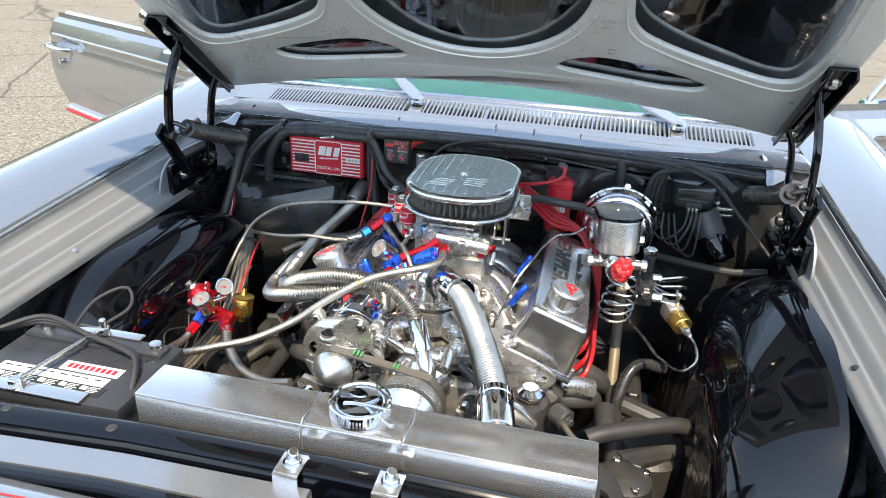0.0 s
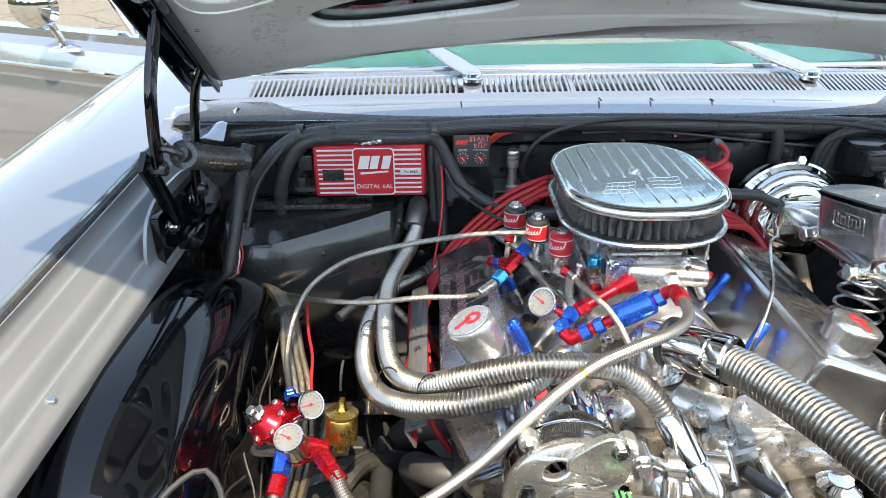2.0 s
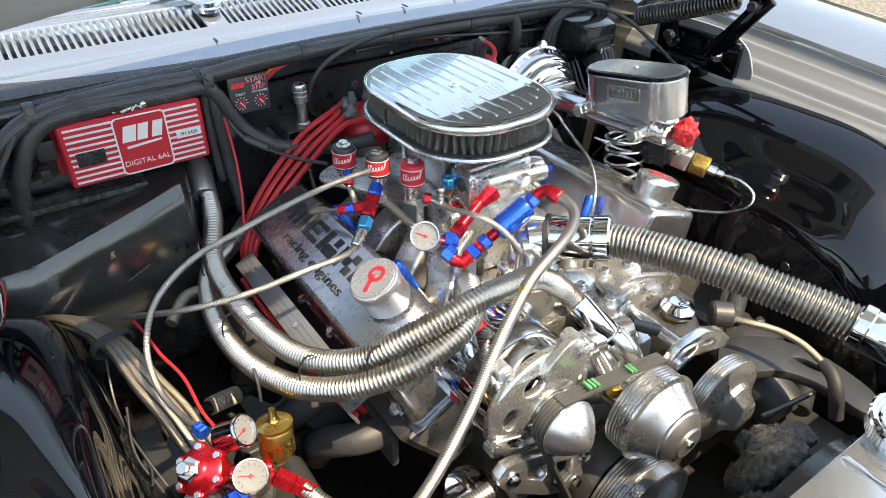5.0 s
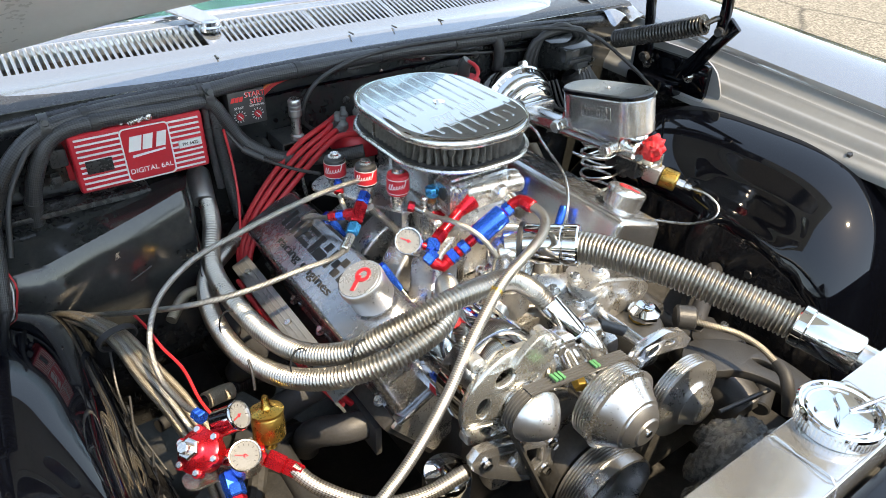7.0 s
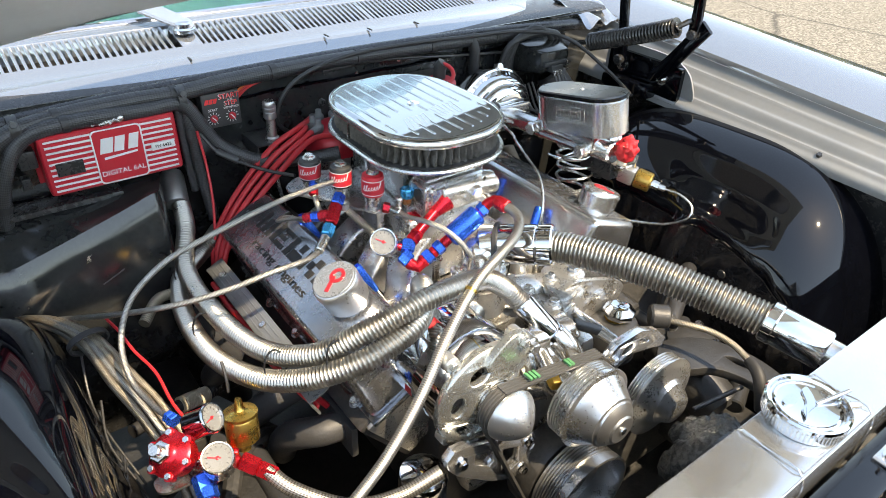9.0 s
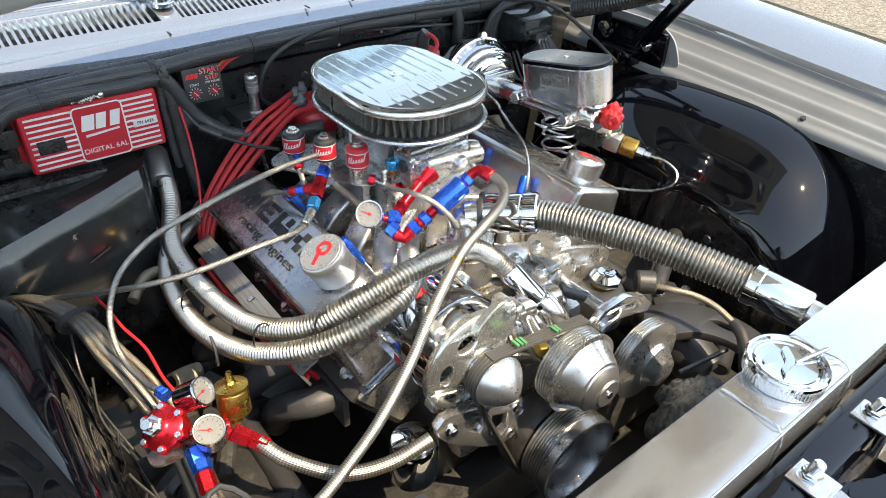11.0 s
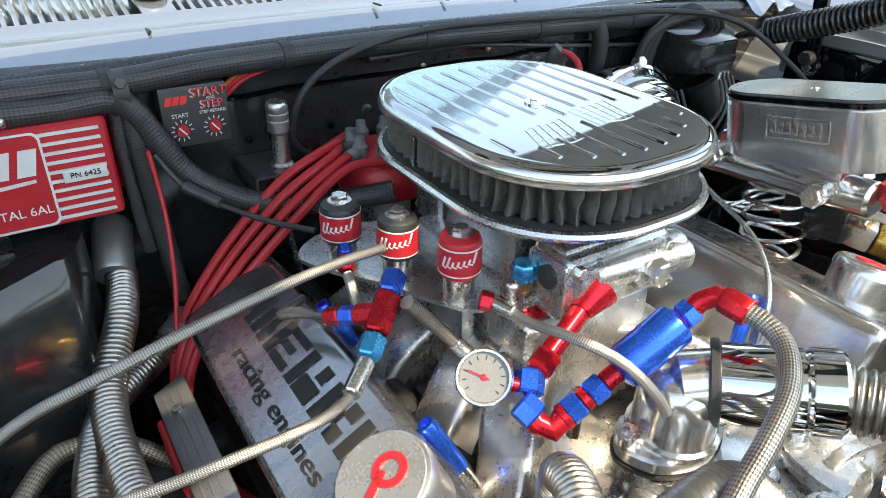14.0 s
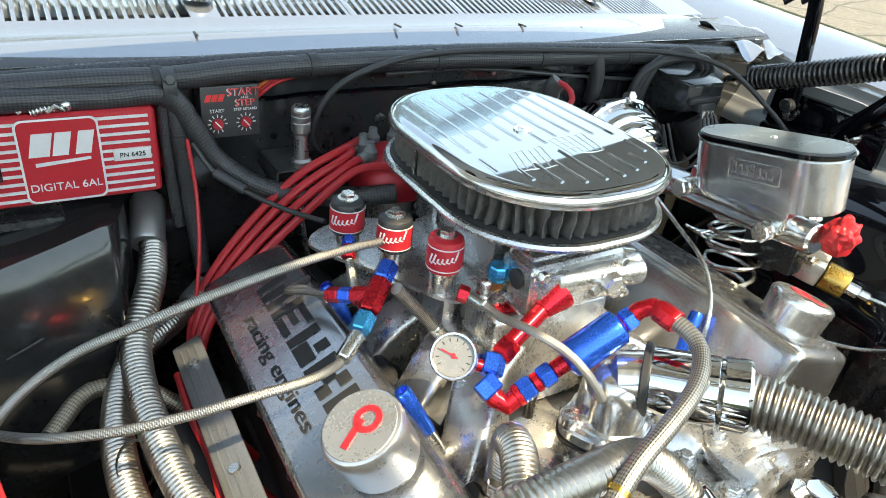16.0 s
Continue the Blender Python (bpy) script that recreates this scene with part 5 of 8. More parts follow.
# carburettor
carb = thing("carburettor", (0, -0.295, 0.79), "bright cast four barrel carburettor with red fuel fittings", "carburettor")
part("spacer", box(-0.07, 0.07, -0.385, -0.205, 0.79, 0.802, 0.003), RED_ANO, carb)
part("base", box(-0.072, 0.072, -0.38, -0.21, 0.802, 0.818, 0.004), CARB, carb)
part("main_body", box(-0.06, 0.06, -0.35, -0.24, 0.815, 0.872, 0.008), CARB, carb)
for y, d in ((-0.388, -1), (-0.202, 1)):
    bowl = part("fuel_bowl", merge(box(-0.056, 0.062, y - 0.024, y + 0.024, 0.803, 0.862, 0.009, seg=3), box(-0.048, 0.056, y + d * 0.018, y + d * 0.029, 0.81, 0.854, 0.006, seg=2)), CARB, carb)
    part("fuel_inlet", rod((-0.03, y + d * 0.022, 0.842), (0.085, y + d * 0.022, 0.83), 0.0135, 0.015), CARB, bowl)
    part("inlet_boss", merge(lathe([(0, -0.03), (0.0165, -0.028), (0.018, -0.01), (0.019, 0.004), (0.0175, 0.010), (0.012, 0.0135), (0, 0.0145)], axis_m((0.074, y + d * 0.012, 0.833), (0.1, y + d * 0.02, 0.829)), 24), hexnut((0.03, y + d * 0.034, 0.838), (0.03, y + d * 0.046, 0.836), 0.0115)), BRIGHT, bowl)
    part("inlet_plug", lathe([(0, 0), (0.0125, 0), (0.0125, 0.005), (0.0105, 0.0065), (0, 0.0065)], axis_m((0.086, y + d * 0.016, 0.826), (0.11, y + d * 0.03, 0.812)), 20), RED_ANO, bowl)
    part("top_rib", box(-0.05, 0.05, y - 0.012, y + 0.012, 0.858, 0.866, 0.003), CARB, bowl)
    for x, z in ((-0.047, 0.812), (0.054, 0.812), (-0.047, 0.853), (0.054, 0.85)):
        part("bowl_screw", hexnut((x, y + d * 0.023, z), (x, y + d * 0.031, z), 0.0055), STEEL, bowl)
part("sight_plug", lathe([(0, 0), (0.0095, 0), (0.0105, 0.001), (0.0105, 0.002), (0, 0.002)], axis_m((-0.056, -0.388, 0.838), (-0.1, -0.388, 0.838)), 20), DARKIRON, carb)
part("end_frame", outline_plate([oblong(0.022, 0.026, 0.006, 3), oblong(0.0185, 0.0225, 0.005, 3)], 0.0012, 0.0006), CARB, carb).matrix_basis = Matrix.Translation(-carb.location) @ Matrix.Translation((-0.0565, -0.388, 0.832)) @ Matrix(((0, 0, -1, 0), (-1, 0, 0, 0), (0, 1, 0, 0), (0, 0, 0, 1)))
part("sight_plug", hexnut((0.02, -0.412, 0.83), (0.02, -0.424, 0.83), 0.010), CARB, carb)
part("air_horn", lathe([(0.05, 0), (0.064, 0.0), (0.066, 0.008), (0.064, 0.02), (0.05, 0.02)], Matrix.Translation((0, -0.295, 0.87)), 36), CARB, carb)
part("linkage", merge(box(0.07, 0.076, -0.36, -0.24, 0.815, 0.835, 0.002), rod((0.07, -0.33, 0.82), (0.12, -0.33, 0.82), 0.004), box(0.105, 0.11, -0.35, -0.29, 0.815, 0.885, 0.002), rod((0.1, -0.30, 0.88), (0.15, -0.27, 0.875), 0.003), tube([(0.08, -0.30, 0.83), (0.10, -0.28, 0.86), (0.12, -0.22, 0.865), (0.12, -0.1, 0.86)], 0.003, 8)), STEEL, carb)
part("choke_bracket", merge(box(0.09, 0.15, -0.255, -0.25, 0.84, 0.90, 0.002), rod((0.13, -0.255, 0.88), (0.13, -0.29, 0.88), 0.008)), CARB, carb)
part("throttle_lever", merge(slab(smooth_ring([(-0.018, -0.012), (0.02, -0.02), (0.03, 0.004), (0.006, 0.03), (-0.014, 0.02)], 3), 0, 0.003, Matrix.Translation((0.082, -0.315, 0.84)) @ Matrix.Rotation(radians(90), 4, "Y"))), STEEL, carb)
part("cam_screw", hexnut((0.086, -0.315, 0.84), (0.094, -0.315, 0.84), 0.006), BRASS, carb)
part("link_rod", rod((0.09, -0.335, 0.855), (0.092, -0.235, 0.85), 0.0025), STEEL, carb)
part("cable_bracket", merge(box(0.098, 0.101, -0.27, -0.21, 0.80, 0.872, 0.001), box(0.098, 0.15, -0.214, -0.21, 0.835, 0.872, 0.001)), STEEL, carb)
part("return_spring", tube([(0.09, -0.37, 0.80), (0.09, -0.40, 0.79)], 0.005, 8, wave=0.0012, pitch=0.003), STEEL, carb)

# air cleaner
ac = thing("air_cleaner", (0, -0.29, 0.868), "oval air cleaner with polished finned lid and pleated element", "air cleaner")
LX, LY = 0.117, 0.152
ctr = Matrix.Translation((0.004, -0.288, 0))


def ring_stack(levels, m, material, name, label="", close=True):
    """Rings of oval outline, given as (inset, height), joined into a shell."""
    bm = bmesh.new()
    rows = []
    for ins, z in levels:
        o = oblong(LX - ins, LY - ins, max(0.02, 0.1 - ins), 12)
        rows.append([bm.verts.new((x, y, z)) for x, y in o])
    n = len(rows[0])
    for a, b in zip(rows, rows[1:]):
        for i in range(n):
            bm.faces.new((a[i], a[(i + 1) % n], b[(i + 1) % n], b[i]))
    if close:
        bm.faces.new(rows[-1])
        bm.faces.new(rows[0][::-1])
    bmesh.ops.recalc_face_normals(bm, faces=bm.faces[:])
    bm.transform(m)
    return part(name, bm, material, ac, label)


ring_stack([(0.0, 0.890), (-0.003, 0.8915), (-0.004, 0.8945), (-0.002, 0.8975), (0.002, 0.898), (0.004, 0.895), (0.03, 0.894)], ctr, CARB, "base_plate")
lid = ring_stack([(0.006, 0.935), (0.0, 0.933), (-0.001, 0.937), (0.0, 0.9405), (0.003, 0.9445), (0.008, 0.9465), (0.012, 0.9462), (0.014, 0.9462)], ctr, MIRROR, "lid", "mirror polished lid")
ring_stack([(0.004, 0.9325), (-0.0012, 0.9325), (-0.0021, 0.937), (-0.0013, 0.9408), (0.0006, 0.9433), (0.0042, 0.9435)], ctr, BRIGHT, "lid_rim", "satin rolled lid rim", False)
# pleats
bm = bmesh.new()
base = oblong(LX - 0.0155, LY - 0.0155, 0.0845, 14)
tot = sum((V(base[i]) - V(base[(i + 1) % len(base)])).length for i in range(len(base)))
NP = 66
seglen = [(V(base[i]) - V(base[(i + 1) % len(base)])).length for i in range(len(base))]
pts = []
for k in range(NP * 6):
    d = tot * k / (NP * 6)
    j, a = 0, 0.0
    while a + seglen[j] < d and j < len(seglen) - 1:
        a += seglen[j]
        j += 1
    p = V(base[j]).lerp(V(base[(j + 1) % len(base)]), (d - a) / max(seglen[j], 1e-6))
    nrm = V((p.x, p.y * 0.8)).normalized()
    ph = (k % 6) / 6 * 2 * math.pi
    pts.append((p, nrm, ph, k // 6))
levels = lin(0.896, 0.936, 7)
rows = []
rng = random.Random(5)
lean = [[rng.uniform(-0.0013, 0.0013) for _ in levels] for _ in range(NP)]
for li, z in enumerate(levels):
    row = []
    for p, nrm, ph, k in pts:
        off = 0.0085 * math.copysign(abs(math.cos(ph)) ** 0.5, math.cos(ph))
        tan = V((-nrm.y, nrm.x))
        q = p + nrm * off + tan * (lean[k][li] + 0.001 * math.sin(li * 1.1 + k))
        row.append(bm.verts.new((q.x, q.y, z)))
    rows.append(row)
for a, b in zip(rows, rows[1:]):
    for i in range(len(a)):
        j = (i + 1) % len(a)
        bm.faces.new((a[i], a[j], b[j], b[i]))
bmesh.ops.recalc_face_normals(bm, faces=bm.faces[:])
bm.transform(ctr)
part("pleated_element", bm, FILTER, ac, "charcoal pleated filter cloth", 50)
part("element_seam", box(-LX + 0.009, -LX + 0.0125, -0.262, -0.2595, 0.896, 0.935, 0.0006), STEEL, ac)
ring_stack([(0.01, 0.894), (0.004, 0.895), (0.003, 0.8985), (0.008, 0.900), (0.012, 0.8995)], ctr, RUBBER, "lower_gasket", close=False)
ring_stack([(0.01, 0.931), (0.004, 0.932), (0.003, 0.935), (0.008, 0.936)], ctr, RUBBER, "upper_gasket", close=False)


def emboss(x, y0, y1, r=0.0025):
    """A raised flute on the lid, running fore and aft."""
    bm = tube([(x + 0.004, y0, 0.9458), (x + 0.004, (y0 + y1) / 2, 0.9458), (x + 0.004, y1, 0.9458)], r, 8)
    bmesh.ops.scale(bm, vec=(1, 1, 0.7), space=Matrix.Translation((0, 0, -0.9458)), verts=bm.verts[:])
    return part("flute", bm, MIRROR, lid)


for x, y0, y1, y2, y3 in ((0.09, 0.19, 0.325, 0.342, 0.372), (0.0675, 0.177, 0.318, 0.372, 0.395), (0.045, 0.17, 0.305, 0.366, 0.407), (0.0225, 0.167, 0.312, 0.364, 0.414)):
    for side in (1, -1):
        emboss(side * x, -y0, -y1), emboss(side * x, -y2, -y3)
emboss(0, -0.166, -0.272), emboss(0, -0.30, -0.325), emboss(0, -0.345, -0.415)
part("lid_stud", merge(lathe([(0, 0), (0.010, 0), (0.010, 0.0015), (0, 0.0015)], Matrix.Translation((0.002, -0.288, 0.9462)), 18), hexnut((0.002, -0.288, 0.947), (0.002, -0.288, 0.950), 0.0055)), CHROME, lid)
# two waving chequered flags in raised outline
for a, b, c, d in (((-0.05, -0.338), (-0.008, -0.331), (-0.02, -0.374), (-0.064, -0.377)), ((0.012, -0.319), (0.06, -0.312), (0.052, -0.357), (0.012, -0.357))):
    a, b, c, d = V(a), V(b), V(c), V(d)
    lines = []
    for u in lin(0, 1, 6):
        p, q = a.lerp(b, u), d.lerp(c, u)
        lines.append([(*p.lerp(q, w), 0.9464) for w in lin(0, 1, 4)])
    for w in lin(0, 1, 4):
        p, q = a.lerp(d, w), b.lerp(c, w)
        lines.append([(*(p.lerp(q, u) + V((0, 0.0016 * math.sin(u * 7)))), 0.9464) for u in lin(0, 1, 8)])
    each("flag_line", [tube(ln, 0.0005, 4, 0.006) for ln in lines], POLISHED, lid)

# nitrous style solenoids on their bracket
bk = thing("solenoid_bracket", (-0.14, -0.32, 0.80), "bare aluminium plate carrying the solenoids beside the carburettor", "bracket")
part("plate", slab(smooth_ring([(-0.206, -0.213), (-0.186, -0.25), (-0.157, -0.29), (-0.131, -0.34), (-0.11, -0.37), (-0.08, -0.365), (-0.05, -0.30), (-0.06, -0.21), (-0.13, -0.175), (-0.18, -0.185)], 3), 0.808, 0.812), CARB, bk)
part("post", box(-0.098, -0.082, -0.33, -0.285, 0.70, 0.809, 0.005), CAST, bk)
for (x, y), red in (((-0.169, -0.239), False), ((-0.139, -0.288), False), ((-0.111, -0.341), True)):
    z = 0.812
    so = thing("solenoid", (x, y, z), "red capped solenoid valve on a steel base" if red else "black capped solenoid valve with a red printed label", "solenoid", "solenoid valves")
    Mz = Matrix.Translation((x, y, z)) @ Matrix.Diagonal((1, 1, 0.85, 1))
    part("base", lathe([(0, 0), (0.0125, 0), (0.0135, 0.003), (0.0135, 0.028), (0.012, 0.03), (0, 0.03)], Mz, 28), STEEL, so)
    part("coil_can", lathe([(0, 0.028), (0.0168, 0.028), (0.0176, 0.03), (0.0176, 0.064), (0.0165, 0.0665), (0, 0.067)], Mz, 32), RED_BOX if red else PLASTIC, so)
    part("top_cup", lathe([(0, 0.066), (0.0168, 0.066), (0.0165, 0.068), (0.013, 0.0705), (0, 0.071)], Mz, 32), RED_BOX if red else GREYMETAL, so)
    part("top_nut", merge(hexnut((x, y, z + 0.0595), (x, y, z + 0.0665), 0.0078), lathe([(0, 0.07), (0.0105, 0.07), (0.0105, 0.072), (0, 0.072)], Mz, 20)), STEEL, so)
    rb = [(0.0179 * math.cos(radians(a)), 0.0179 * math.sin(radians(a))) for a in lin(120, 350, 21)]
    for z0, z1, rr, mm_ in ((0.034, 0.06, 1.0, RED_BOX), (0.0325, 0.034, 1.002, WHITE), (0.06, 0.0615, 1.002, WHITE)):
        bm = bmesh.new()
        for (xa, ya), (xb, yb) in zip(rb, rb[1:]):
            bm.faces.new([bm.verts.new((x + p[0] * rr, y + p[1] * rr, z + 0.85 * h)) for p, h in (((xa, ya), z0), ((xb, yb), z0), ((xb, yb), z1), ((xa, ya), z1))])
        bmesh.ops.remove_doubles(bm, verts=bm.verts[:], dist=1e-5)
        bmesh.ops.solidify(bm, geom=bm.faces[:], thickness=-0.0004)
        part("label_band" if mm_ is RED_BOX else "label_edge", bm, mm_, so)
    for k in range(7):
        a = radians(190 + 14 * k)
        c = V((x + 0.0184 * math.cos(a), y + 0.0184 * math.sin(a), z + 0.039 + 0.0008 * k))
        mm = Matrix.Translation(c) @ Matrix.Rotation(a, 4, "Z") @ Matrix.Rotation(-0.3, 4, "X")
        part("script_bar", box(-0.0004, 0.0004, -0.0009, 0.0009, -0.003, 0.007 if k in (0, 1, 6) else 0.002, 0.0002, mm), WHITE, so)
        if k < 6:
            part("script_bar", box(-0.0004, 0.0004, 0, 0.004, -0.003, -0.0018, 0.0002, mm), WHITE, so)

# small fittings round the solenoids
fit_ = thing("nozzle_tee", (-0.185, -0.345, 0.82), "red and blue anodised tee joining small braided lines", "hose fitting")
part("tee_body", merge(hexnut((-0.172, -0.33, 0.828), (-0.196, -0.352, 0.812), 0.011), hexnut((-0.184, -0.341, 0.82), (-0.198, -0.322, 0.812), 0.009)), RED_ANO, fit_)
part("nut", hexnut((-0.158, -0.317, 0.836), (-0.172, -0.33, 0.828), 0.0105), BLUE_ANO, fit_)
part("nut", hexnut((-0.197, -0.353, 0.811), (-0.210, -0.365, 0.803), 0.0105), CYAN_ANO, fit_)
part("nut", hexnut((-0.198, -0.322, 0.812), (-0.206, -0.311, 0.808), 0.008), BLUE_ANO, fit_)
part("crimp", rod((-0.212, -0.367, 0.802), (-0.236, -0.388, 0.796), 0.0072), TUBING, fit_)
part("nut", hexnut((-0.206, -0.311, 0.808), (-0.214, -0.30, 0.803), 0.008), RED_ANO, fit_)
sl = thing("feed_line", (-0.14, -0.4, 0.8), "short braided line running from the solenoid to the thermostat housing", "hose")
part("sleeve", tube([(-0.1, -0.383, 0.823), (-0.095, -0.417, 0.824), (-0.092, -0.446, 0.832), (-0.085, -0.470, 0.834), (-0.069, -0.490, 0.824), (-0.055, -0.508, 0.805), (-0.047, -0.517, 0.788)], 0.0042, 10), BRAID, sl)
part("nut", merge(hexnut((-0.112, -0.372, 0.826), (-0.104, -0.379, 0.824), 0.0085)), RED_ANO, sl)
part("crimp", rod((-0.104, -0.377, 0.824), (-0.097, -0.399, 0.8235), 0.0062), TUBING, sl)
sl2 = thing("solenoid_jumper", (-0.19, -0.3, 0.8), "thin braided jumper with red and blue ends", "hose")
part("sleeve", tube([(-0.183, -0.278, 0.823), (-0.187, -0.30, 0.81), (-0.19, -0.318, 0.80), (-0.183, -0.335, 0.795)], 0.0045, 8), BRAID, sl2)
part("nut", hexnut((-0.178, -0.265, 0.832), (-0.183, -0.276, 0.824), 0.0075), RED_ANO, sl2)
part("nut", hexnut((-0.174, -0.256, 0.836), (-0.178, -0.265, 0.832), 0.007), BLUE_ANO, sl2)
for k in range(2):
    solo("nozzle_line", tube([(-0.214, -0.30, 0.803 - 0.006 * k), (-0.225, -0.27 + 0.01 * k, 0.79), (-0.235, -0.24, 0.775), (-0.20, -0.21, 0.765)], 0.0032, 8), BRAID, "thin braided nozzle line", "hose", "nozzle lines")
nz = thing("fuel_nozzle", (-0.085, -0.365, 0.79), "copper nozzle with a light blue cap and black base", "nozzle")
part("cap", lathe([(0, 0), (0.0105, 0), (0.011, 0.002), (0.011, 0.014), (0.0095, 0.016), (0, 0.0165)], Matrix.Translation((-0.064, -0.368, 0.828)), 8), CYAN_ANO, nz)
part("stem", rod((-0.064, -0.368, 0.782), (-0.064, -0.368, 0.828), 0.0075), COPPER, nz)
part("foot", merge(rod((-0.064, -0.368, 0.757), (-0.064, -0.368, 0.785), 0.011)), PLASTIC, nz)
part("ring", rod((-0.064, -0.368, 0.779), (-0.064, -0.368, 0.787), 0.010), RED_ANO, nz)
sk = bmesh.new()
bmesh.ops.create_icosphere(sk, subdivisions=2, radius=0.006, matrix=Matrix.Translation((-0.09, -0.385, 0.838)))
solo("charm", merge(sk, tube([(-0.091, -0.386, 0.832), (-0.094, -0.39, 0.826), (-0.1, -0.396, 0.825)], 0.004, 8, wave=0.001, pitch=0.003)), STEEL, "tiny silver figurine charm hung beside the carburettor", "charm")

# fuel feed with filter and gauge
ff = thing("fuel_feed", (-0.06, -0.46, 0.78), "red and blue anodised fuel feed with filter and gauge", "fuel line")
p0, p1 = V((-0.108, -0.470, 0.772)), V((-0.003, -0.488, 0.845))
L = lambda t: p0.lerp(p1, t)
part("elbow", tube([(-0.122, -0.452, 0.778), (-0.119, -0.464, 0.769), (-0.112, -0.472, 0.769), L(0.05)], 0.0095, 12), RED_ANO, ff)
part("nut", merge(hexnut(L(0.07), L(0.18), 0.0112), hexnut(L(0.24), L(0.345), 0.0112)), BLUE_ANO, ff)
part("collar", merge(rod(L(0.03), L(0.08), 0.0105), rod(L(0.18), L(0.24), 0.009), rod(L(0.345), L(0.46), 0.008)), RED_ANO, ff)
part("filter_body", lathe([(0, 0), (0.011, 0), (0.0162, 0.003), (0.0168, 0.005), (0.0168, 0.055), (0.0162, 0.057), (0.011, 0.060), (0, 0.060)], axis_m(L(0.45), p1), 32), BLUE_ANO, ff, "bright blue inline fuel filter")
part("collar", rod(L(0.89), L(0.925), 0.009), RED_ANO, ff)
part("nut", hexnut(L(0.925), L(1.02), 0.0112), BLUE_ANO, ff)
part("hose_end", tube([L(0.97), p1 + V((0.006, -0.003, 0.010)), p1 + V((0.011, -0.012, 0.0165)), (0.009, -0.512, 0.8615)], 0.0082, 12), RED_ANO, ff)
part("hose_socket", lathe([(0, 0), (0.0085, 0), (0.0105, 0.0025), (0.0108, 0.013), (0.0104, 0.0215), (0.0096, 0.0225), (0, 0.0225)], axis_m((0.0075, -0.503, 0.8618), (0.0095, -0.526, 0.8605)), 8), RED_ANO, ff)
part("nut", merge(hexnut((-0.126, -0.446, 0.782), (-0.12, -0.46, 0.774), 0.012), hexnut((-0.105, -0.432, 0.792), (-0.116, -0.444, 0.782), 0.012)), BLUE_ANO, ff)
part("log_tube", rod((-0.03, -0.414, 0.824), (-0.088, -0.43, 0.797), 0.0085), RED_ANO, ff)
part("log_cone", lathe([(0, 0), (0.0185, 0), (0.0175, 0.004), (0.0135, 0.014), (0.0095, 0.026), (0, 0.026)], axis_m((-0.022, -0.412, 0.828), (-0.088, -0.43, 0.797)), 24), RED_ANO, ff)
part("nut", hexnut((-0.084, -0.429, 0.799), (-0.1, -0.434, 0.79), 0.0115), RED_ANO, ff)


def gauge(parent, c, n, r, depth, name="gauge", case=None):
    """A small round dial: case, bezel, face, ticks and pointer."""
    m = axis_m(V(c) - V(n).normalized() * depth, V(c))
    g = part(name, lathe([(0, 0), (r * 0.96, 0), (r * 0.98, 0.002), (r * 0.98, depth - 0.004), (r, depth - 0.003), (r, depth), (r * 0.95, depth + 0.0018), (r * 0.87, depth + 0.0016), (r * 0.83, depth - 0.002), (0, depth - 0.0025)], m, 36), case or CHROME, parent, "chrome cased dial")
    part("dial_face", lathe([(0, 0), (r * 0.83, 0), (r * 0.83, 0.0004), (0, 0.0005)], m @ Matrix.Translation((0, 0, depth - 0.0022)), 32), FACE, g)
    tick = []
    for k in range(11):
        a = radians(-40 + 260 * k / 10)
        tick.append(box(r * 0.6, r * 0.74, -r * 0.018, r * 0.018, 0, 0.0003, 0, m @ Matrix.Translation((0, 0, depth - 0.0015)) @ Matrix.Rotation(a, 4, "Z")))
    part("ticks", merge(*tick), BLACK_INK, g)
    part("pointer", merge(box(-r * 0.2, r * 0.6, -r * 0.035, r * 0.035, 0, 0.0004, 0, m @ Matrix.Translation((0, 0, depth - 0.001)) @ Matrix.Rotation(radians(165), 4, "Z")), lathe([(0, 0), (r * 0.12, 0), (0, 0.001)], m @ Matrix.Translation((0, 0, depth - 0.001)), 12)), RED_BOX, g)
    return g


gauge(ff, (-0.150, -0.432, 0.806), (-0.55, -0.55, 0.63), 0.0215, 0.026, case=STEEL)
part("gauge_stem", rod((-0.128, -0.43, 0.79), (-0.113, -0.44, 0.785), 0.006), RED_ANO, ff)

# alternator and pulleys
def grooves(r, d, z, n, p):
    """The turned profile of n belt grooves."""
    out = []
    for i in range(n):
        q = z + p * i
        out += [(r, q), (r, q + 0.5 * p), (r - d, q + 0.58 * p), (r - d, q + 0.9 * p)]
    return out


PALESATIN = mat("pale satin aluminium", (0.55, 0.55, 0.52), 0.26, 0.85, 0.05, 12, 0.06)
alt = thing("alternator", (-0.15, -0.68, 0.6), "polished chrome alternator with a domed pulley nut and bright bracket", "alternator")
AX, AZ = -0.144, 0.693
Ma = lambda y: axis_m((AX, y, AZ), (AX, y - 1, AZ))
part("rear_body", lathe([(0, 0), (0.05, 0), (0.066, 0.008), (0.072, 0.02), (0.072, 0.085), (0.069, 0.089)], Ma(-0.548), 44), CHROME, alt, "mirror chrome rear shell")
part("stator_band", lathe([(0.069, 0), (0.0785, 0.001), (0.0785, 0.026), (0.069, 0.027)], Ma(-0.612), 44), CHROME, alt)
part("inner_case", lathe([(0.069, 0), (0.0765, 0.002), (0.0765, 0.021), (0.074, 0.024), (0.066, 0.0245), (0.064, 0.02), (0.0, 0.018)], Ma(-0.638), 44), CHROME, alt)


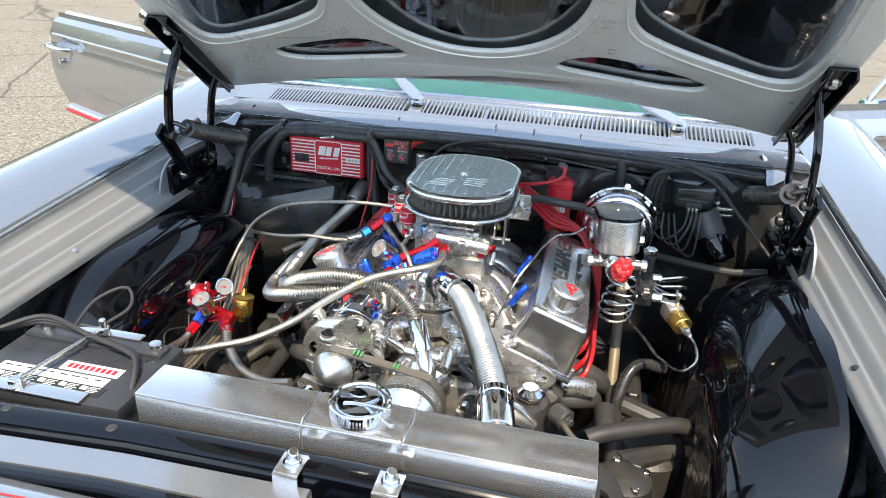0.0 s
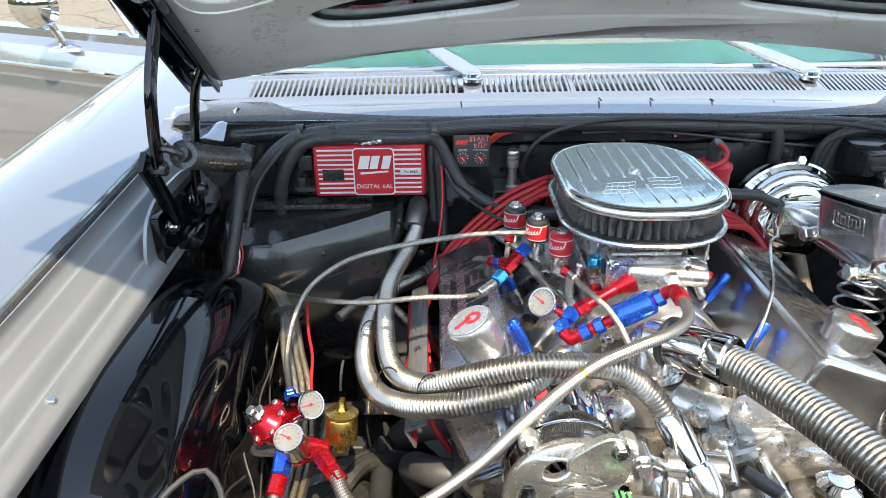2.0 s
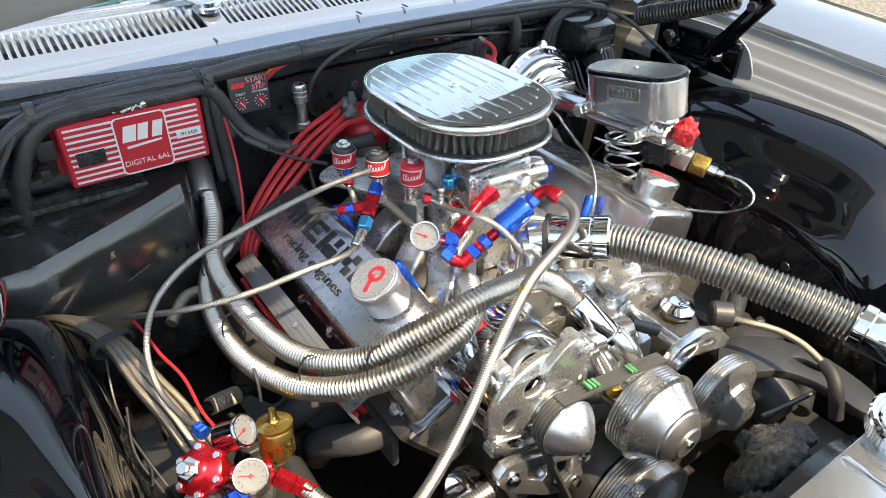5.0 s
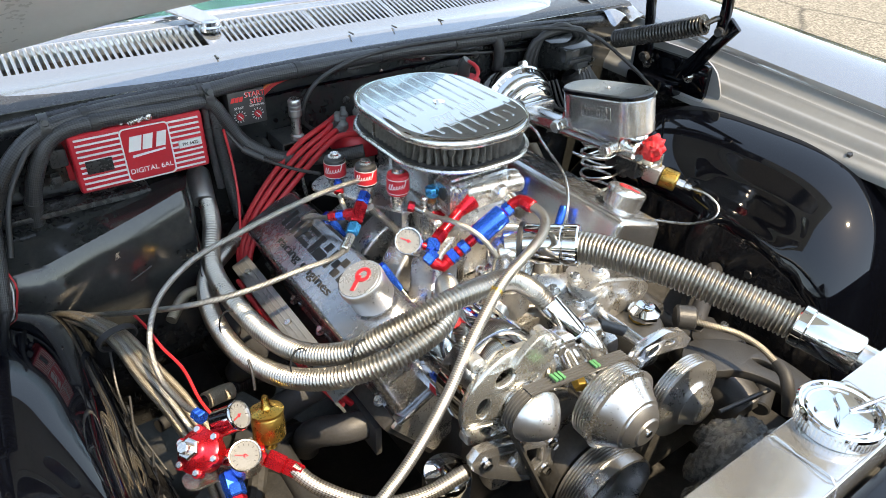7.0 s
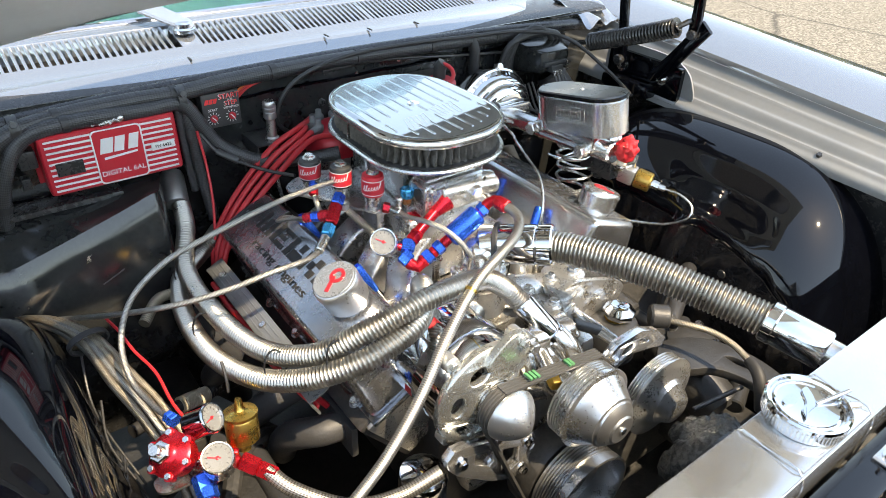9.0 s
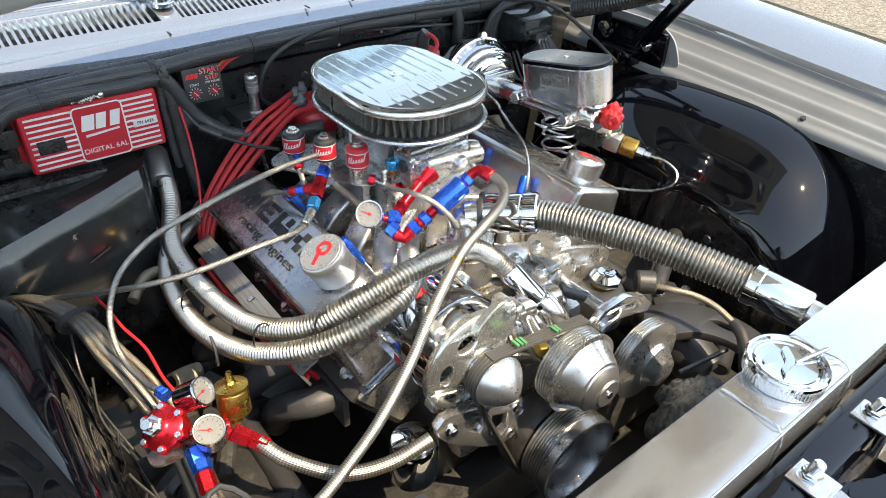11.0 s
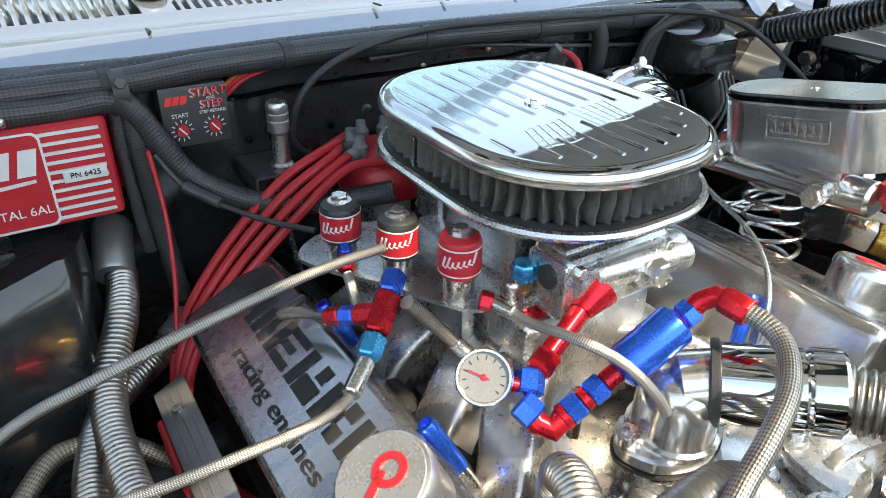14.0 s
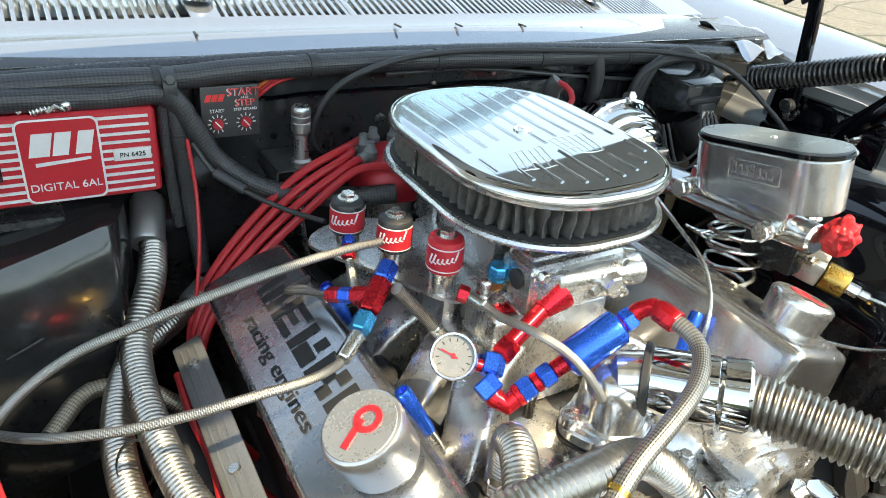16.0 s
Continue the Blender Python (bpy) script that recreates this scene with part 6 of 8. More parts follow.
def oval_ring(r, am, half, w, n=18):
    """A bean-shaped window round the middle."""
    return [((r + w * math.sin(q)) * math.cos(radians(am + half * math.cos(q))), (r + w * math.sin(q)) * math.sin(radians(am + half * math.cos(q)))) for q in [2 * math.pi * k / n for k in range(n)]]


disc = [(0.079 * math.cos(2 * math.pi * i / 56), 0.079 * math.sin(2 * math.pi * i / 56)) for i in range(56)]
bm = outline_plate([disc] + [oval_ring(0.0575, a0, 19, 0.0115) for a0 in (12, 63, 114, 166, 218, 269, 320)], 0.003, 0.003, 2)
bmesh.ops.triangulate(bm, faces=[f for f in bm.faces if len(f.verts) > 4])
bmesh.ops.subdivide_edges(bm, edges=[e for e in bm.edges if e.calc_length() > 0.02], cuts=2)
for v in bm.verts:
    v.co.z += 0.022 * (1 - min(1, (v.co.xy.length / 0.082) ** 2))
bm.transform(Matrix.Translation((0, 0, -0.003)) @ Ma(-0.674))
part("front_housing", bm, PALESATIN, alt, "satin domed front housing with kidney windows")
part("rim_band", lathe([(0.070, 0), (0.0765, 0.001), (0.077, 0.012), (0.074, 0.016), (0.070, 0.016)], Ma(-0.658), 48), CHROME, alt)
for k in range(14):
    a = 2 * math.pi * k / 14
    part("cooling_fin", box(0.066, 0.0765, -0.002, 0.002, 0.003, 0.05, 0.001, Ma(-0.565) @ Matrix.Rotation(a, 4, "Z")), CHROME, alt)
for k in range(18):
    a = 2 * math.pi * k / 18
    part("fan_blade", box(0.03, 0.064, -0.0008, 0.0008, -0.012, 0.006, 0, Ma(-0.664) @ Matrix.Rotation(a, 4, "Z") @ Matrix.Rotation(0.5, 4, "X")), SATIN, alt)
for a in (45, 232, 128):
    c = V((AX + 0.086 * math.cos(radians(a)), -0.662, AZ + 0.086 * math.sin(radians(a))))
    part("ear", merge(rod(c + V((0, 0.012, 0)), c - V((0, 0.008, 0)), 0.0115), rod(c.lerp(V((AX, -0.662, AZ)), 0.0), c.lerp(V((AX, -0.662, AZ)), 0.3), 0.009)), SATIN, alt)
    part("bolt", hexnut(c - V((0, 0.008, 0)), c - V((0, 0.013, 0)), 0.0065), STEEL, alt)
part("pulley", lathe([(0, 0), (0.033, 0), (0.034, 0.002)] + [(0.034 - (0.003 if i % 2 else 0), 0.004 + 0.0022 * i) for i in range(11)] + [(0.035, 0.03), (0.036, 0.032), (0.034, 0.034), (0, 0.034)], Ma(-0.695), 36), STEEL, alt)
part("nose_dome", lathe([(0.0375, 0), (0.0385, 0.002), (0.0375, 0.006), (0.031, 0.016), (0.020, 0.0275), (0.009, 0.0355), (0.003, 0.0385), (0, 0.039)], Ma(-0.727), 40), TURNED, alt, "brushed domed pulley nose")
part("print_patch", box(-0.008, 0.008, -0.0005, 0.0005, -0.006, 0.006, 0.0002, Matrix.Translation((AX - 0.0735, -0.60, AZ - 0.018)) @ Matrix.Rotation(radians(90), 4, "Z")), RED_BOX, alt)
part("print_patch", box(-0.008, 0.008, -0.0005, 0.0005, -0.005, 0.005, 0.0002, Matrix.Translation((AX - 0.0735, -0.60, AZ + 0.004)) @ Matrix.Rotation(radians(90), 4, "Z")), BLUE_ANO, alt)
bm = slab(smooth_ring([(-0.168, 0.752), (-0.118, 0.792), (-0.094, 0.786), (-0.084, 0.758), (-0.088, 0.722), (-0.12, 0.716)], 4), -0.006, 0.006, Matrix.Translation((0, -0.688, 0)) @ Matrix(((1, 0, 0, 0), (0, 0, 1, 0), (0, 1, 0, 0), (0, 0, 0, 1))), 0.002)
part("mounting_lug", bm, PALESATIN, alt)
part("lug_bolt", merge(lathe([(0, 0), (0.010, 0), (0.010, 0.002), (0, 0.002)], axis_m((-0.101, -0.694, 0.774), (-0.101, -0.8, 0.774)), 16), hexnut((-0.101, -0.696, 0.774), (-0.101, -0.703, 0.774), 0.0075)), STEEL, alt)
bt = thing("terminal_boot", (-0.166, -0.575, 0.75), "red rubber boot over the alternator terminal", "terminal boot")
part("boot", lathe([(0, 0), (0.010, 0), (0.0125, 0.004), (0.012, 0.02), (0.009, 0.026), (0, 0.027)], axis_m((-0.166, -0.562, 0.748), (-0.168, -0.59, 0.764)), 18), RED_WIRE, bt)
part("lead", tube([(-0.166, -0.562, 0.749), (-0.175, -0.545, 0.735), (-0.19, -0.535, 0.70), (-0.20, -0.53, 0.65)], 0.005, 10), RED_WIRE, bt)
ab = thing("alternator_bracket", (-0.15, -0.7, 0.6), "polished triangular alternator bracket with oval windows", "bracket")
Mb = Matrix(((1, 0, 0, 0), (0, 0, 1, 0), (0, 1, 0, 0), (0, 0, 0, 1)))
tri_ = [(-0.226, 0.634), (-0.222, 0.615), (-0.205, 0.592), (-0.142, 0.538), (-0.105, 0.516), (-0.082, 0.512), (-0.07, 0.522), (-0.062, 0.575), (-0.068, 0.592), (-0.085, 0.597), (-0.2, 0.643), (-0.216, 0.645)]
wins = [[(-0.18, 0.618), (-0.145, 0.604), (-0.142, 0.58), (-0.15, 0.572), (-0.18, 0.598)], [(-0.128, 0.596), (-0.092, 0.580), (-0.09, 0.542), (-0.105, 0.535), (-0.128, 0.55)]]
bm = outline_plate([tri_] + wins, 0.006, 0.0015, 1)
bm.transform(Matrix.Translation((0, -0.700, 0)) @ Mb)
part("plate", bm, BRIGHT, ab)
for x, z in ((-0.205, 0.62), (-0.078, 0.578), (-0.084, 0.526)):
    part("bolt", merge(lathe([(0, 0), (0.010, 0), (0.010, 0.002), (0, 0.002)], axis_m((x, -0.7075, z), (x, -0.9, z)), 16), hexnut((x, -0.709, z), (x, -0.717, z), 0.007)), CHROME, ab)
part("brace", rod((-0.07, -0.665, 0.74), (0.02, -0.62, 0.655), 0.009), POLISHED, ab)
part("brace_end", merge(rod((-0.07, -0.655, 0.742), (-0.07, -0.685, 0.742), 0.013), hexnut((-0.07, -0.685, 0.742), (-0.07, -0.693, 0.742), 0.009)), POLISHED, ab)

wp = thing("water_pump", (0, -0.66, 0.6), "bright cast water pump with a grooved cone pulley", "water pump")
part("body", merge(lathe([(0, 0), (0.06, 0), (0.062, 0.03), (0.045, 0.05), (0.03, 0.06), (0.028, 0.09), (0, 0.09)], axis_m((0.0, -0.62, 0.64), (0.0, -1, 0.64)), 30), rod((-0.08, -0.615, 0.61), (0.0, -0.64, 0.64), 0.022), rod((0.085, -0.615, 0.61), (0.0, -0.64, 0.64), 0.022)), POLISHED, wp)
part("lug", merge(rod((-0.03, -0.64, 0.70), (0.045, -0.65, 0.70), 0.02), rod((0.045, -0.66, 0.68), (0.045, -0.62, 0.70), 0.016), rod((-0.02, -0.655, 0.685), (-0.035, -0.70, 0.675), 0.013)), POLISHED, wp)
part("plug", hexnut((-0.035, -0.70, 0.675), (-0.04, -0.712, 0.673), 0.011), BRASS, wp)
Mw = axis_m((0.0, -0.722, 0.642), (0.0, -1, 0.642))
part("pulley_rim", lathe([(0, 0), (0.06, 0), (0.0635, 0.001)] + grooves(0.0635, 0.0035, 0.002, 6, 0.0046) + [(0.0665, 0.03), (0.0665, 0.0335), (0, 0.0335)], Mw, 56), TURNED, wp)
part("pulley_cone", lathe([(0.0662, 0.032), (0.0665, 0.034), (0.062, 0.0355), (0.0595, 0.036), (0.052, 0.048), (0.0515, 0.0485), (0.041, 0.066), (0.0385, 0.0665), (0.037, 0.068), (0.0365, 0.0705), (0.026, 0.0805), (0.0235, 0.081), (0.021, 0.084), (0, 0.0845)], Mw, 64), TURNED, wp, "turned aluminium pulley cone")
part("centre_bolt", lathe([(0, 0.0845), (0.006, 0.0845), (0.0055, 0.087), (0, 0.087)], Mw, 16), STEEL, wp)

DARKSTEEL = mat("bare turned steel", (0.46, 0.46, 0.46), 0.3, 0.95, 0.12, 30, 0.1, dirt=0.15)
cr = thing("crank_pulley", (0, -0.72, 0.43), "deep open crank pulley with fine belt grooves", "pulley")
Mc = axis_m((0.0, -0.728, 0.472), (0.0, -1, 0.472))
part("rim", lathe([(0.03, 0.0), (0.072, 0.0), (0.0765, 0.002)] + grooves(0.0765, 0.0035, 0.004, 7, 0.0047) + [(0.0775, 0.04), (0.0775, 0.055), (0.074, 0.056), (0.072, 0.052), (0.07, 0.012), (0.03, 0.010), (0.03, 0.0)], Mc, 56), DARKSTEEL, cr)
part("hub", lathe([(0, 0.01), (0.03, 0.01), (0.028, 0.02), (0.012, 0.022), (0, 0.022)], Mc, 24), DARKIRON, cr)
part("damper", lathe([(0, -0.05), (0.08, -0.05), (0.082, -0.045), (0.082, -0.008), (0.078, -0.002), (0, -0.002)], Mc, 40), DARKIRON, cr)

ps = thing("power_steering_pump", (0.19, -0.66, 0.55), "power steering pump with chrome cap and turned cone pulley", "steering pump")
part("can", lathe([(0, 0), (0.045, 0), (0.05, 0.006), (0.05, 0.06), (0.044, 0.07), (0.03, 0.075), (0, 0.075)], Matrix.Translation((0.205, -0.61, 0.545)), 32), GREYMETAL, ps)
part("neck", rod((0.21, -0.612, 0.615), (0.212, -0.615, 0.632), 0.02), BRASS, ps)
part("cap", lathe([(0, 0), (0.027, 0), (0.0285, 0.003), (0.0285, 0.010), (0.0165, 0.018), (0.016, 0.02), (0.012, 0.019), (0, 0.018)], Matrix.Translation((0.213, -0.616, 0.628)), 8), CHROME, ps, "faceted chrome cap")
Mp = axis_m((0.186, -0.722, 0.552), (0.186, -1, 0.552))
S = 1.26
part("pulley", lathe([(r * S, z) for r, z in [(0, 0), (0.055, 0), (0.0575, 0.001)] + grooves(0.0575, 0.0028, 0.002, 4, 0.0046) + [(0.0595, 0.023), (0.0595, 0.026), (0.054, 0.0275), (0.046, 0.0285), (0.036, 0.034), (0.0345, 0.036), (0.031, 0.043), (0.029, 0.044), (0.0205, 0.0595), (0.018, 0.061), (0, 0.0615)]], Mp, 56), TURNED, ps)
plate = [(0.085, 0.628), (0.088, 0.65), (0.105, 0.668), (0.16, 0.672), (0.205, 0.652), (0.232, 0.625), (0.226, 0.612), (0.20, 0.62), (0.15, 0.632), (0.11, 0.618), (0.095, 0.615)]
bm = outline_plate([plate, [(0.115, 0.642), (0.122, 0.655), (0.145, 0.658), (0.148, 0.645), (0.13, 0.638)], [(0.158, 0.644), (0.16, 0.657), (0.178, 0.652), (0.188, 0.642), (0.184, 0.637)]], 0.006, 0.0015, 1)
bm.transform(Matrix.Translation((0, -0.694, 0)) @ Mb)
part("bracket", bm, BRIGHT, ps, "bright slotted bracket plate")
part("bracket_post", rod((0.118, -0.69, 0.66), (0.118, -0.60, 0.66), 0.01), POLISHED, ps)
part("bolt", hexnut((0.1, -0.701, 0.642), (0.1, -0.708, 0.642), 0.008), STEEL, ps)
part("spacer_arm", rod((0.075, -0.63, 0.68), (0.12, -0.655, 0.66), 0.009), GREYMETAL, ps)

# belt
belt = thing("drive_belt", (0, -0.72, 0.6), "dark flat drive belt with green paint marks", "belt")


# section of the belt, grooved on both faces
RIBS = [(-1 + 2 * k / 16, -1 if k % 4 in (0, 1, 3) else -0.2) for k in range(17)] + [(1 - 2 * k / 16, 1 if k % 4 in (0, 1, 3) else 0.2) for k in range(17)]


def ribbon(pts, w, t=0.0035):
    path = spline(pts, 0.006)
    bm = bmesh.new()
    rows = []
    for i, p in enumerate(path):
        d = (path[min(i + 1, len(path) - 1)] - path[max(i - 1, 0)]).normalized()
        nrm = V((0, 1, 0)).cross(d).normalized()
        rows.append([bm.verts.new(p + V((0, a * w / 2, 0)) + nrm * b * t / 2) for a, b in RIBS])
    for a, b in zip(rows, rows[1:]):
        for k in range(len(RIBS)):
            q = (k + 1) % len(RIBS)
            bm.faces.new((a[k], a[q], b[q], b[k]))
    bm.faces.new(rows[0]), bm.faces.new(rows[-1][::-1])
    bmesh.ops.recalc_face_normals(bm, faces=bm.faces[:])
    return bm


def arc(c, r, a0, a1, y, n=8):
    return [(c[0] + r * math.cos(radians(a)), y, c[1] + r * math.sin(radians(a))) for a in lin(a0, a1, n)]


loop = arc((AX, AZ), 0.036, 215, 78, -0.713) + arc((0, 0.642), 0.0655, 68, -10, -0.722 - 0.016) + arc((0, 0.475), 0.079, 0, -160, -0.705, 10)
loop = [(x, -0.716, z) for x, y, z in loop]
loop.append(loop[0])
part("band", ribbon(loop, 0.0195, 0.0036), BELT, belt)
for x in (-0.106, -0.099, -0.092, -0.03, -0.024):
    z = 0.7365 - (x + 0.15) * 0.2 + 0.0045
    part("paint_mark", box(x - 0.002, x + 0.002, -0.7235, -0.7095, z - 0.003, z + 0.0006, 0.0003, Matrix.Identity(4)), GREEN_INK, belt)

# chrome bypass neck
nk = thing("heater_outlet", (0.0, -0.63, 0.7), "chrome sleeved hose end on a polished pump elbow", "hose end")
part("sleeve", lathe([(0.012, 0), (0.0175, 0.001), (0.0185, 0.004), (0.0185, 0.062), (0.0175, 0.065), (0.02, 0.066), (0.02, 0.074), (0.012, 0.075)], axis_m((-0.019, -0.604, 0.746), (0.015, -0.664, 0.692)), 30), CHROME, nk)
part("elbow", tube([(0.010, -0.655, 0.706), (0.018, -0.672, 0.692), (0.022, -0.68, 0.675), (0.015, -0.67, 0.65)], 0.018, 14), POLISHED, nk)

# bolted front castings and small hardware over the water pump
fc = thing("front_casting", (0.09, -0.56, 0.66), "bright bolted casting joining water pump and cylinder head", "casting")
part("web", slab(smooth_ring([(0.03, -0.625), (0.115, -0.60), (0.17, -0.57), (0.165, -0.525), (0.10, -0.53), (0.04, -0.56)]), 0.668, 0.69, None, 0.004), CAST, fc)
part("web", slab(smooth_ring([(0.075, -0.605), (0.125, -0.595), (0.178, -0.56), (0.172, -0.515), (0.12, -0.505), (0.08, -0.55)], 3), 0.69, 0.704, None, 0.004), CAST, fc)
part("arm", tube([(-0.06, -0.60, 0.68), (-0.095, -0.575, 0.695), (-0.13, -0.55, 0.685)], 0.018, 14), CAST, fc)
for x, y, z, r in ((0.06, -0.60, 0.69, 0.014), (0.15, -0.552, 0.69, 0.013), (0.105, -0.545, 0.69, 0.011), (-0.12, -0.555, 0.70, 0.012), (0.045, -0.555, 0.695, 0.012)):
    part("boss", lathe([(0, 0), (r * 1.3, 0), (r * 1.1, 0.014), (r * 0.95, 0.017), (0, 0.017)], Matrix.Translation((x, y, z)), 18), CAST, fc)
    part("bolt", merge(lathe([(0, 0), (r * 0.8, 0), (r * 0.8, 0.002), (0, 0.002)], Matrix.Translation((x, y, z + 0.017)), 14), hexnut((x, y, z + 0.018), (x, y, z + 0.025), r * 0.6)), STEEL, fc)
hp_ = thing("head_plate", (0.16, -0.575, 0.64), "pale flat cast plate with bolt holes on the cylinder head end", "plate")
ring = smooth_ring([(0.105, 0.72), (0.245, 0.668), (0.262, 0.64), (0.185, 0.585), (0.15, 0.59), (0.085, 0.655)], 4)
holes = [[(hx + 0.0065 * math.cos(a), hz + 0.0065 * math.sin(a)) for a in lin(0, 5.76, 12)] for hx, hz in ((0.15, 0.69), (0.235, 0.648), (0.168, 0.606))]
bm = outline_plate([ring] + holes, 0.004, 0.002)
bm.transform(Matrix.Translation((0, -0.578, 0)) @ Mb)
part("plate", bm, CAST, hp_)
part("boss", lathe([(0, 0), (0.03, 0), (0.028, 0.012), (0.02, 0.018), (0, 0.019)], axis_m((0.125, -0.583, 0.672), (0.125, -0.7, 0.672)), 24), CAST, hp_)
for x, y, z in ((-0.105, -0.40, 0.73), (0.085, -0.43, 0.735), (-0.055, -0.44, 0.745), (0.115, -0.50, 0.72), (-0.135, -0.50, 0.70)):
    hb = thing("head_bolt", (x, y, z - 0.02), "zinc hex bolt with a washer on the intake manifold", "bolt", "intake bolts")
    part("shank", rod((x, y, z - 0.04), (x, y, z), 0.006), STEEL, hb)
    part("washer", lathe([(0, 0), (0.0105, 0), (0.0105, 0.002), (0, 0.002)], Matrix.Translation((x, y, z)), 16), TUBING, hb)
    part("head", hexnut((x, y, z + 0.002), (x, y, z + 0.010), 0.0075), STEEL, hb)

# ---- hoses ----
SLEEVE = mat("dull aluminium sleeve", (0.3, 0.3, 0.3), 0.36, 0.8, 0.1, 20, 0.08, dirt=0.15)
h1 = thing("heater_hose", (-0.3, -0.4, 0.7), "corrugated stainless heater hose looping over the engine", "heater hose", "heater hoses")
P1 = [(-0.335, -0.055, 0.752), (-0.349, -0.114, 0.738), (-0.382, -0.2, 0.708), (-0.382, -0.33, 0.70), (-0.362, -0.452, 0.711), (-0.32, -0.536, 0.745), (-0.262, -0.577, 0.788), (-0.195, -0.594, 0.814), (-0.135, -0.594, 0.815), (-0.08, -0.588, 0.802), (-0.04, -0.592, 0.771), (-0.018, -0.604, 0.744)]
part("corrugated_hose", tube(P1, 0.0143, 14, wave=0.0015, pitch=0.0054), HOSE_STEEL, h1)
part("end_sleeve", lathe([(0.010, 0), (0.019, 0.0), (0.0205, 0.004), (0.0205, 0.062), (0.018, 0.066), (0.010, 0.066)], axis_m((-0.329, -0.005, 0.785), (-0.342, -0.06, 0.757)), 24), SLEEVE, h1)
h2 = thing("heater_hose", (-0.3, -0.4, 0.7), "corrugated stainless heater hose tied beside its twin", "heater hose", "heater hoses")
P2 = [(-0.30, -0.095, 0.685), (-0.335, -0.11, 0.672), (-0.385, -0.165, 0.674), (-0.413, -0.26, 0.672), (-0.413, -0.37, 0.672), (-0.388, -0.475, 0.692), (-0.345, -0.555, 0.728), (-0.285, -0.597, 0.76), (-0.222, -0.600, 0.776), (-0.178, -0.578, 0.780), (-0.147, -0.535, 0.778), (-0.13, -0.503, 0.762), (-0.122, -0.492, 0.73), (-0.12, -0.49, 0.69)]
part("corrugated_hose", tube(P2, 0.0143, 14, wave=0.0015, pitch=0.0054), HOSE_STEEL, h2)
part("end_sleeve", rod((-0.28, -0.075, 0.69), (-0.308, -0.10, 0.683), 0.018), SLEEVE, h2)
for a, b in (((-0.394, -0.32, 0.70), (-0.416, -0.34, 0.672)), ((-0.355, -0.495, 0.735), (-0.375, -0.505, 0.70)), ((-0.372, -0.18, 0.713), (-0.392, -0.18, 0.674)), ((-0.30, -0.558, 0.768), (-0.315, -0.58, 0.744))):
    c = (V(a) + V(b)) / 2
    d = (V(b) - V(a))
    m = axis_m(c, c + V(((V(P1[4]) - V(P1[3])).x, -0.12, 0.02)))
    bm = lathe([(0.026, -0.0015), (0.0275, -0.0015), (0.0275, 0.0015), (0.026, 0.0015), (0.026, -0.0015)], m @ Matrix.Diagonal((0.62, 1.0, 1, 1)), 24)
    solo("cable_tie", bm, PLASTIC, "black cable tie round the two heater hoses", "cable tie", "cable ties")


def hose(name, pts, r, label, ends=(), material=None, group="braided hoses", cat="hose"):
    h = thing(name, pts[len(pts) // 2], label, cat, group)
    part("sleeve", tube(pts, r, 14), material or BRAID, h)
    for (a, b, rr, m1, m2) in ends:
        a, b = V(a), V(b)
        mid = a.lerp(b, 0.5)
        part("nut", hexnut(a, mid, rr), m1, h)
        part("socket", hexnut(mid, b, rr * 0.9), m2, h)
    return h


hose("braided_hose", [(-0.160, -0.30, 0.852), (-0.195, -0.308, 0.856), (-0.245, -0.32, 0.859), (-0.315, -0.334, 0.856), (-0.384, -0.342, 0.845), (-0.441, -0.332, 0.82), (-0.492, -0.335, 0.782), (-0.52, -0.353, 0.735), (-0.526, -0.397, 0.70), (-0.515, -0.45, 0.69), (-0.505, -0.487, 0.695)], 0.0042, "long braided stainless hose arching from the solenoids to the fuel regulator", [((-0.502, -0.497, 0.695), (-0.507, -0.481, 0.695), 0.0095, BLUE_ANO, BLUE_ANO)])
hose("braided_hose", [(-0.238, -0.39, 0.795), (-0.268, -0.405, 0.80), (-0.32, -0.41, 0.803), (-0.37, -0.397, 0.79), (-0.421, -0.378, 0.777), (-0.473, -0.345, 0.762), (-0.515, -0.285, 0.732), (-0.561, -0.207, 0.694), (-0.605, -0.13, 0.655), (-0.62, -0.09, 0.6)], 0.0042, "braided stainless hose running from the tee towards the firewall", [])
hose("braided_hose", [(0.009, -0.522, 0.861), (0.012, -0.54, 0.858), (0.004, -0.56, 0.852), (-0.026, -0.582, 0.848), (-0.066, -0.597, 0.841), (-0.112, -0.610, 0.827), (-0.155, -0.628, 0.805), (-0.2, -0.649, 0.776), (-0.25, -0.675, 0.742), (-0.314, -0.705, 0.714), (-0.369, -0.728, 0.703), (-0.43, -0.745, 0.688), (-0.485, -0.728, 0.665), (-0.51, -0.685, 0.645), (-0.508, -0.645, 0.638), (-0.504, -0.62, 0.645)], 0.0074, "thick braided stainless fuel hose crossing the front of the engine", [((-0.499, -0.575, 0.663), (-0.506, -0.625, 0.643), 0.0125, BLUE_ANO, RED_ANO)])
solo("hose_tie", lathe([(0.0075, -0.0022), (0.0085, -0.0022), (0.0085, 0.0022), (0.0075, 0.0022), (0.0075, -0.0022)], axis_m((-0.129, -0.616, 0.819), (-0.146, -0.623, 0.81)), 16), BRASS, "brass wire tie round the braided hose", "hose tie")
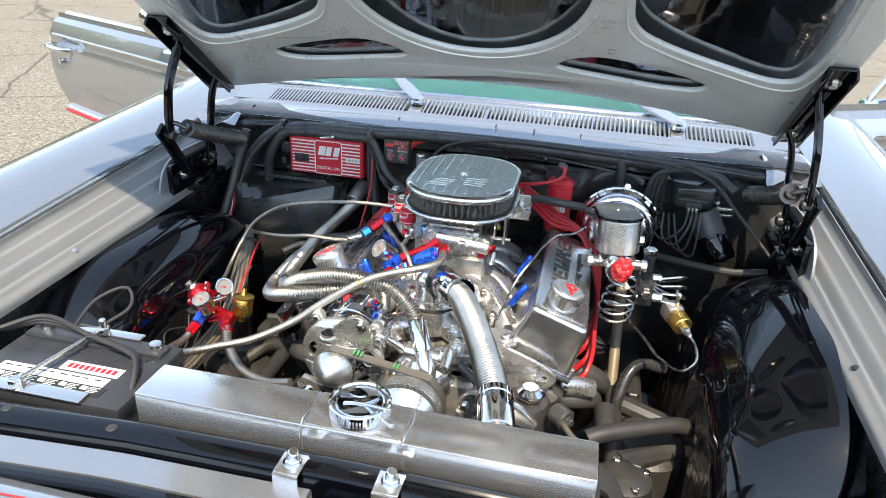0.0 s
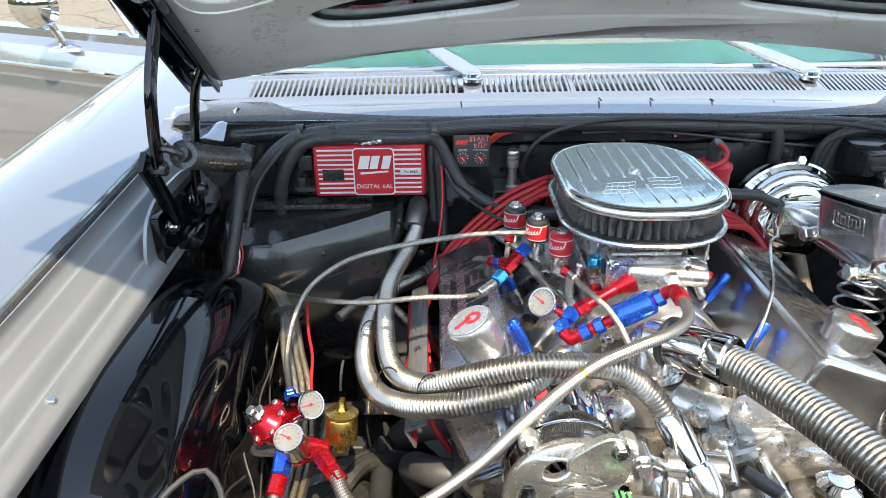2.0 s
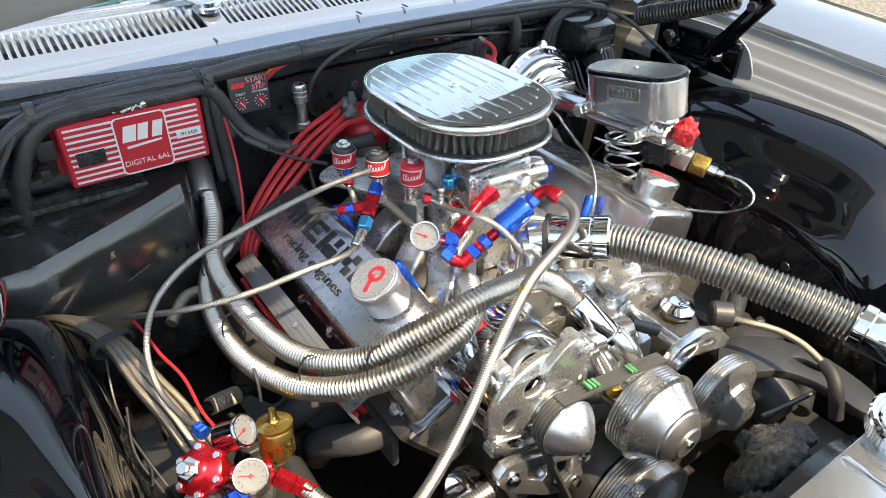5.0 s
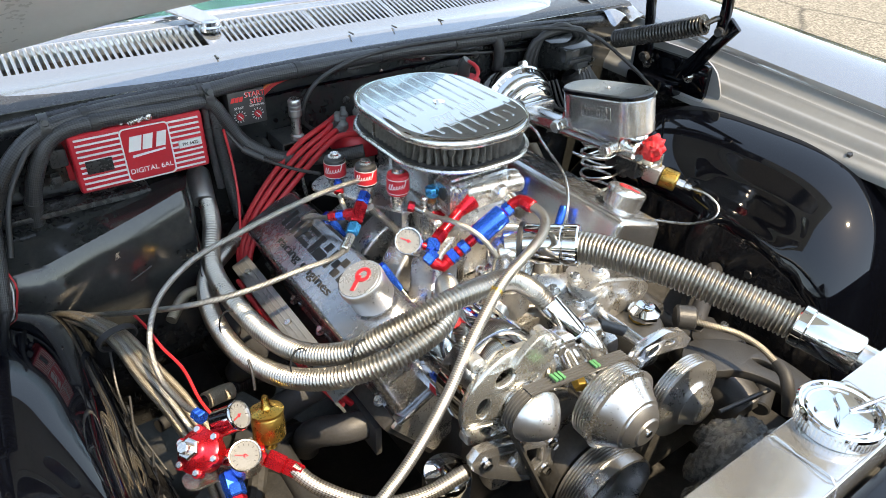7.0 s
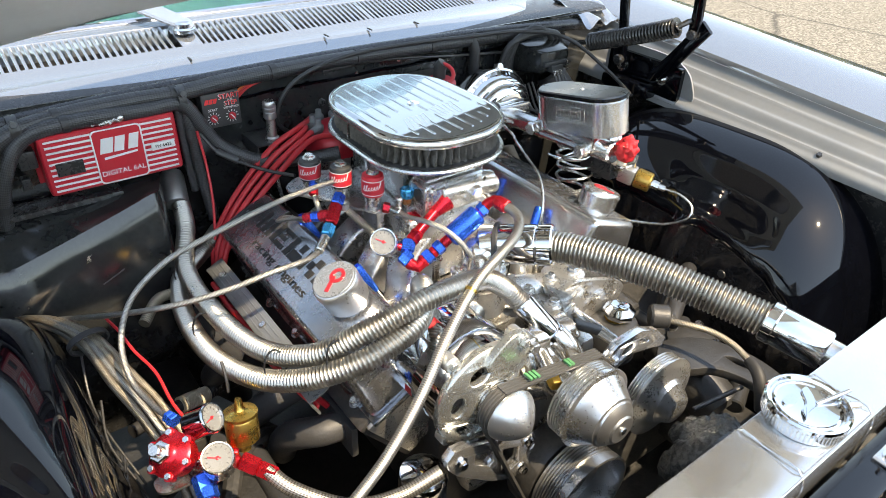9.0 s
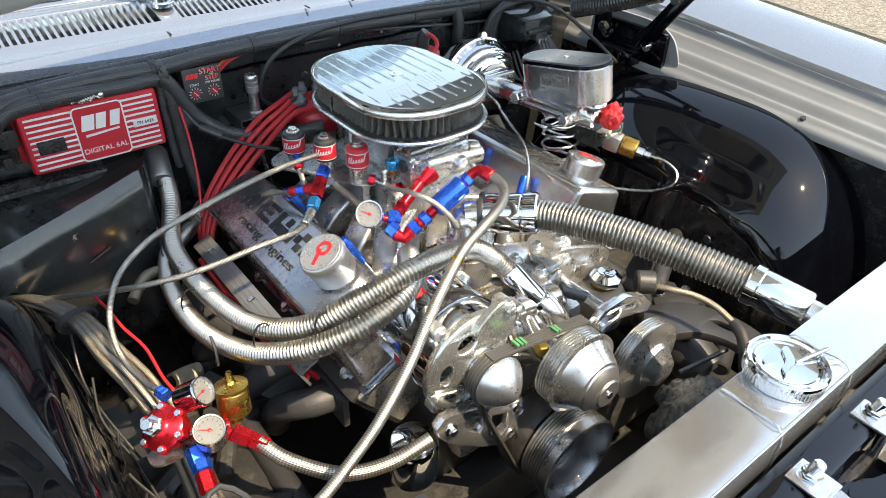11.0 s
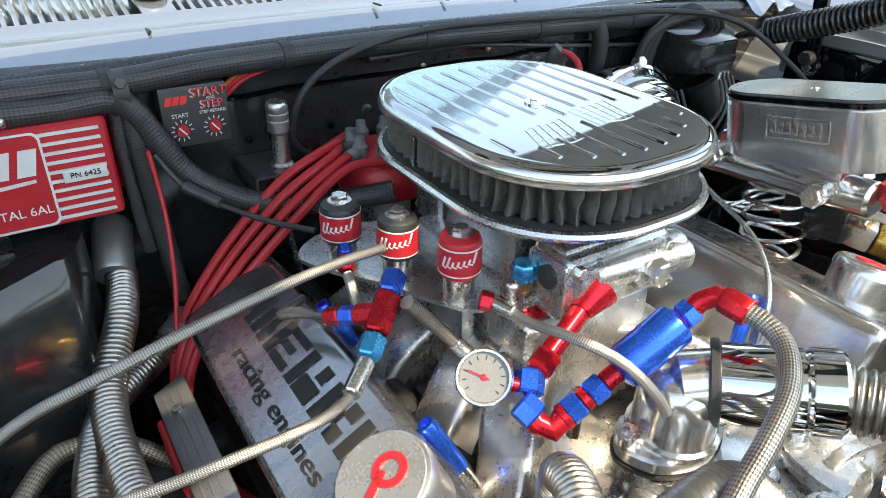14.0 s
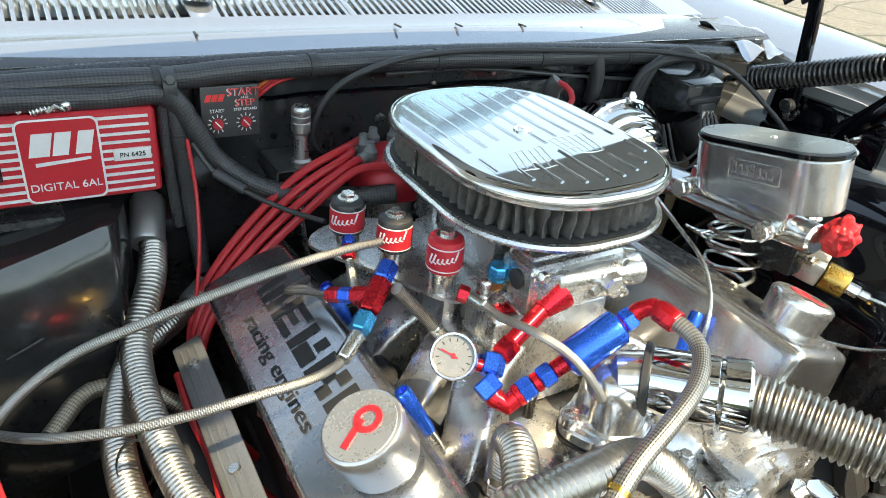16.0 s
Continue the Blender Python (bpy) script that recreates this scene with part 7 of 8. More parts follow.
# bundle of dull braided lines dropping past the left wheelhouse
for i in range(8):
    o, q = 0.0095 * (i % 4), -0.0105 * (i // 4)
    hose("brake_bundle_line", [(-0.635, -0.12 + 0.3 * q, 0.665 + q), (-0.60 + 0.5 * o, -0.175 - 0.3 * o, 0.690 + q), (-0.562 + 0.7 * o, -0.26, 0.690 + q), (-0.546 + o, -0.34, 0.668 + q), (-0.527 + 1.1 * o, -0.41, 0.640 + q), (-0.515 + 1.1 * o, -0.50, 0.60 + q), (-0.53 + o * 1.2, -0.66, 0.575 + q), (-0.56 + o * 1.6, -0.76, 0.575 + q), (-0.57 + o * 1.8, -0.82, 0.565 + q)], 0.0047, "dull braided line in a bundle strapped beside the wheelhouse", material=BRAID_TAN if i % 3 != 1 else BRAID, group="bundled lines")
for x, y, z in ((-0.552, -0.262, 0.684), (-0.54, -0.71, 0.570)):
    solo("bundle_strap", lathe([(0.024, -0.005), (0.027, -0.005), (0.027, 0.005), (0.024, 0.005), (0.024, -0.005)], axis_m((x, y, z), (x + 0.02, y - 0.1, z - 0.025)) @ Matrix.Diagonal((1.1, 0.75, 1, 1)), 24), RUBBER, "black strap round the bundled lines", "strap", "bundle straps")
hose("braided_hose", [(-0.43, -0.60, 0.655), (-0.41, -0.635, 0.64), (-0.36, -0.68, 0.62), (-0.30, -0.70, 0.615), (-0.24, -0.71, 0.63)], 0.0098, "short braided hose leaving the fuel regulator", [((-0.452, -0.575, 0.665), (-0.422, -0.61, 0.65), 0.0125, RED_ANO, RED_ANO)])
hose("return_hose", [(-0.47, -0.24, 0.665), (-0.43, -0.20, 0.675), (-0.38, -0.20, 0.66), (-0.34, -0.22, 0.63)], 0.009, "short braided hose turning towards the bell housing", material=BRAID_TAN)
solo("heat_sleeve", tube([(-0.442, -0.207, 0.442), (-0.415, -0.198, 0.435), (-0.39, -0.19, 0.426)], 0.0155, 16, wave=0.0006, pitch=0.004), CLOTH, "cream woven heat sleeve over a hose", "heat sleeve")
solo("rubber_pipe", tube([(-0.53, -0.24, 0.46), (-0.49, -0.222, 0.452), (-0.44, -0.206, 0.441)], 0.0115, 12), RUBBER, "black rubber pipe entering the heat sleeve", "pipe")
solo("conduit_pipe", tube([(-0.392, -0.19, 0.427), (-0.34, -0.178, 0.42), (-0.27, -0.165, 0.41)], 0.012, 12, wave=0.0008, pitch=0.005), GREYMETAL, "grey corrugated conduit beside the bell housing", "pipe")
solo("red_wire", tube([(-0.52, -0.24, 0.70), (-0.512, -0.29, 0.703), (-0.505, -0.33, 0.692), (-0.492, -0.38, 0.683), (-0.488, -0.43, 0.66), (-0.475, -0.47, 0.64)], 0.0024, 6), RED_WIRE, "thin red wire along the braided bundle", "wire", "red wires")

# fuel regulator cluster
fr = thing("fuel_regulator", (-0.5, -0.53, 0.62), "red anodised fuel regulator with two dials, brass sender and braided lines", "fuel regulator")
Rg = axis_m((-0.523, -0.545, 0.694), (-0.55, -0.56, 0.737)) @ Matrix.Scale(0.74, 4)
part("body", lathe([(0, -0.034), (0.027, -0.034), (0.031, -0.03), (0.031, -0.006), (0.037, -0.004), (0.037, 0.004), (0.031, 0.008), (0.024, 0.020), (0.016, 0.026), (0, 0.028)], Rg, 28), RED_ANO, fr)
for k in range(6):
    a = radians(60 * k)
    part("lug", lathe([(0, -0.006), (0.0085, -0.006), (0.0085, 0.006), (0, 0.006)], Rg @ Matrix.Translation((0.035 * math.cos(a), 0.035 * math.sin(a), 0)), 12), RED_ANO, fr)
    part("screw", hexnut(Rg @ V((0.035 * math.cos(a), 0.035 * math.sin(a), 0.006)), Rg @ V((0.035 * math.cos(a), 0.035 * math.sin(a), 0.011)), 0.0045), STEEL, fr)
part("adjuster", merge(rod(Rg @ V((0, 0, 0.026)), Rg @ V((0, 0, 0.05)), 0.0075), hexnut(Rg @ V((0, 0, 0.026)), Rg @ V((0, 0, 0.036)), 0.0135)), STEEL, fr)
part("bracket", slab(smooth_ring([(-0.03, -0.02), (0.03, -0.02), (0.035, 0.025), (-0.03, 0.025)]), 0, 0.003, Matrix.Translation((-0.52, -0.55, 0.652)) @ Matrix.Rotation(radians(-15), 4, "X")), POLISHED, fr)
gauge(fr, (-0.466, -0.536, 0.715), (0.62, -0.55, 0.55), 0.0195, 0.034)
gauge(fr, (-0.484, -0.600, 0.716), (-0.12, -0.42, 0.9), 0.0195, 0.034, case=STEEL)
part("dial_stem", merge(rod((-0.485, -0.50, 0.67), (-0.51, -0.525, 0.665), 0.008), rod((-0.48, -0.575, 0.665), (-0.505, -0.54, 0.66), 0.008)), STEEL, fr)
part("sender", lathe([(0, 0), (0.008, 0), (0.008, 0.012), (0.019, 0.015), (0.0215, 0.018), (0.0215, 0.05), (0.02, 0.053), (0.0225, 0.054), (0.0225, 0.058), (0.008, 0.062), (0.006, 0.066), (0.004, 0.078), (0, 0.078)], axis_m((-0.433, -0.535, 0.635), (-0.428, -0.522, 0.70)), 28), BRASS, fr, "brass pressure sender")
part("sender_wire", tube([(-0.432, -0.50, 0.71), (-0.43, -0.495, 0.735), (-0.428, -0.48, 0.745)], 0.002, 6), RUBBER, fr)
part("manifold", merge(rod((-0.50, -0.53, 0.65), (-0.445, -0.545, 0.645), 0.011), rod((-0.49, -0.57, 0.65), (-0.45, -0.57, 0.665), 0.008)), RED_ANO, fr)
part("nut", merge(hexnut((-0.50, -0.57, 0.668), (-0.502, -0.59, 0.656), 0.0125)), BLUE_ANO, fr)

# ---- brake booster, master cylinder and lines ----
bo = thing("brake_booster", (0.36, -0.05, 0.83), "round chrome brake booster on the firewall", "brake booster")
Mo = axis_m((0.357, -0.035, 0.785), (0.357, -1, 0.785))
part("rear_shell", lathe([(0.0, 0.0), (0.07, 0.0), (0.09, 0.008), (0.097, 0.022), (0.097, 0.04), (0.099, 0.041), (0.103, 0.045), (0.103, 0.052), (0.099, 0.055)], Mo, 48), CHROME, bo)
part("front_shell", lathe([(0.099, 0.053), (0.092, 0.060), (0.090, 0.075), (0.085, 0.081), (0.078, 0.083), (0.076, 0.09), (0.07, 0.097), (0.055, 0.101), (0.035, 0.104), (0, 0.104)], Mo, 48), CHROME, bo)
part("check_valve", merge(rod((0.31, -0.12, 0.82), (0.305, -0.155, 0.83), 0.013), rod((0.305, -0.15, 0.832), (0.27, -0.16, 0.85), 0.008)), GREYMETAL, bo)
each("stud", [hexnut((0.318, -0.137, 0.79), (0.318, -0.152, 0.79), 0.010), hexnut((0.40, -0.137, 0.79), (0.40, -0.152, 0.79), 0.010), hexnut((0.367, -0.075, 0.885), (0.367, -0.09, 0.892), 0.009)], STEEL, bo)
solo("vacuum_hose", tube([(0.27, -0.16, 0.852), (0.22, -0.17, 0.86), (0.16, -0.16, 0.86), (0.10, -0.15, 0.845), (0.06, -0.16, 0.82)], 0.0095, 12), GREYMETAL, "grey rubber vacuum hose from booster to manifold", "vacuum hose")
TURNEDGREY = mat("grey satin plate", (0.2, 0.205, 0.22), 0.3, 0.7, 0.08, 30, 0.06, 0.05, 300)
mc = thing("master_cylinder", (0.345, -0.33, 0.82), "polished brake master cylinder with an oval reservoir and black rimmed cap", "master cylinder")
part("bore", merge(rod((0.354, -0.135, 0.80), (0.345, -0.445, 0.832), 0.02), box(0.31, 0.40, -0.16, -0.145, 0.775, 0.83, 0.006), box(0.31, 0.36, -0.42, -0.27, 0.836, 0.862, 0.006)), POLISHED, mc)
R0 = Matrix.Translation((0.336, -0.352, 0.928)) @ Matrix.Rotation(radians(-10.5), 4, "X") @ Matrix.Rotation(radians(-3), 4, "Y") @ Matrix.Rotation(radians(4), 4, "Z") @ Matrix.Translation((0, 0, -0.9165))
part("reservoir", slab(oblong(0.042, 0.093, 0.041), 0.842, 0.908, R0, 0.003), BRIGHT, mc, "polished oval reservoir")
cp = part("cap", slab(oblong(0.0445, 0.0955, 0.0435), 0.908, 0.9135, R0, 0.002), BLACK_GLOSS, mc, "black oval cap rim")
part("cap_plate", slab(oblong(0.0415, 0.0925, 0.0405), 0.9135, 0.9165, R0, 0.0015), TURNEDGREY, cp, "grey polished cap plate")
part("cap_screw", lathe([(0, 0), (0.005, 0), (0.004, 0.002), (0, 0.002)], R0 @ Matrix.Translation((0, 0, 0.9165)), 10), STEEL, mc)
part("badge_rim", outline_plate([[(x, y) for x, y in oblong(0.034, 0.012, 0.002, 2)], [(x, y) for x, y in oblong(0.0325, 0.0105, 0.002, 2)]], 0.0006, 0.0002), POLISHED, mc)
for i in range(7):
    part("badge_bar", box(-0.028 + 0.008 * i, -0.0225 + 0.008 * i, -0.006, 0.006 if i % 3 else 0.009, -0.0005, 0.0008, 0.0002), POLISHED, mc)
for ob in mc.children:
    if ob.name.startswith("badge"):
        ob.matrix_basis = Matrix.Translation(-mc.location) @ R0 @ Matrix.Translation((-0.0422, -0.005, 0.882)) @ Matrix(((0, 0, -1, 0), (-1, 0, 0, 0), (0, 1, 0, 0), (0, 0, 0, 1)))
for y in (-0.40, -0.27):
    part("outlet_plug", merge(rod((0.345, y, 0.832), (0.30, y - 0.004, 0.832), 0.012), hexnut((0.30, y - 0.004, 0.832), (0.288, y - 0.005, 0.832), 0.0125)), STEEL, mc)
    part("outlet_plug", merge(rod((0.345, y, 0.832), (0.395, y, 0.832), 0.010), hexnut((0.395, y, 0.832), (0.408, y, 0.832), 0.0115)), STEEL, mc)
# knobbly red end cap
bm = bmesh.new()
bmesh.ops.create_icosphere(bm, subdivisions=4, radius=0.021, matrix=Matrix.Diagonal((0.95, 0.85, 1.15, 1)))
for v in bm.verts:
    v.co += v.co.normalized() * (0.0065 * noise.noise(v.co * 95) + 0.003 * noise.noise(v.co * 260))
bm.transform(Matrix.Translation((0.356, -0.462, 0.846)))
part("end_cap", bm, RED_WIRE, mc, "knobbly red moulded cap")
part("level_plug", merge(rod((0.35, -0.40, 0.815), (0.365, -0.44, 0.808), 0.008), rod((0.365, -0.44, 0.808), (0.372, -0.455, 0.805), 0.005)), CLOTH, mc)
pv = thing("proportioning_valve", (0.40, -0.34, 0.77), "black brake proportioning valve block with steel unions", "brake valve")
part("block", merge(box(0.40, 0.43, -0.40, -0.32, 0.74, 0.79, 0.005), rod((0.39, -0.36, 0.79), (0.39, -0.36, 0.82), 0.009), rod((0.415, -0.36, 0.73), (0.415, -0.36, 0.84), 0.012)), PLASTIC, pv)
each("union", [hexnut((0.415, -0.40, 0.775), (0.415, -0.42, 0.775), 0.010), hexnut((0.43, -0.34, 0.78), (0.45, -0.34, 0.78), 0.009), hexnut((0.43, -0.38, 0.755), (0.452, -0.38, 0.755), 0.010), hexnut((0.415, -0.36, 0.84), (0.415, -0.36, 0.855), 0.014)], STEEL, pv)


def coil_line(cx, cy_, z0, z1, r, turns, lead_in, lead_out, label):
    pts = []
    n = int(turns * 14)
    for i in range(n + 1):
        a = 2 * math.pi * turns * i / n
        w = 1 + 0.14 * math.sin(i * 0.37)
        pts.append((cx + r * w * math.cos(a) + 0.01 * i / n, cy_ + r * w * math.sin(a), z0 + (z1 - z0) * i / n + 0.002 * math.sin(i)))
    solo("brake_line", tube(lead_in + pts + lead_out, 0.003, 8, 0.006), TUBING, label, "brake line", "coiled brake lines")


coil_line(0.368, -0.327, 0.655, 0.80, 0.036, 6.5, [(0.456, -0.43, 0.645), (0.43, -0.38, 0.655)], [(0.39, -0.33, 0.81), (0.38, -0.34, 0.825)], "loosely coiled bare steel brake line under the master cylinder")
solo("brake_line", tube([(0.508, -0.462, 0.719), (0.515, -0.495, 0.718), (0.515, -0.525, 0.705), (0.50, -0.53, 0.685), (0.486, -0.495, 0.660), (0.471, -0.455, 0.648), (0.456, -0.43, 0.645)], 0.0026, 8, 0.006), TUBING, "bare steel brake line curling from the brass switch", "brake line", "coiled brake lines")
for k in range(4):
    solo("brake_line", tube([(0.45, -0.34 - 0.015 * k, 0.78 - 0.01 * k), (0.49, -0.33 - 0.02 * k, 0.785 - 0.012 * k), (0.505, -0.30 - 0.01 * k, 0.77 - 0.02 * k), (0.47, -0.25, 0.73 - 0.012 * k), (0.42, -0.24 + 0.01 * k, 0.72)], 0.0026, 8, 0.008), TUBING, "bare steel brake line bent in a tight loop", "brake line", "coiled brake lines")
sw = thing("pressure_switch", (0.49, -0.42, 0.70), "brass and zinc hydraulic pressure switch on the brake line", "pressure switch")
part("zinc_body", merge(box(-0.017, 0.017, -0.017, 0.017, 0, 0.035, 0.005, axis_m((0.468, -0.372, 0.735), (0.505, -0.455, 0.72))), rod((0.46, -0.355, 0.738), (0.47, -0.375, 0.735), 0.008)), CAST, sw)
part("brass_body", lathe([(0, 0), (0.0195, 0), (0.0205, 0.002), (0.0205, 0.03), (0.019, 0.032), (0, 0.032)], axis_m((0.483, -0.405, 0.729), (0.505, -0.455, 0.72)), 28), BRASS, sw, "brass cylinder")
part("union", merge(hexnut((0.496, -0.434, 0.7235), (0.503, -0.45, 0.7205), 0.009), hexnut((0.503, -0.45, 0.7205), (0.508, -0.462, 0.719), 0.006)), STEEL, sw)
part("bracket", merge(box(0.478, 0.484, -0.40, -0.37, 0.74, 0.775, 0.001), rod((0.478, -0.385, 0.768), (0.488, -0.385, 0.768), 0.006)), POLISHED, sw)
solo("pressure_switch", lathe([(0, 0), (0.018, 0), (0.018, 0.03), (0.012, 0.034), (0, 0.04)], axis_m((0.555, -0.36, 0.66), (0.575, -0.40, 0.645)), 24), COPPER, "second dull brass switch on the inner fender", "pressure switch")
solo("small_line", tube([(0.28, -0.20, 0.82), (0.254, -0.265, 0.826), (0.221, -0.311, 0.836), (0.198, -0.364, 0.833), (0.179, -0.42, 0.822), (0.155, -0.46, 0.795), (0.137, -0.475, 0.75), (0.12, -0.48, 0.70)], 0.0025, 8), TUBING, "thin grey line from the booster to the engine front", "cable")

# ---- firewall equipment ----
ig = thing("ignition_box", (-0.42, -0.02, 0.865), "red finned ignition control box with white stripes on the firewall", "ignition box")
XA, XB, ZA, ZB, YF = -0.524, -0.316, 0.817, 0.917, -0.052
part("casing", box(XA, XB, YF, -0.004, ZA, ZB, 0.007, seg=3), RED_BOX, ig)
for x0, x1 in ((XA - 0.008, XA + 0.004), (XB - 0.004, XB + 0.008)):
    part("side_flange", box(x0, x1, -0.012, -0.004, ZA + 0.01, ZB - 0.01, 0.002), RED_BOX, ig)
for i in range(10):
    z = ZA + 0.0085 + i * 0.0092
    part("fin_stripe", box(XA + 0.008, XB - 0.008, YF - 0.0016, YF + 0.001, z - 0.0016, z + 0.0016, 0.0005), WHITE, ig)
part("badge", slab(oblong(0.0385, 0.046, 0.008), 0, 0.0035, Matrix.Translation((-0.412, YF + 0.001, 0.867)) @ Matrix.Rotation(radians(90), 4, "X"), 0.0008), RED_BOX, ig)
part("badge_rim", outline_plate([oblong(0.0385, 0.046, 0.008), oblong(0.0365, 0.044, 0.007)], 0.0004, 0.0001), WHITE, ig).matrix_basis = Matrix.Translation(-ig.location) @ Matrix.Translation((-0.412, YF - 0.0028, 0.867)) @ Matrix.Rotation(radians(90), 4, "X")
for i, w in enumerate((0.019, 0.015, 0.015)):
    x = -0.442 + 0.0215 * i
    z0 = 0.873
    pts_ = [(0, 0), (w, 0), (w + 0.006, 0.025), (0.006, 0.025)]
    part("logo_bar", slab([(x + a, b) for a, b in pts_], 0, 0.0012, Matrix.Translation((0, YF - 0.0022, z0)) @ Matrix.Rotation(radians(90), 4, "X")), WHITE, ig)
part("logo_bar", slab([(-0.437, 0), (-0.385, 0.004), (-0.385, 0.007), (-0.437, 0.004)], 0, 0.0012, Matrix.Translation((0, YF - 0.0022, 0.862)) @ Matrix.Rotation(radians(90), 4, "X")), WHITE, ig)
letters("DIGITAL 6AL", 0.0121, Matrix.Translation((-0.412, YF - 0.0026, 0.838)) @ Matrix.Rotation(radians(90), 4, "X"), WHITE, ig)
part("number_plate", box(-0.363, -0.325, YF - 0.0035, YF, 0.86, 0.873, 0.0008), WHITE, ig)
letters("PN 6425", 0.0075, Matrix.Translation((-0.344, YF - 0.0039, 0.8665)) @ Matrix.Rotation(radians(90), 4, "X"), BLACK_INK, ig)
part("connector_window", box(-0.508, -0.468, YF - 0.0035, YF, 0.85, 0.872, 0.001), PLASTIC, ig)
part("loom_plug", merge(box(XA - 0.03, XA - 0.004, -0.04, -0.012, 0.865, 0.895, 0.004), box(XA - 0.034, XA - 0.02, -0.036, -0.016, 0.83, 0.85, 0.003)), PLASTIC, ig)
bm = bmesh.new()
bmesh.ops.create_icosphere(bm, subdivisions=2, radius=0.0065, matrix=Matrix.Translation((-0.40, -0.05, 0.9245)))
solo("charm", merge(bm, tube([(-0.432, -0.05, 0.919), (-0.42, -0.051, 0.922), (-0.408, -0.05, 0.923)], 0.0042, 8, wave=0.0012, pitch=0.0035), tube([(-0.418, -0.056, 0.92), (-0.41, -0.054, 0.926), (-0.402, -0.054, 0.92)], 0.002, 6), tube([(-0.444, -0.052, 0.92), (-0.436, -0.05, 0.925), (-0.43, -0.05, 0.92)], 0.0024, 6)), STEEL, "tiny silver figurine charm lying on the ignition box", "charm")
BRIGHT_RED = mat("bright red print", (0.85, 0.05, 0.05), 0.4, 0.0, 0.05, 60)
sr = thing("timing_controller", (-0.225, -0.02, 0.89), "small grey ignition timing controller with two red and white dials", "ignition controller")
part("casing", box(-0.264, -0.196, -0.033, -0.002, 0.866, 0.929, 0.003), GREYMETAL, sr)
Rx = Matrix.Rotation(radians(90), 4, "X")
letters("START", 0.0125, Matrix.Translation((-0.2155, -0.0335, 0.9206)) @ Rx @ Matrix.Diagonal((1.03, 1.06, 0.6, 1)), WHITE, sr)
letters("START", 0.0122, Matrix.Translation((-0.215, -0.0343, 0.921)) @ Rx, BRIGHT_RED, sr)
letters("AND", 0.004, Matrix.Translation((-0.2135, -0.0336, 0.9142)) @ Rx, WHITE, sr)
letters("STEP", 0.0112, Matrix.Translation((-0.2135, -0.0335, 0.9076)) @ Rx @ Matrix.Diagonal((1.03, 1.06, 0.6, 1)), WHITE, sr)
letters("STEP", 0.0109, Matrix.Translation((-0.213, -0.0343, 0.908)) @ Rx, BRIGHT_RED, sr)
each("logo_bar", [slab([(x0, 0), (x0 + 0.0062, 0), (x0 + 0.0092, 0.0085), (x0 + 0.003, 0.0085)], 0, 0.0006, Matrix.Translation((-0.26, -0.0334, 0.911)) @ Rx) for x0 in (0.0, 0.0075, 0.015)], BRIGHT_RED, sr)
letters("START", 0.0058, Matrix.Translation((-0.246, -0.0335, 0.8995)) @ Rx, WHITE, sr)
letters("STEP RETARD", 0.0045, Matrix.Translation((-0.213, -0.0335, 0.9)) @ Rx, WHITE, sr)
for x in (-0.246, -0.213):
    d = part("dial", lathe([(0, 0), (0.0065, 0), (0.006, 0.004), (0, 0.004)], Matrix.Translation((x, -0.033, 0.884)) @ Rx, 20), RED_BOX, sr)
    tk = [box(0.008, 0.0115, -0.0006, 0.0006, 0, 0.0006, 0, Matrix.Translation((x, -0.0335, 0.884)) @ Rx @ Matrix.Rotation(radians(30 * k), 4, "Z")) for k in range(11)]
    part("dial_marks", merge(*tk), WHITE, d)
    part("dial_arrow", box(-0.0008, 0.0008, -0.005, 0.006, 0.004, 0.0046, 0, Matrix.Translation((x, -0.0335, 0.884)) @ Rx @ Matrix.Rotation(radians(40), 4, "Z")), WHITE, d)

co_ = thing("ignition_coil", (0.2, -0.07, 0.77), "red ignition coil canister with a grey boot on the firewall", "ignition coil")
part("canister", lathe([(0, 0), (0.028, 0), (0.031, 0.004), (0.031, 0.118), (0.033, 0.12), (0.033, 0.129), (0.028, 0.131), (0.024, 0.136), (0, 0.137)], Matrix.Translation((0.208, -0.085, 0.757)), 32), RED_BOX, co_)
part("mount", box(0.165, 0.245, -0.06, -0.003, 0.868, 0.885, 0.002), GREYMETAL, co_)
part("boot", tube([(0.205, -0.085, 0.893), (0.205, -0.088, 0.918), (0.210, -0.093, 0.926)], 0.013, 12), GREYMETAL, co_)
for h, w, k in ((0.058, 0.014, 5), (0.046, 0.005, 7), (0.038, 0.005, 6)):
    for q in range(k):
        ang = radians(-125 + 70 * (q + 0.5) / k)
        part("text_bar", box(-0.0004, 0.0004, -0.9 * 0.0165 / k, 0.9 * 0.0165 / k, 0, w, 0, Matrix.Translation((0.208 + 0.0312 * math.cos(ang), -0.085 + 0.0312 * math.sin(ang), 0.757 + h)) @ Matrix.Rotation(ang, 4, "Z")), WHITE, co_)
solo("coil_lead", tube([(0.208, -0.095, 0.925), (0.215, -0.112, 0.92), (0.205, -0.13, 0.905), (0.15, -0.14, 0.89), (0.08, -0.13, 0.88), (0.02, -0.12, 0.875)], 0.0042, 10), RED_WIRE, "red high tension lead from the coil to the distributor", "ignition lead", "ignition leads")

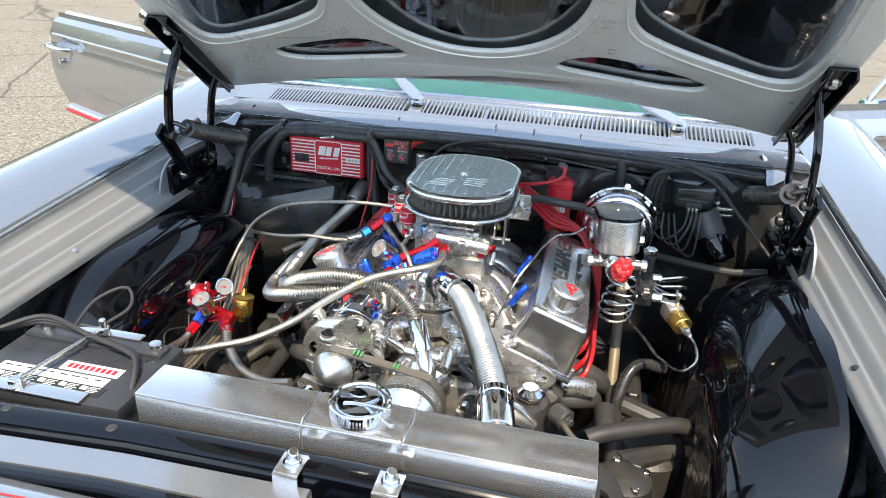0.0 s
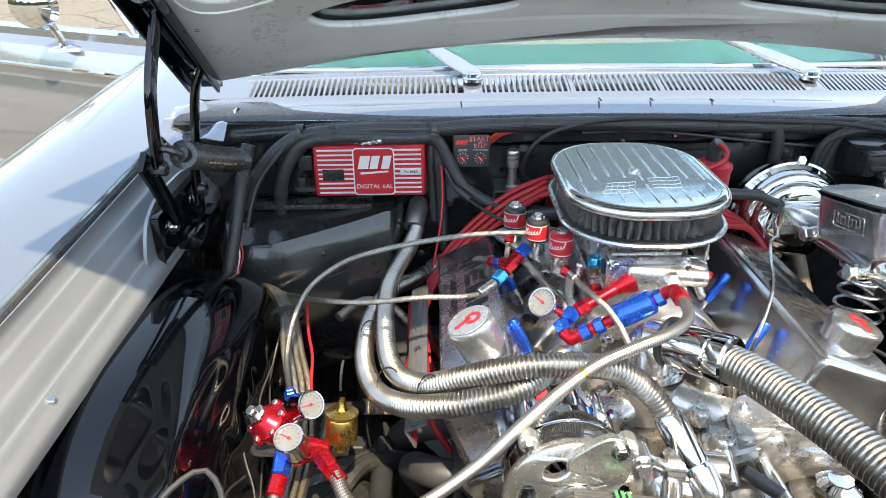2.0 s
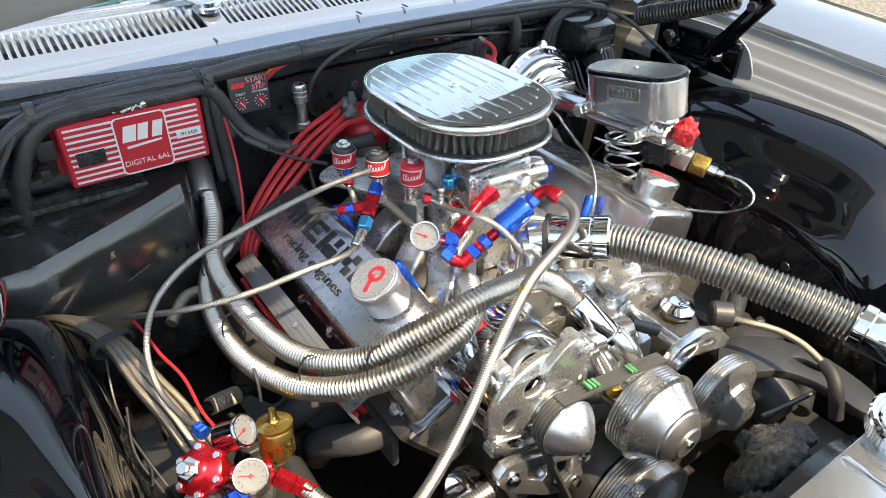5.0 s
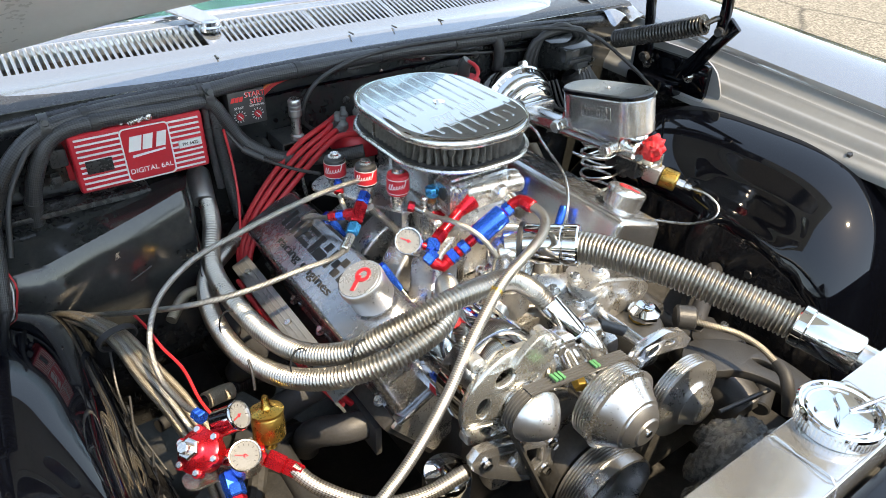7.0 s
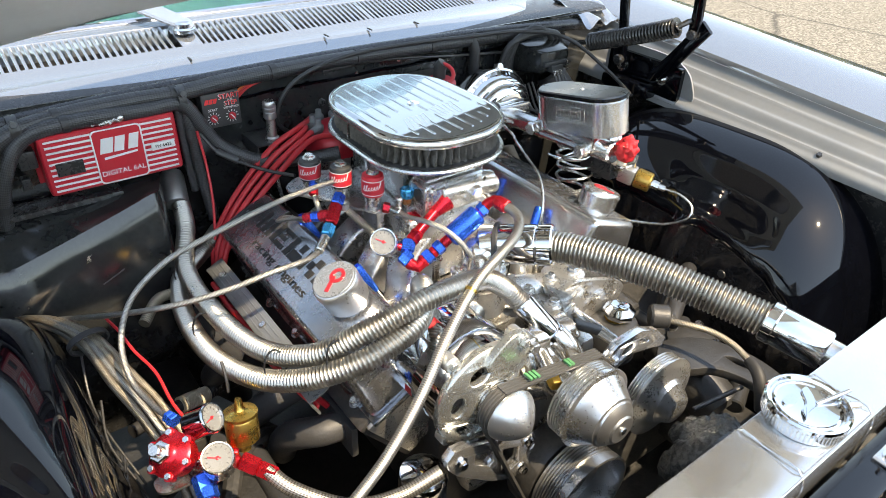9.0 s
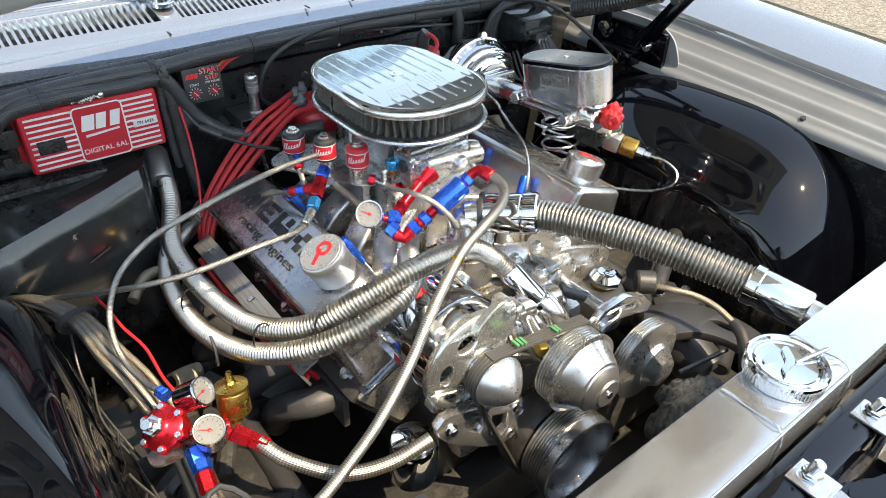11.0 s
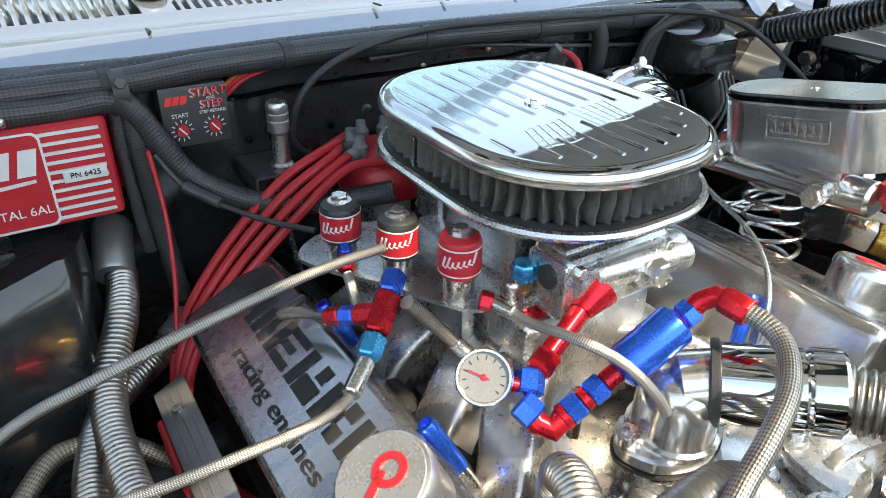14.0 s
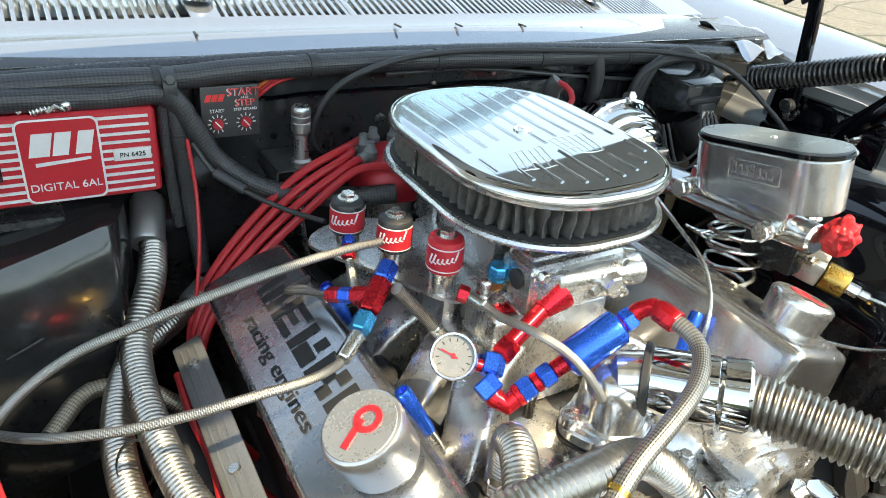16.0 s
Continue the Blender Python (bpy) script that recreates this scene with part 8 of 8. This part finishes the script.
BOOT = mat("grey rubber boot", (0.17, 0.185, 0.19), 0.5, 0.0, 0.1, 40)
di = thing("distributor", (-0.03, -0.1, 0.75), "red distributor cap with grey lead boots behind the air cleaner", "distributor")
part("body", rod((-0.035, -0.075, 0.66), (-0.035, -0.075, 0.79), 0.03), CAST, di)
part("cap", lathe([(0, 0), (0.056, 0), (0.058, 0.006), (0.054, 0.03), (0.042, 0.045), (0.015, 0.055), (0, 0.055)], Matrix.Translation((-0.035, -0.075, 0.795)), 28), RED_BOX, di)
tips = []
for k in range(8):
    a = radians(45 * k + 20)
    c = V((-0.035 + 0.04 * math.cos(a), -0.075 + 0.035 * math.sin(a), 0.822))
    part("boot", merge(lathe([(0.007, 0), (0.0095, 0.0), (0.0085, 0.02), (0.0095, 0.022), (0.0095, 0.03), (0.006, 0.034), (0.0052, 0.042), (0, 0.043)], Matrix.Translation(c), 14), rod(c + V((0, 0, 0.024)), c + V((0.02 * math.cos(a), 0.02 * math.sin(a), 0.022)), 0.0075)), BOOT, di)
    tips.append(c + V((0.018 * math.cos(a), 0.018 * math.sin(a), 0.022)))
rng = random.Random(3)
for k in range(4):
    p = tips[(k + 2) % 8]
    solo("ignition_lead", tube([p, (-0.105, -0.08 - 0.012 * k, 0.856 - 0.005 * k), (-0.17, -0.083 - 0.013 * k, 0.826 - 0.009 * k), (-0.245, -0.085 - 0.013 * k, 0.757 - 0.008 * k), (-0.30, -0.10 - 0.015 * k, 0.688 - 0.004 * k), (-0.322, -0.15 - 0.02 * k, 0.64), (-0.318, -0.2 - 0.06 * k, 0.638 - 0.006 * k), (-0.308, -0.24 - 0.07 * k, 0.61), (-0.28, -0.26 - 0.07 * k, 0.57)], 0.0053, 10), RED_WIRE, "red ignition lead sweeping down beside the valve cover", "ignition lead", "ignition leads")
    p = tips[(k + 6) % 8]
    solo("ignition_lead", tube([p, (0.05, -0.072 - 0.012 * k, 0.864 - 0.003 * k), (0.12, -0.075 - 0.011 * k, 0.858 - 0.006 * k), (0.20, -0.13 - 0.01 * k, 0.825 - 0.008 * k), (0.275, -0.125 - 0.01 * k, 0.775), (0.325, -0.15 - 0.03 * k, 0.705 - 0.008 * k), (0.328, -0.21 - 0.05 * k, 0.655 - 0.006 * k), (0.327, -0.255 - 0.058 * k, 0.62), (0.318, -0.285 - 0.06 * k, 0.6), (0.31, -0.29 - 0.06 * k, 0.588)], 0.005, 10), RED_WIRE, "red ignition lead dropping to the far cylinder head", "ignition lead", "ignition leads")
for y in (-0.29, -0.35, -0.41, -0.47):
    solo("plug_boot", tube([(0.312, y, 0.59), (0.302, y, 0.574), (0.29, y, 0.56)], 0.0065, 10), RED_WIRE, "red spark plug boot", "spark plug boot", "spark plug boots")

tp = thing("fill_fitting", (-0.155, -0.06, 0.8), "bright knurled pipe fitting on a small bracket by the firewall", "pipe fitting")
part("barrel", lathe([(0, 0), (0.008, 0), (0.008, 0.018), (0.0125, 0.02), (0.0125, 0.034), (0.0095, 0.037), (0.0085, 0.06), (0.0085, 0.068), (0.0118, 0.072), (0.0118, 0.083), (0.0108, 0.084), (0.0118, 0.086), (0.0118, 0.091), (0.0108, 0.092), (0.0118, 0.094), (0.0118, 0.1), (0.010, 0.103), (0, 0.1035)], Matrix.Translation((-0.155, -0.063, 0.806)), 24), DARKSTEEL, tp)
part("bracket", merge(box(-0.19, -0.14, -0.075, -0.003, 0.83, 0.833, 0.001), box(-0.19, -0.187, -0.075, -0.003, 0.81, 0.833, 0.001)), GREYMETAL, tp)
part("tube", tube([(-0.155, -0.063, 0.806), (-0.156, -0.066, 0.76), (-0.15, -0.075, 0.70)], 0.004, 8), TUBING, tp)

# looms and cables along the firewall
def loom(pts, r, label="black braided wiring loom along the firewall", mt=None, nm="wiring_loom", grp="wiring looms"):
    if nm != "wiring_loom":
        return solo(nm, tube(pts, r, 12), mt or LOOM, label, "cable", grp)
    lm = thing(nm, pts[len(pts) // 2], label, "wiring loom", grp)
    part("sleeve", tube(pts, r, 14), LOOM, lm)
    path = spline(pts, 0.02)
    for i in range(3, len(path) - 3, 9):
        part("tape_wrap", lathe([(r * 0.8, -0.006), (r * 1.1, -0.0055), (r * 1.12, 0.0055), (r * 0.8, 0.006)], axis_m(path[i], path[i + 1]), 16), RUBBER, lm)
    return lm


loom([(-0.66, -0.06, 0.80), (-0.62, -0.05, 0.875), (-0.56, -0.04, 0.925), (-0.48, -0.03, 0.937), (-0.38, -0.028, 0.940), (-0.29, -0.03, 0.94), (-0.2, -0.025, 0.944), (0.0, -0.02, 0.944), (0.2, -0.015, 0.938), (0.42, -0.01, 0.93), (0.56, -0.01, 0.92), (0.62, -0.04, 0.89)], 0.0135)
loom([(-0.60, -0.03, 0.76), (-0.585, -0.05, 0.85), (-0.545, -0.045, 0.915), (-0.48, -0.045, 0.93), (-0.36, -0.04, 0.926), (-0.30, -0.04, 0.925), (-0.275, -0.042, 0.885), (-0.25, -0.05, 0.842), (-0.205, -0.07, 0.812), (-0.155, -0.09, 0.803), (-0.1, -0.12, 0.808), (-0.06, -0.14, 0.815)], 0.0125)
loom([(-0.295, -0.035, 0.93), (-0.29, -0.04, 0.86), (-0.285, -0.04, 0.78), (-0.28, -0.05, 0.70)], 0.010)
loom([(-0.305, -0.035, 0.93), (-0.305, -0.035, 0.85), (-0.30, -0.035, 0.76)], 0.007)
loom([(-0.63, -0.08, 0.93), (-0.65, -0.10, 0.85), (-0.665, -0.13, 0.77), (-0.68, -0.16, 0.70)], 0.012)
loom([(-0.57, -0.05, 0.92), (-0.62, -0.09, 0.86), (-0.645, -0.12, 0.78)], 0.004, nm="cable", grp="firewall cables", label="thin black cable by the hinge", mt=RUBBER)
for x in (-0.298, -0.545):
    cl = thing("p_clamp", (x, -0.03, 0.94), "grey metal clamp holding the wiring loom", "clamp", "loom clamps")
    part("band", lathe([(0.017, -0.007), (0.0195, -0.007), (0.0195, 0.007), (0.017, 0.007), (0.017, -0.007)], axis_m((x, -0.034, 0.934), (x + 1, -0.034, 0.934)), 24), GREYMETAL, cl)
    part("screw", hexnut((x, -0.05, 0.945), (x, -0.058, 0.947), 0.006), GREYMETAL, cl)
loom([(-0.10, -0.03, 0.82), (-0.135, -0.045, 0.86), (-0.115, -0.05, 0.915), (-0.06, -0.05, 0.945), (0.03, -0.04, 0.957), (0.16, -0.03, 0.955), (0.32, -0.03, 0.948), (0.46, -0.05, 0.945), (0.55, -0.10, 0.93), (0.62, -0.16, 0.87), (0.69, -0.2, 0.80)], 0.004, "thin black cable arching along the firewall", RUBBER, "cable", "firewall cables")
loom([(-0.02, -0.012, 0.925), (0.12, -0.012, 0.925), (0.3, -0.01, 0.905), (0.45, -0.01, 0.89)], 0.003, "thin grey line along the firewall", GREYMETAL, "cable", "firewall cables")
loom([(0.34, -0.01, 0.945), (0.35, -0.02, 0.91), (0.352, -0.015, 0.86)], 0.012, "black cable drop on the firewall", RUBBER, "cable", "firewall cables")
for k in range(3):
    loom([(0.42 + 0.012 * k, -0.02, 0.78), (0.42 + 0.012 * k, -0.03, 0.86), (0.435 + 0.012 * k, -0.04, 0.915 + 0.006 * k), (0.50, -0.05, 0.935 + 0.006 * k), (0.57 - 0.012 * k, -0.05, 0.925), (0.60 - 0.012 * k, -0.04, 0.88)], 0.007, "black cable looping round the wiper motor cover", RUBBER, "cable", "firewall cables")
for k, (mt) in enumerate((RED_WIRE, RED_WIRE, ORANGE_WIRE)):
    loom([(-0.195, -0.015, 0.905 + 0.006 * k), (-0.17, -0.02, 0.925 + 0.004 * k), (-0.12, -0.02, 0.935), (-0.07, -0.02, 0.937)], 0.0022, "thin red wire from the timing controller", mt, "wire", "red wires")
loom([(-0.287, -0.06, 0.88), (-0.285, -0.075, 0.82), (-0.292, -0.10, 0.76), (-0.305, -0.12, 0.70)], 0.0024, "thin red wire hanging before the firewall", RED_WIRE, "wire", "red wires")
loom([(-0.28, -0.05, 0.87), (-0.262, -0.07, 0.84), (-0.235, -0.10, 0.825), (-0.20, -0.14, 0.815), (-0.17, -0.18, 0.815)], 0.003, "thin brown wire run above the valve cover", DARKIRON, "wire", "red wires")
solo("wire_splice", rod((-0.262, -0.07, 0.84), (-0.235, -0.098, 0.826), 0.006), GREYMETAL, "grey shrink wrapped wire splice", "wire splice")
for k in range(3):
    loom([(-0.665 + 0.004 * k, -0.13, 0.77), (-0.663 + 0.006 * k, -0.14, 0.74), (-0.667 + 0.003 * k, -0.145, 0.71), (-0.665, -0.14, 0.69)], 0.0014, "loose coloured wire end by the hinge", (ORANGE_WIRE, WHITE, RED_WIRE)[k], "wire", "loose wires")
wmb = thing("wiper_motor", (0.53, -0.06, 0.82), "black wiper motor with moulded cover and grey barrel", "wiper motor")
XZ = Matrix(((1, 0, 0, 0), (0, 0, -1, 0), (0, 1, 0, 0), (0, 0, 0, 1)))
part("cover_lip", slab([(0.450, 0.842), (0.452, 0.905), (0.472, 0.931), (0.562, 0.928), (0.596, 0.904), (0.592, 0.852), (0.57, 0.835), (0.55, 0.825), (0.50, 0.838)], 0.004, 0.026, XZ, 0.004), PLASTIC, wmb)
bm = box(0.462, 0.584, -0.098, -0.024, 0.848, 0.918, 0.008, seg=2)
for v in bm.verts:
    k = min(1, max(0, (-v.co.y - 0.03) / 0.06))
    v.co.x = 0.522 + (v.co.x - 0.522) * (1 - 0.28 * k)
    v.co.z += -0.012 * k if v.co.z > 0.885 else 0.010 * k
part("cover", bm, BLACK_PANEL, wmb)
part("cover_ridge", merge(box(0.486, 0.556, -0.106, -0.06, 0.872, 0.884, 0.004), box(0.503, 0.54, -0.112, -0.09, 0.86, 0.876, 0.003)), PLASTIC, wmb)
MA, MB = V((0.553, -0.055, 0.838)), V((0.613, -0.112, 0.733))
part("motor", lathe([(0, 0), (0.030, 0), (0.0355, 0.006), (0.0355, 0.062), (0, 0.062)], axis_m(MA, MB), 32), GREYMETAL, wmb, "grey lacquered motor barrel")
part("motor_end", lathe([(0.034, 0.062), (0.0375, 0.0625), (0.038, 0.068), (0.0365, 0.07), (0.036, 0.118), (0.031, 0.127), (0.014, 0.131), (0, 0.131)], axis_m(MA, MB), 32), BLACK_GLOSS, wmb, "glossy black motor end bell")
part("mount_arm", merge(box(0.585, 0.628, -0.05, -0.04, 0.842, 0.852, 0.003), box(0.59, 0.626, -0.052, -0.044, 0.83, 0.836, 0.002)), STEEL, wmb)
each("cover_screw", [hexnut((x, -0.024, z), (x, -0.034, z), 0.0058) for x, z in ((0.462, 0.908), (0.586, 0.900), (0.588, 0.858))], STEEL, wmb)
each("terminal", [box(0.508 + 0.009 * k, 0.513 + 0.009 * k, -0.118, -0.108, 0.853, 0.865, 0.001) for k in range(3)], STEEL, wmb)
for k in range(4):
    loom([(0.512 + 0.009 * k, -0.115, 0.856), (0.502 + 0.012 * k, -0.135, 0.82), (0.47 + 0.022 * k, -0.13, 0.785 - 0.012 * k), (0.445 + 0.02 * k, -0.10, 0.79 - 0.01 * k), (0.45 + 0.012 * k, -0.07, 0.83)], 0.0026, "thin wire looping below the wiper motor", (RUBBER, GREYMETAL)[k % 2], "wire", "motor wires")
solo("washer_hose", tube([(0.40, -0.06, 0.72), (0.52, -0.14, 0.735), (0.62, -0.17, 0.74), (0.70, -0.17, 0.75)], 0.009, 10), RUBBER, "black rubber hose low on the firewall", "hose")

# ---- exhaust headers and underpinnings ----
for s in (1, -1):
    hd_ = thing("exhaust_header", (s * 0.3, -0.35, 0.5), "grey coated exhaust header with curved primary tubes", "exhaust header", "exhaust headers")
    part("flange", box(s * 0.272 - 0.006, s * 0.272 + 0.006, -0.54, -0.09, 0.515, 0.575, 0.004), HEADER, hd_)
    for y in (-0.50, -0.385, -0.25, -0.13):
        if y < -0.45:
            pts_ = [(s * 0.27, y, 0.55), (s * 0.305, y + 0.005, 0.552), (s * 0.335, y + 0.04, 0.53), (s * 0.338, y + 0.085, 0.475), (s * 0.32, y + 0.14, 0.39), (s * 0.28, y + 0.24, 0.3)]
        else:
            pts_ = [(s * 0.27, y, 0.55), (s * 0.32, y, 0.545), (s * 0.36, y + 0.03, 0.50), (s * 0.36, y + 0.1, 0.42), (s * 0.3, y + 0.15, 0.3)]
        part("primary_tube", tube(pts_, 0.0235, 16), HEADER, hd_)
    for y in (-0.30, -0.43):
        part("flange_bolt", hexnut((s * 0.278, y, 0.545), (s * 0.29, y, 0.545), 0.009), STEEL, hd_)
solo("starter_heat_tube", tube([(-0.36, -0.19, 0.60), (-0.355, -0.26, 0.60), (-0.33, -0.32, 0.59)], 0.035, 16), HEADER, "wide grey collector pipe beside the head", "pipe")
sf = thing("subframe", (0, -0.5, 0.2), "greasy dark steel subframe with rails and crossmember", "subframe")
for s in (1, -1):
    part("rail", box(s * 0.43 - 0.05, s * 0.43 + 0.05, -1.1, 0.1, 0.26, 0.38, 0.012), DARKIRON, sf)
    part("spring_tower", lathe([(0, 0), (0.085, 0), (0.085, 0.13), (0.06, 0.15), (0, 0.15)], Matrix.Translation((s * 0.46, -0.50, 0.34)), 28), DARKIRON, sf)
    part("control_arm", merge(tube([(s * 0.40, -0.40, 0.49), (s * 0.55, -0.48, 0.48), (s * 0.40, -0.60, 0.49)], 0.022, 10), rod((s * 0.39, -0.36, 0.49), (s * 0.39, -0.64, 0.49), 0.018)), GREYMETAL, sf)
    each("arm_bolt", [hexnut((s * 0.43, y, 0.50), (s * 0.43, y, 0.52), 0.016) for y in (-0.62, -0.39)], GREYMETAL, sf)
part("skid_plate", box(-0.74, 0.74, -1.06, 0.12, 0.16, 0.18, 0.004), DARKIRON, sf)
part("crossmember", box(-0.45, 0.45, -0.66, -0.50, 0.2, 0.34, 0.015), DARKIRON, sf)
part("mount_bracket", box(-0.50, -0.44, -0.36, -0.30, 0.42, 0.50, 0.012), DARKIRON, sf)
part("mount_arm", tube([(-0.46, -0.50, 0.50), (-0.42, -0.44, 0.515), (-0.37, -0.40, 0.49), (-0.33, -0.36, 0.44)], 0.014, 10), DARKIRON, sf)
solo("transmission", lathe([(0, 0), (0.19, 0), (0.2, 0.03), (0.15, 0.2), (0.1, 0.3), (0, 0.3)], axis_m((0, -0.05, 0.42), (0, 1, 0.40)), 30), DARKIRON, "dark transmission bell housing behind the block", "transmission")
sb = thing("steering_box", (0.42, -0.72, 0.4), "grey cast steering box with its shaft and hoses", "steering box")
part("housing", merge(rod((0.40, -0.76, 0.40), (0.40, -0.60, 0.47), 0.05), lathe([(0, 0), (0.055, 0), (0.05, 0.05), (0.03, 0.06), (0, 0.06)], Matrix.Translation((0.41, -0.66, 0.46)), 24)), GREYMETAL, sb)
part("shaft", rod((0.385, -0.42, 0.42), (0.387, -0.02, 0.80), 0.0125), TAN, sb)
each("cover_bolt", [hexnut((0.41 + 0.04 * math.cos(a), -0.66 + 0.04 * math.sin(a), 0.51), (0.41 + 0.04 * math.cos(a), -0.66 + 0.04 * math.sin(a), 0.522), 0.008) for a in (0.4, 2.0, 3.5, 5.1)], STEEL, sb)
part("coupling", rod((0.375, -0.54, 0.505), (0.368, -0.47, 0.52), 0.024), GREYMETAL, sb)
part("side_pipe", rod((0.40, -0.78, 0.43), (0.49, -0.74, 0.44), 0.018), GREYMETAL, sb)
solo("steering_hose", tube([(0.276, -0.668, 0.622), (0.29, -0.70, 0.626), (0.312, -0.734, 0.624), (0.322, -0.773, 0.618), (0.32, -0.81, 0.608)], 0.0058, 12), BRAID_TAN, "thin braided steering hose curving from the pump", "hose")
solo("hose_elbow", tube([(0.32, -0.808, 0.609), (0.312, -0.828, 0.606), (0.303, -0.845, 0.59), (0.30, -0.86, 0.55)], 0.0105, 12), RUBBER, "black rubber elbow behind the radiator tank", "hose")
pb = thing("pump_mount", (0.27, -0.66, 0.5), "dark curved steel pump mount with an oval slot", "bracket")
bm = outline_plate([smooth_ring([(0.235, -0.70), (0.30, -0.655), (0.375, -0.70), (0.405, -0.78), (0.39, -0.88), (0.335, -0.89), (0.345, -0.81), (0.32, -0.755), (0.27, -0.73)]), smooth_ring([(0.355, -0.745), (0.375, -0.76), (0.38, -0.80), (0.365, -0.805), (0.355, -0.775)])], 0.006, 0.003)
bm.transform(Matrix.Translation((0, 0, 0.548)))
part("plate", bm, GREYMETAL, pb)
part("post", rod((0.385, -0.70, 0.46), (0.37, -0.71, 0.545), 0.016), DARKIRON, pb)
part("eye", merge(rod((0.262, -0.645, 0.622), (0.288, -0.668, 0.622), 0.021), rod((0.285, -0.665, 0.622), (0.291, -0.670, 0.622), 0.011), hexnut((0.290, -0.669, 0.622), (0.296, -0.674, 0.622), 0.008)), GREYMETAL, pb)
solo("dipstick", merge(rod((0.30, -0.82, 0.57), (0.20, -0.80, 0.56), 0.004)), GREYMETAL, "thin steel rod behind the radiator tank", "rod")
fan = thing("cooling_fan", (0.0, -0.94, 0.55), "black electric cooling fan with a crinkled wrapped loom behind the radiator", "fan")
part("shroud", merge(lathe([(0.19, 0), (0.2, 0), (0.2, 0.04), (0.19, 0.04), (0.19, 0)], axis_m((0, -0.97, 0.54), (0, 0, 0.54)), 40), rod((0, -0.97, 0.54), (0, -0.91, 0.54), 0.06)), BLACK_SATIN, fan)
for k in range(8):
    a = radians(45 * k)
    part("blade", box(0.05, 0.185, -0.025, 0.025, -0.002, 0.002, 0.001, axis_m((0, -0.945, 0.54), (0, 0, 0.54)) @ Matrix.Rotation(a, 4, "Z") @ Matrix.Rotation(radians(25), 4, "X")), PLASTIC, fan)
CRINKLE = mat("crinkled dark wrap", (0.09, 0.09, 0.088), 0.28, 0.6, 0.9, 130, 0.2, 1.0, 420)
for a, b, r in (((0.10, -0.83, 0.52), (0.15, -0.88, 0.60), 0.03), ((0.16, -0.80, 0.53), (0.20, -0.87, 0.58), 0.03), ((0.05, -0.86, 0.50), (0.08, -0.90, 0.56), 0.028)):
    bm = bmesh.new()
    bmesh.ops.create_icosphere(bm, subdivisions=4, radius=1, matrix=axis_m((V(a) + V(b)) / 2, b) @ Matrix.Diagonal((r, r * 0.6, (V(b) - V(a)).length * 0.6, 1)))
    for v in bm.verts:
        v.co += V((0.006, 0.006, 0.006)) * noise.noise(v.co * 110)
    solo("wrapped_wiring", bm, CRINKLE, "crumpled black wrapped wiring under the radiator tank", "wiring", "wrapped wiring")
bm = lathe([(0, 0), (0.03, 0), (0.036, 0.006), (0.036, 0.07), (0.033, 0.078), (0.02, 0.082), (0, 0.083)], axis_m((-0.235, -0.66, 0.50), (-0.235, -0.665, 0.60)), 28)
solo("oil_filter", bm, CHROME, "chrome cylinder low beside the alternator", "oil filter")
for k in range(5):
    y = -0.25 - 0.1 * k
    solo("thin_wire", tube([(-0.565, y, 0.665 - 0.02 * k), (-0.575, y - 0.06, 0.62), (-0.57 + 0.01 * k, y - 0.12, 0.60 - 0.01 * k), (-0.55, y - 0.2, 0.56)], 0.0018, 6), RUBBER if k % 2 else GREYMETAL, "thin wire trailing beside the braided bundle", "wire", "trailing wires")

# hoses and stubs beside the steering gear
solo("lower_hose", tube([(0.33, -0.648, 0.575), (0.355, -0.636, 0.582), (0.43, -0.598, 0.582), (0.503, -0.561, 0.575), (0.54, -0.54, 0.55)], 0.0165, 14), RUBBER, "thick black rubber hose above the steering gear", "hose")
st = thing("collector_stub", (0.3, -0.5, 0.58), "grey capped pipe stub beside the front of the cylinder head", "pipe")
part("pipe", lathe([(0, 0), (0.02, 0), (0.0215, 0.002), (0.0215, 0.075), (0.019, 0.08), (0, 0.081)], axis_m((0.262, -0.517, 0.597), (0.336, -0.492, 0.579)), 24), CAST, st)
part("band", lathe([(0.0215, 0.008), (0.0228, 0.008), (0.0228, 0.016), (0.0215, 0.016)], axis_m((0.262, -0.517, 0.597), (0.336, -0.492, 0.579)), 24), STEEL, st)
solo("black_pipe", tube([(0.385, -0.47, 0.44), (0.395, -0.435, 0.52), (0.412, -0.40, 0.57), (0.44, -0.375, 0.585), (0.49, -0.36, 0.57)], 0.0125, 12), BLACK_SATIN, "black pipe bending over the frame rail", "pipe")
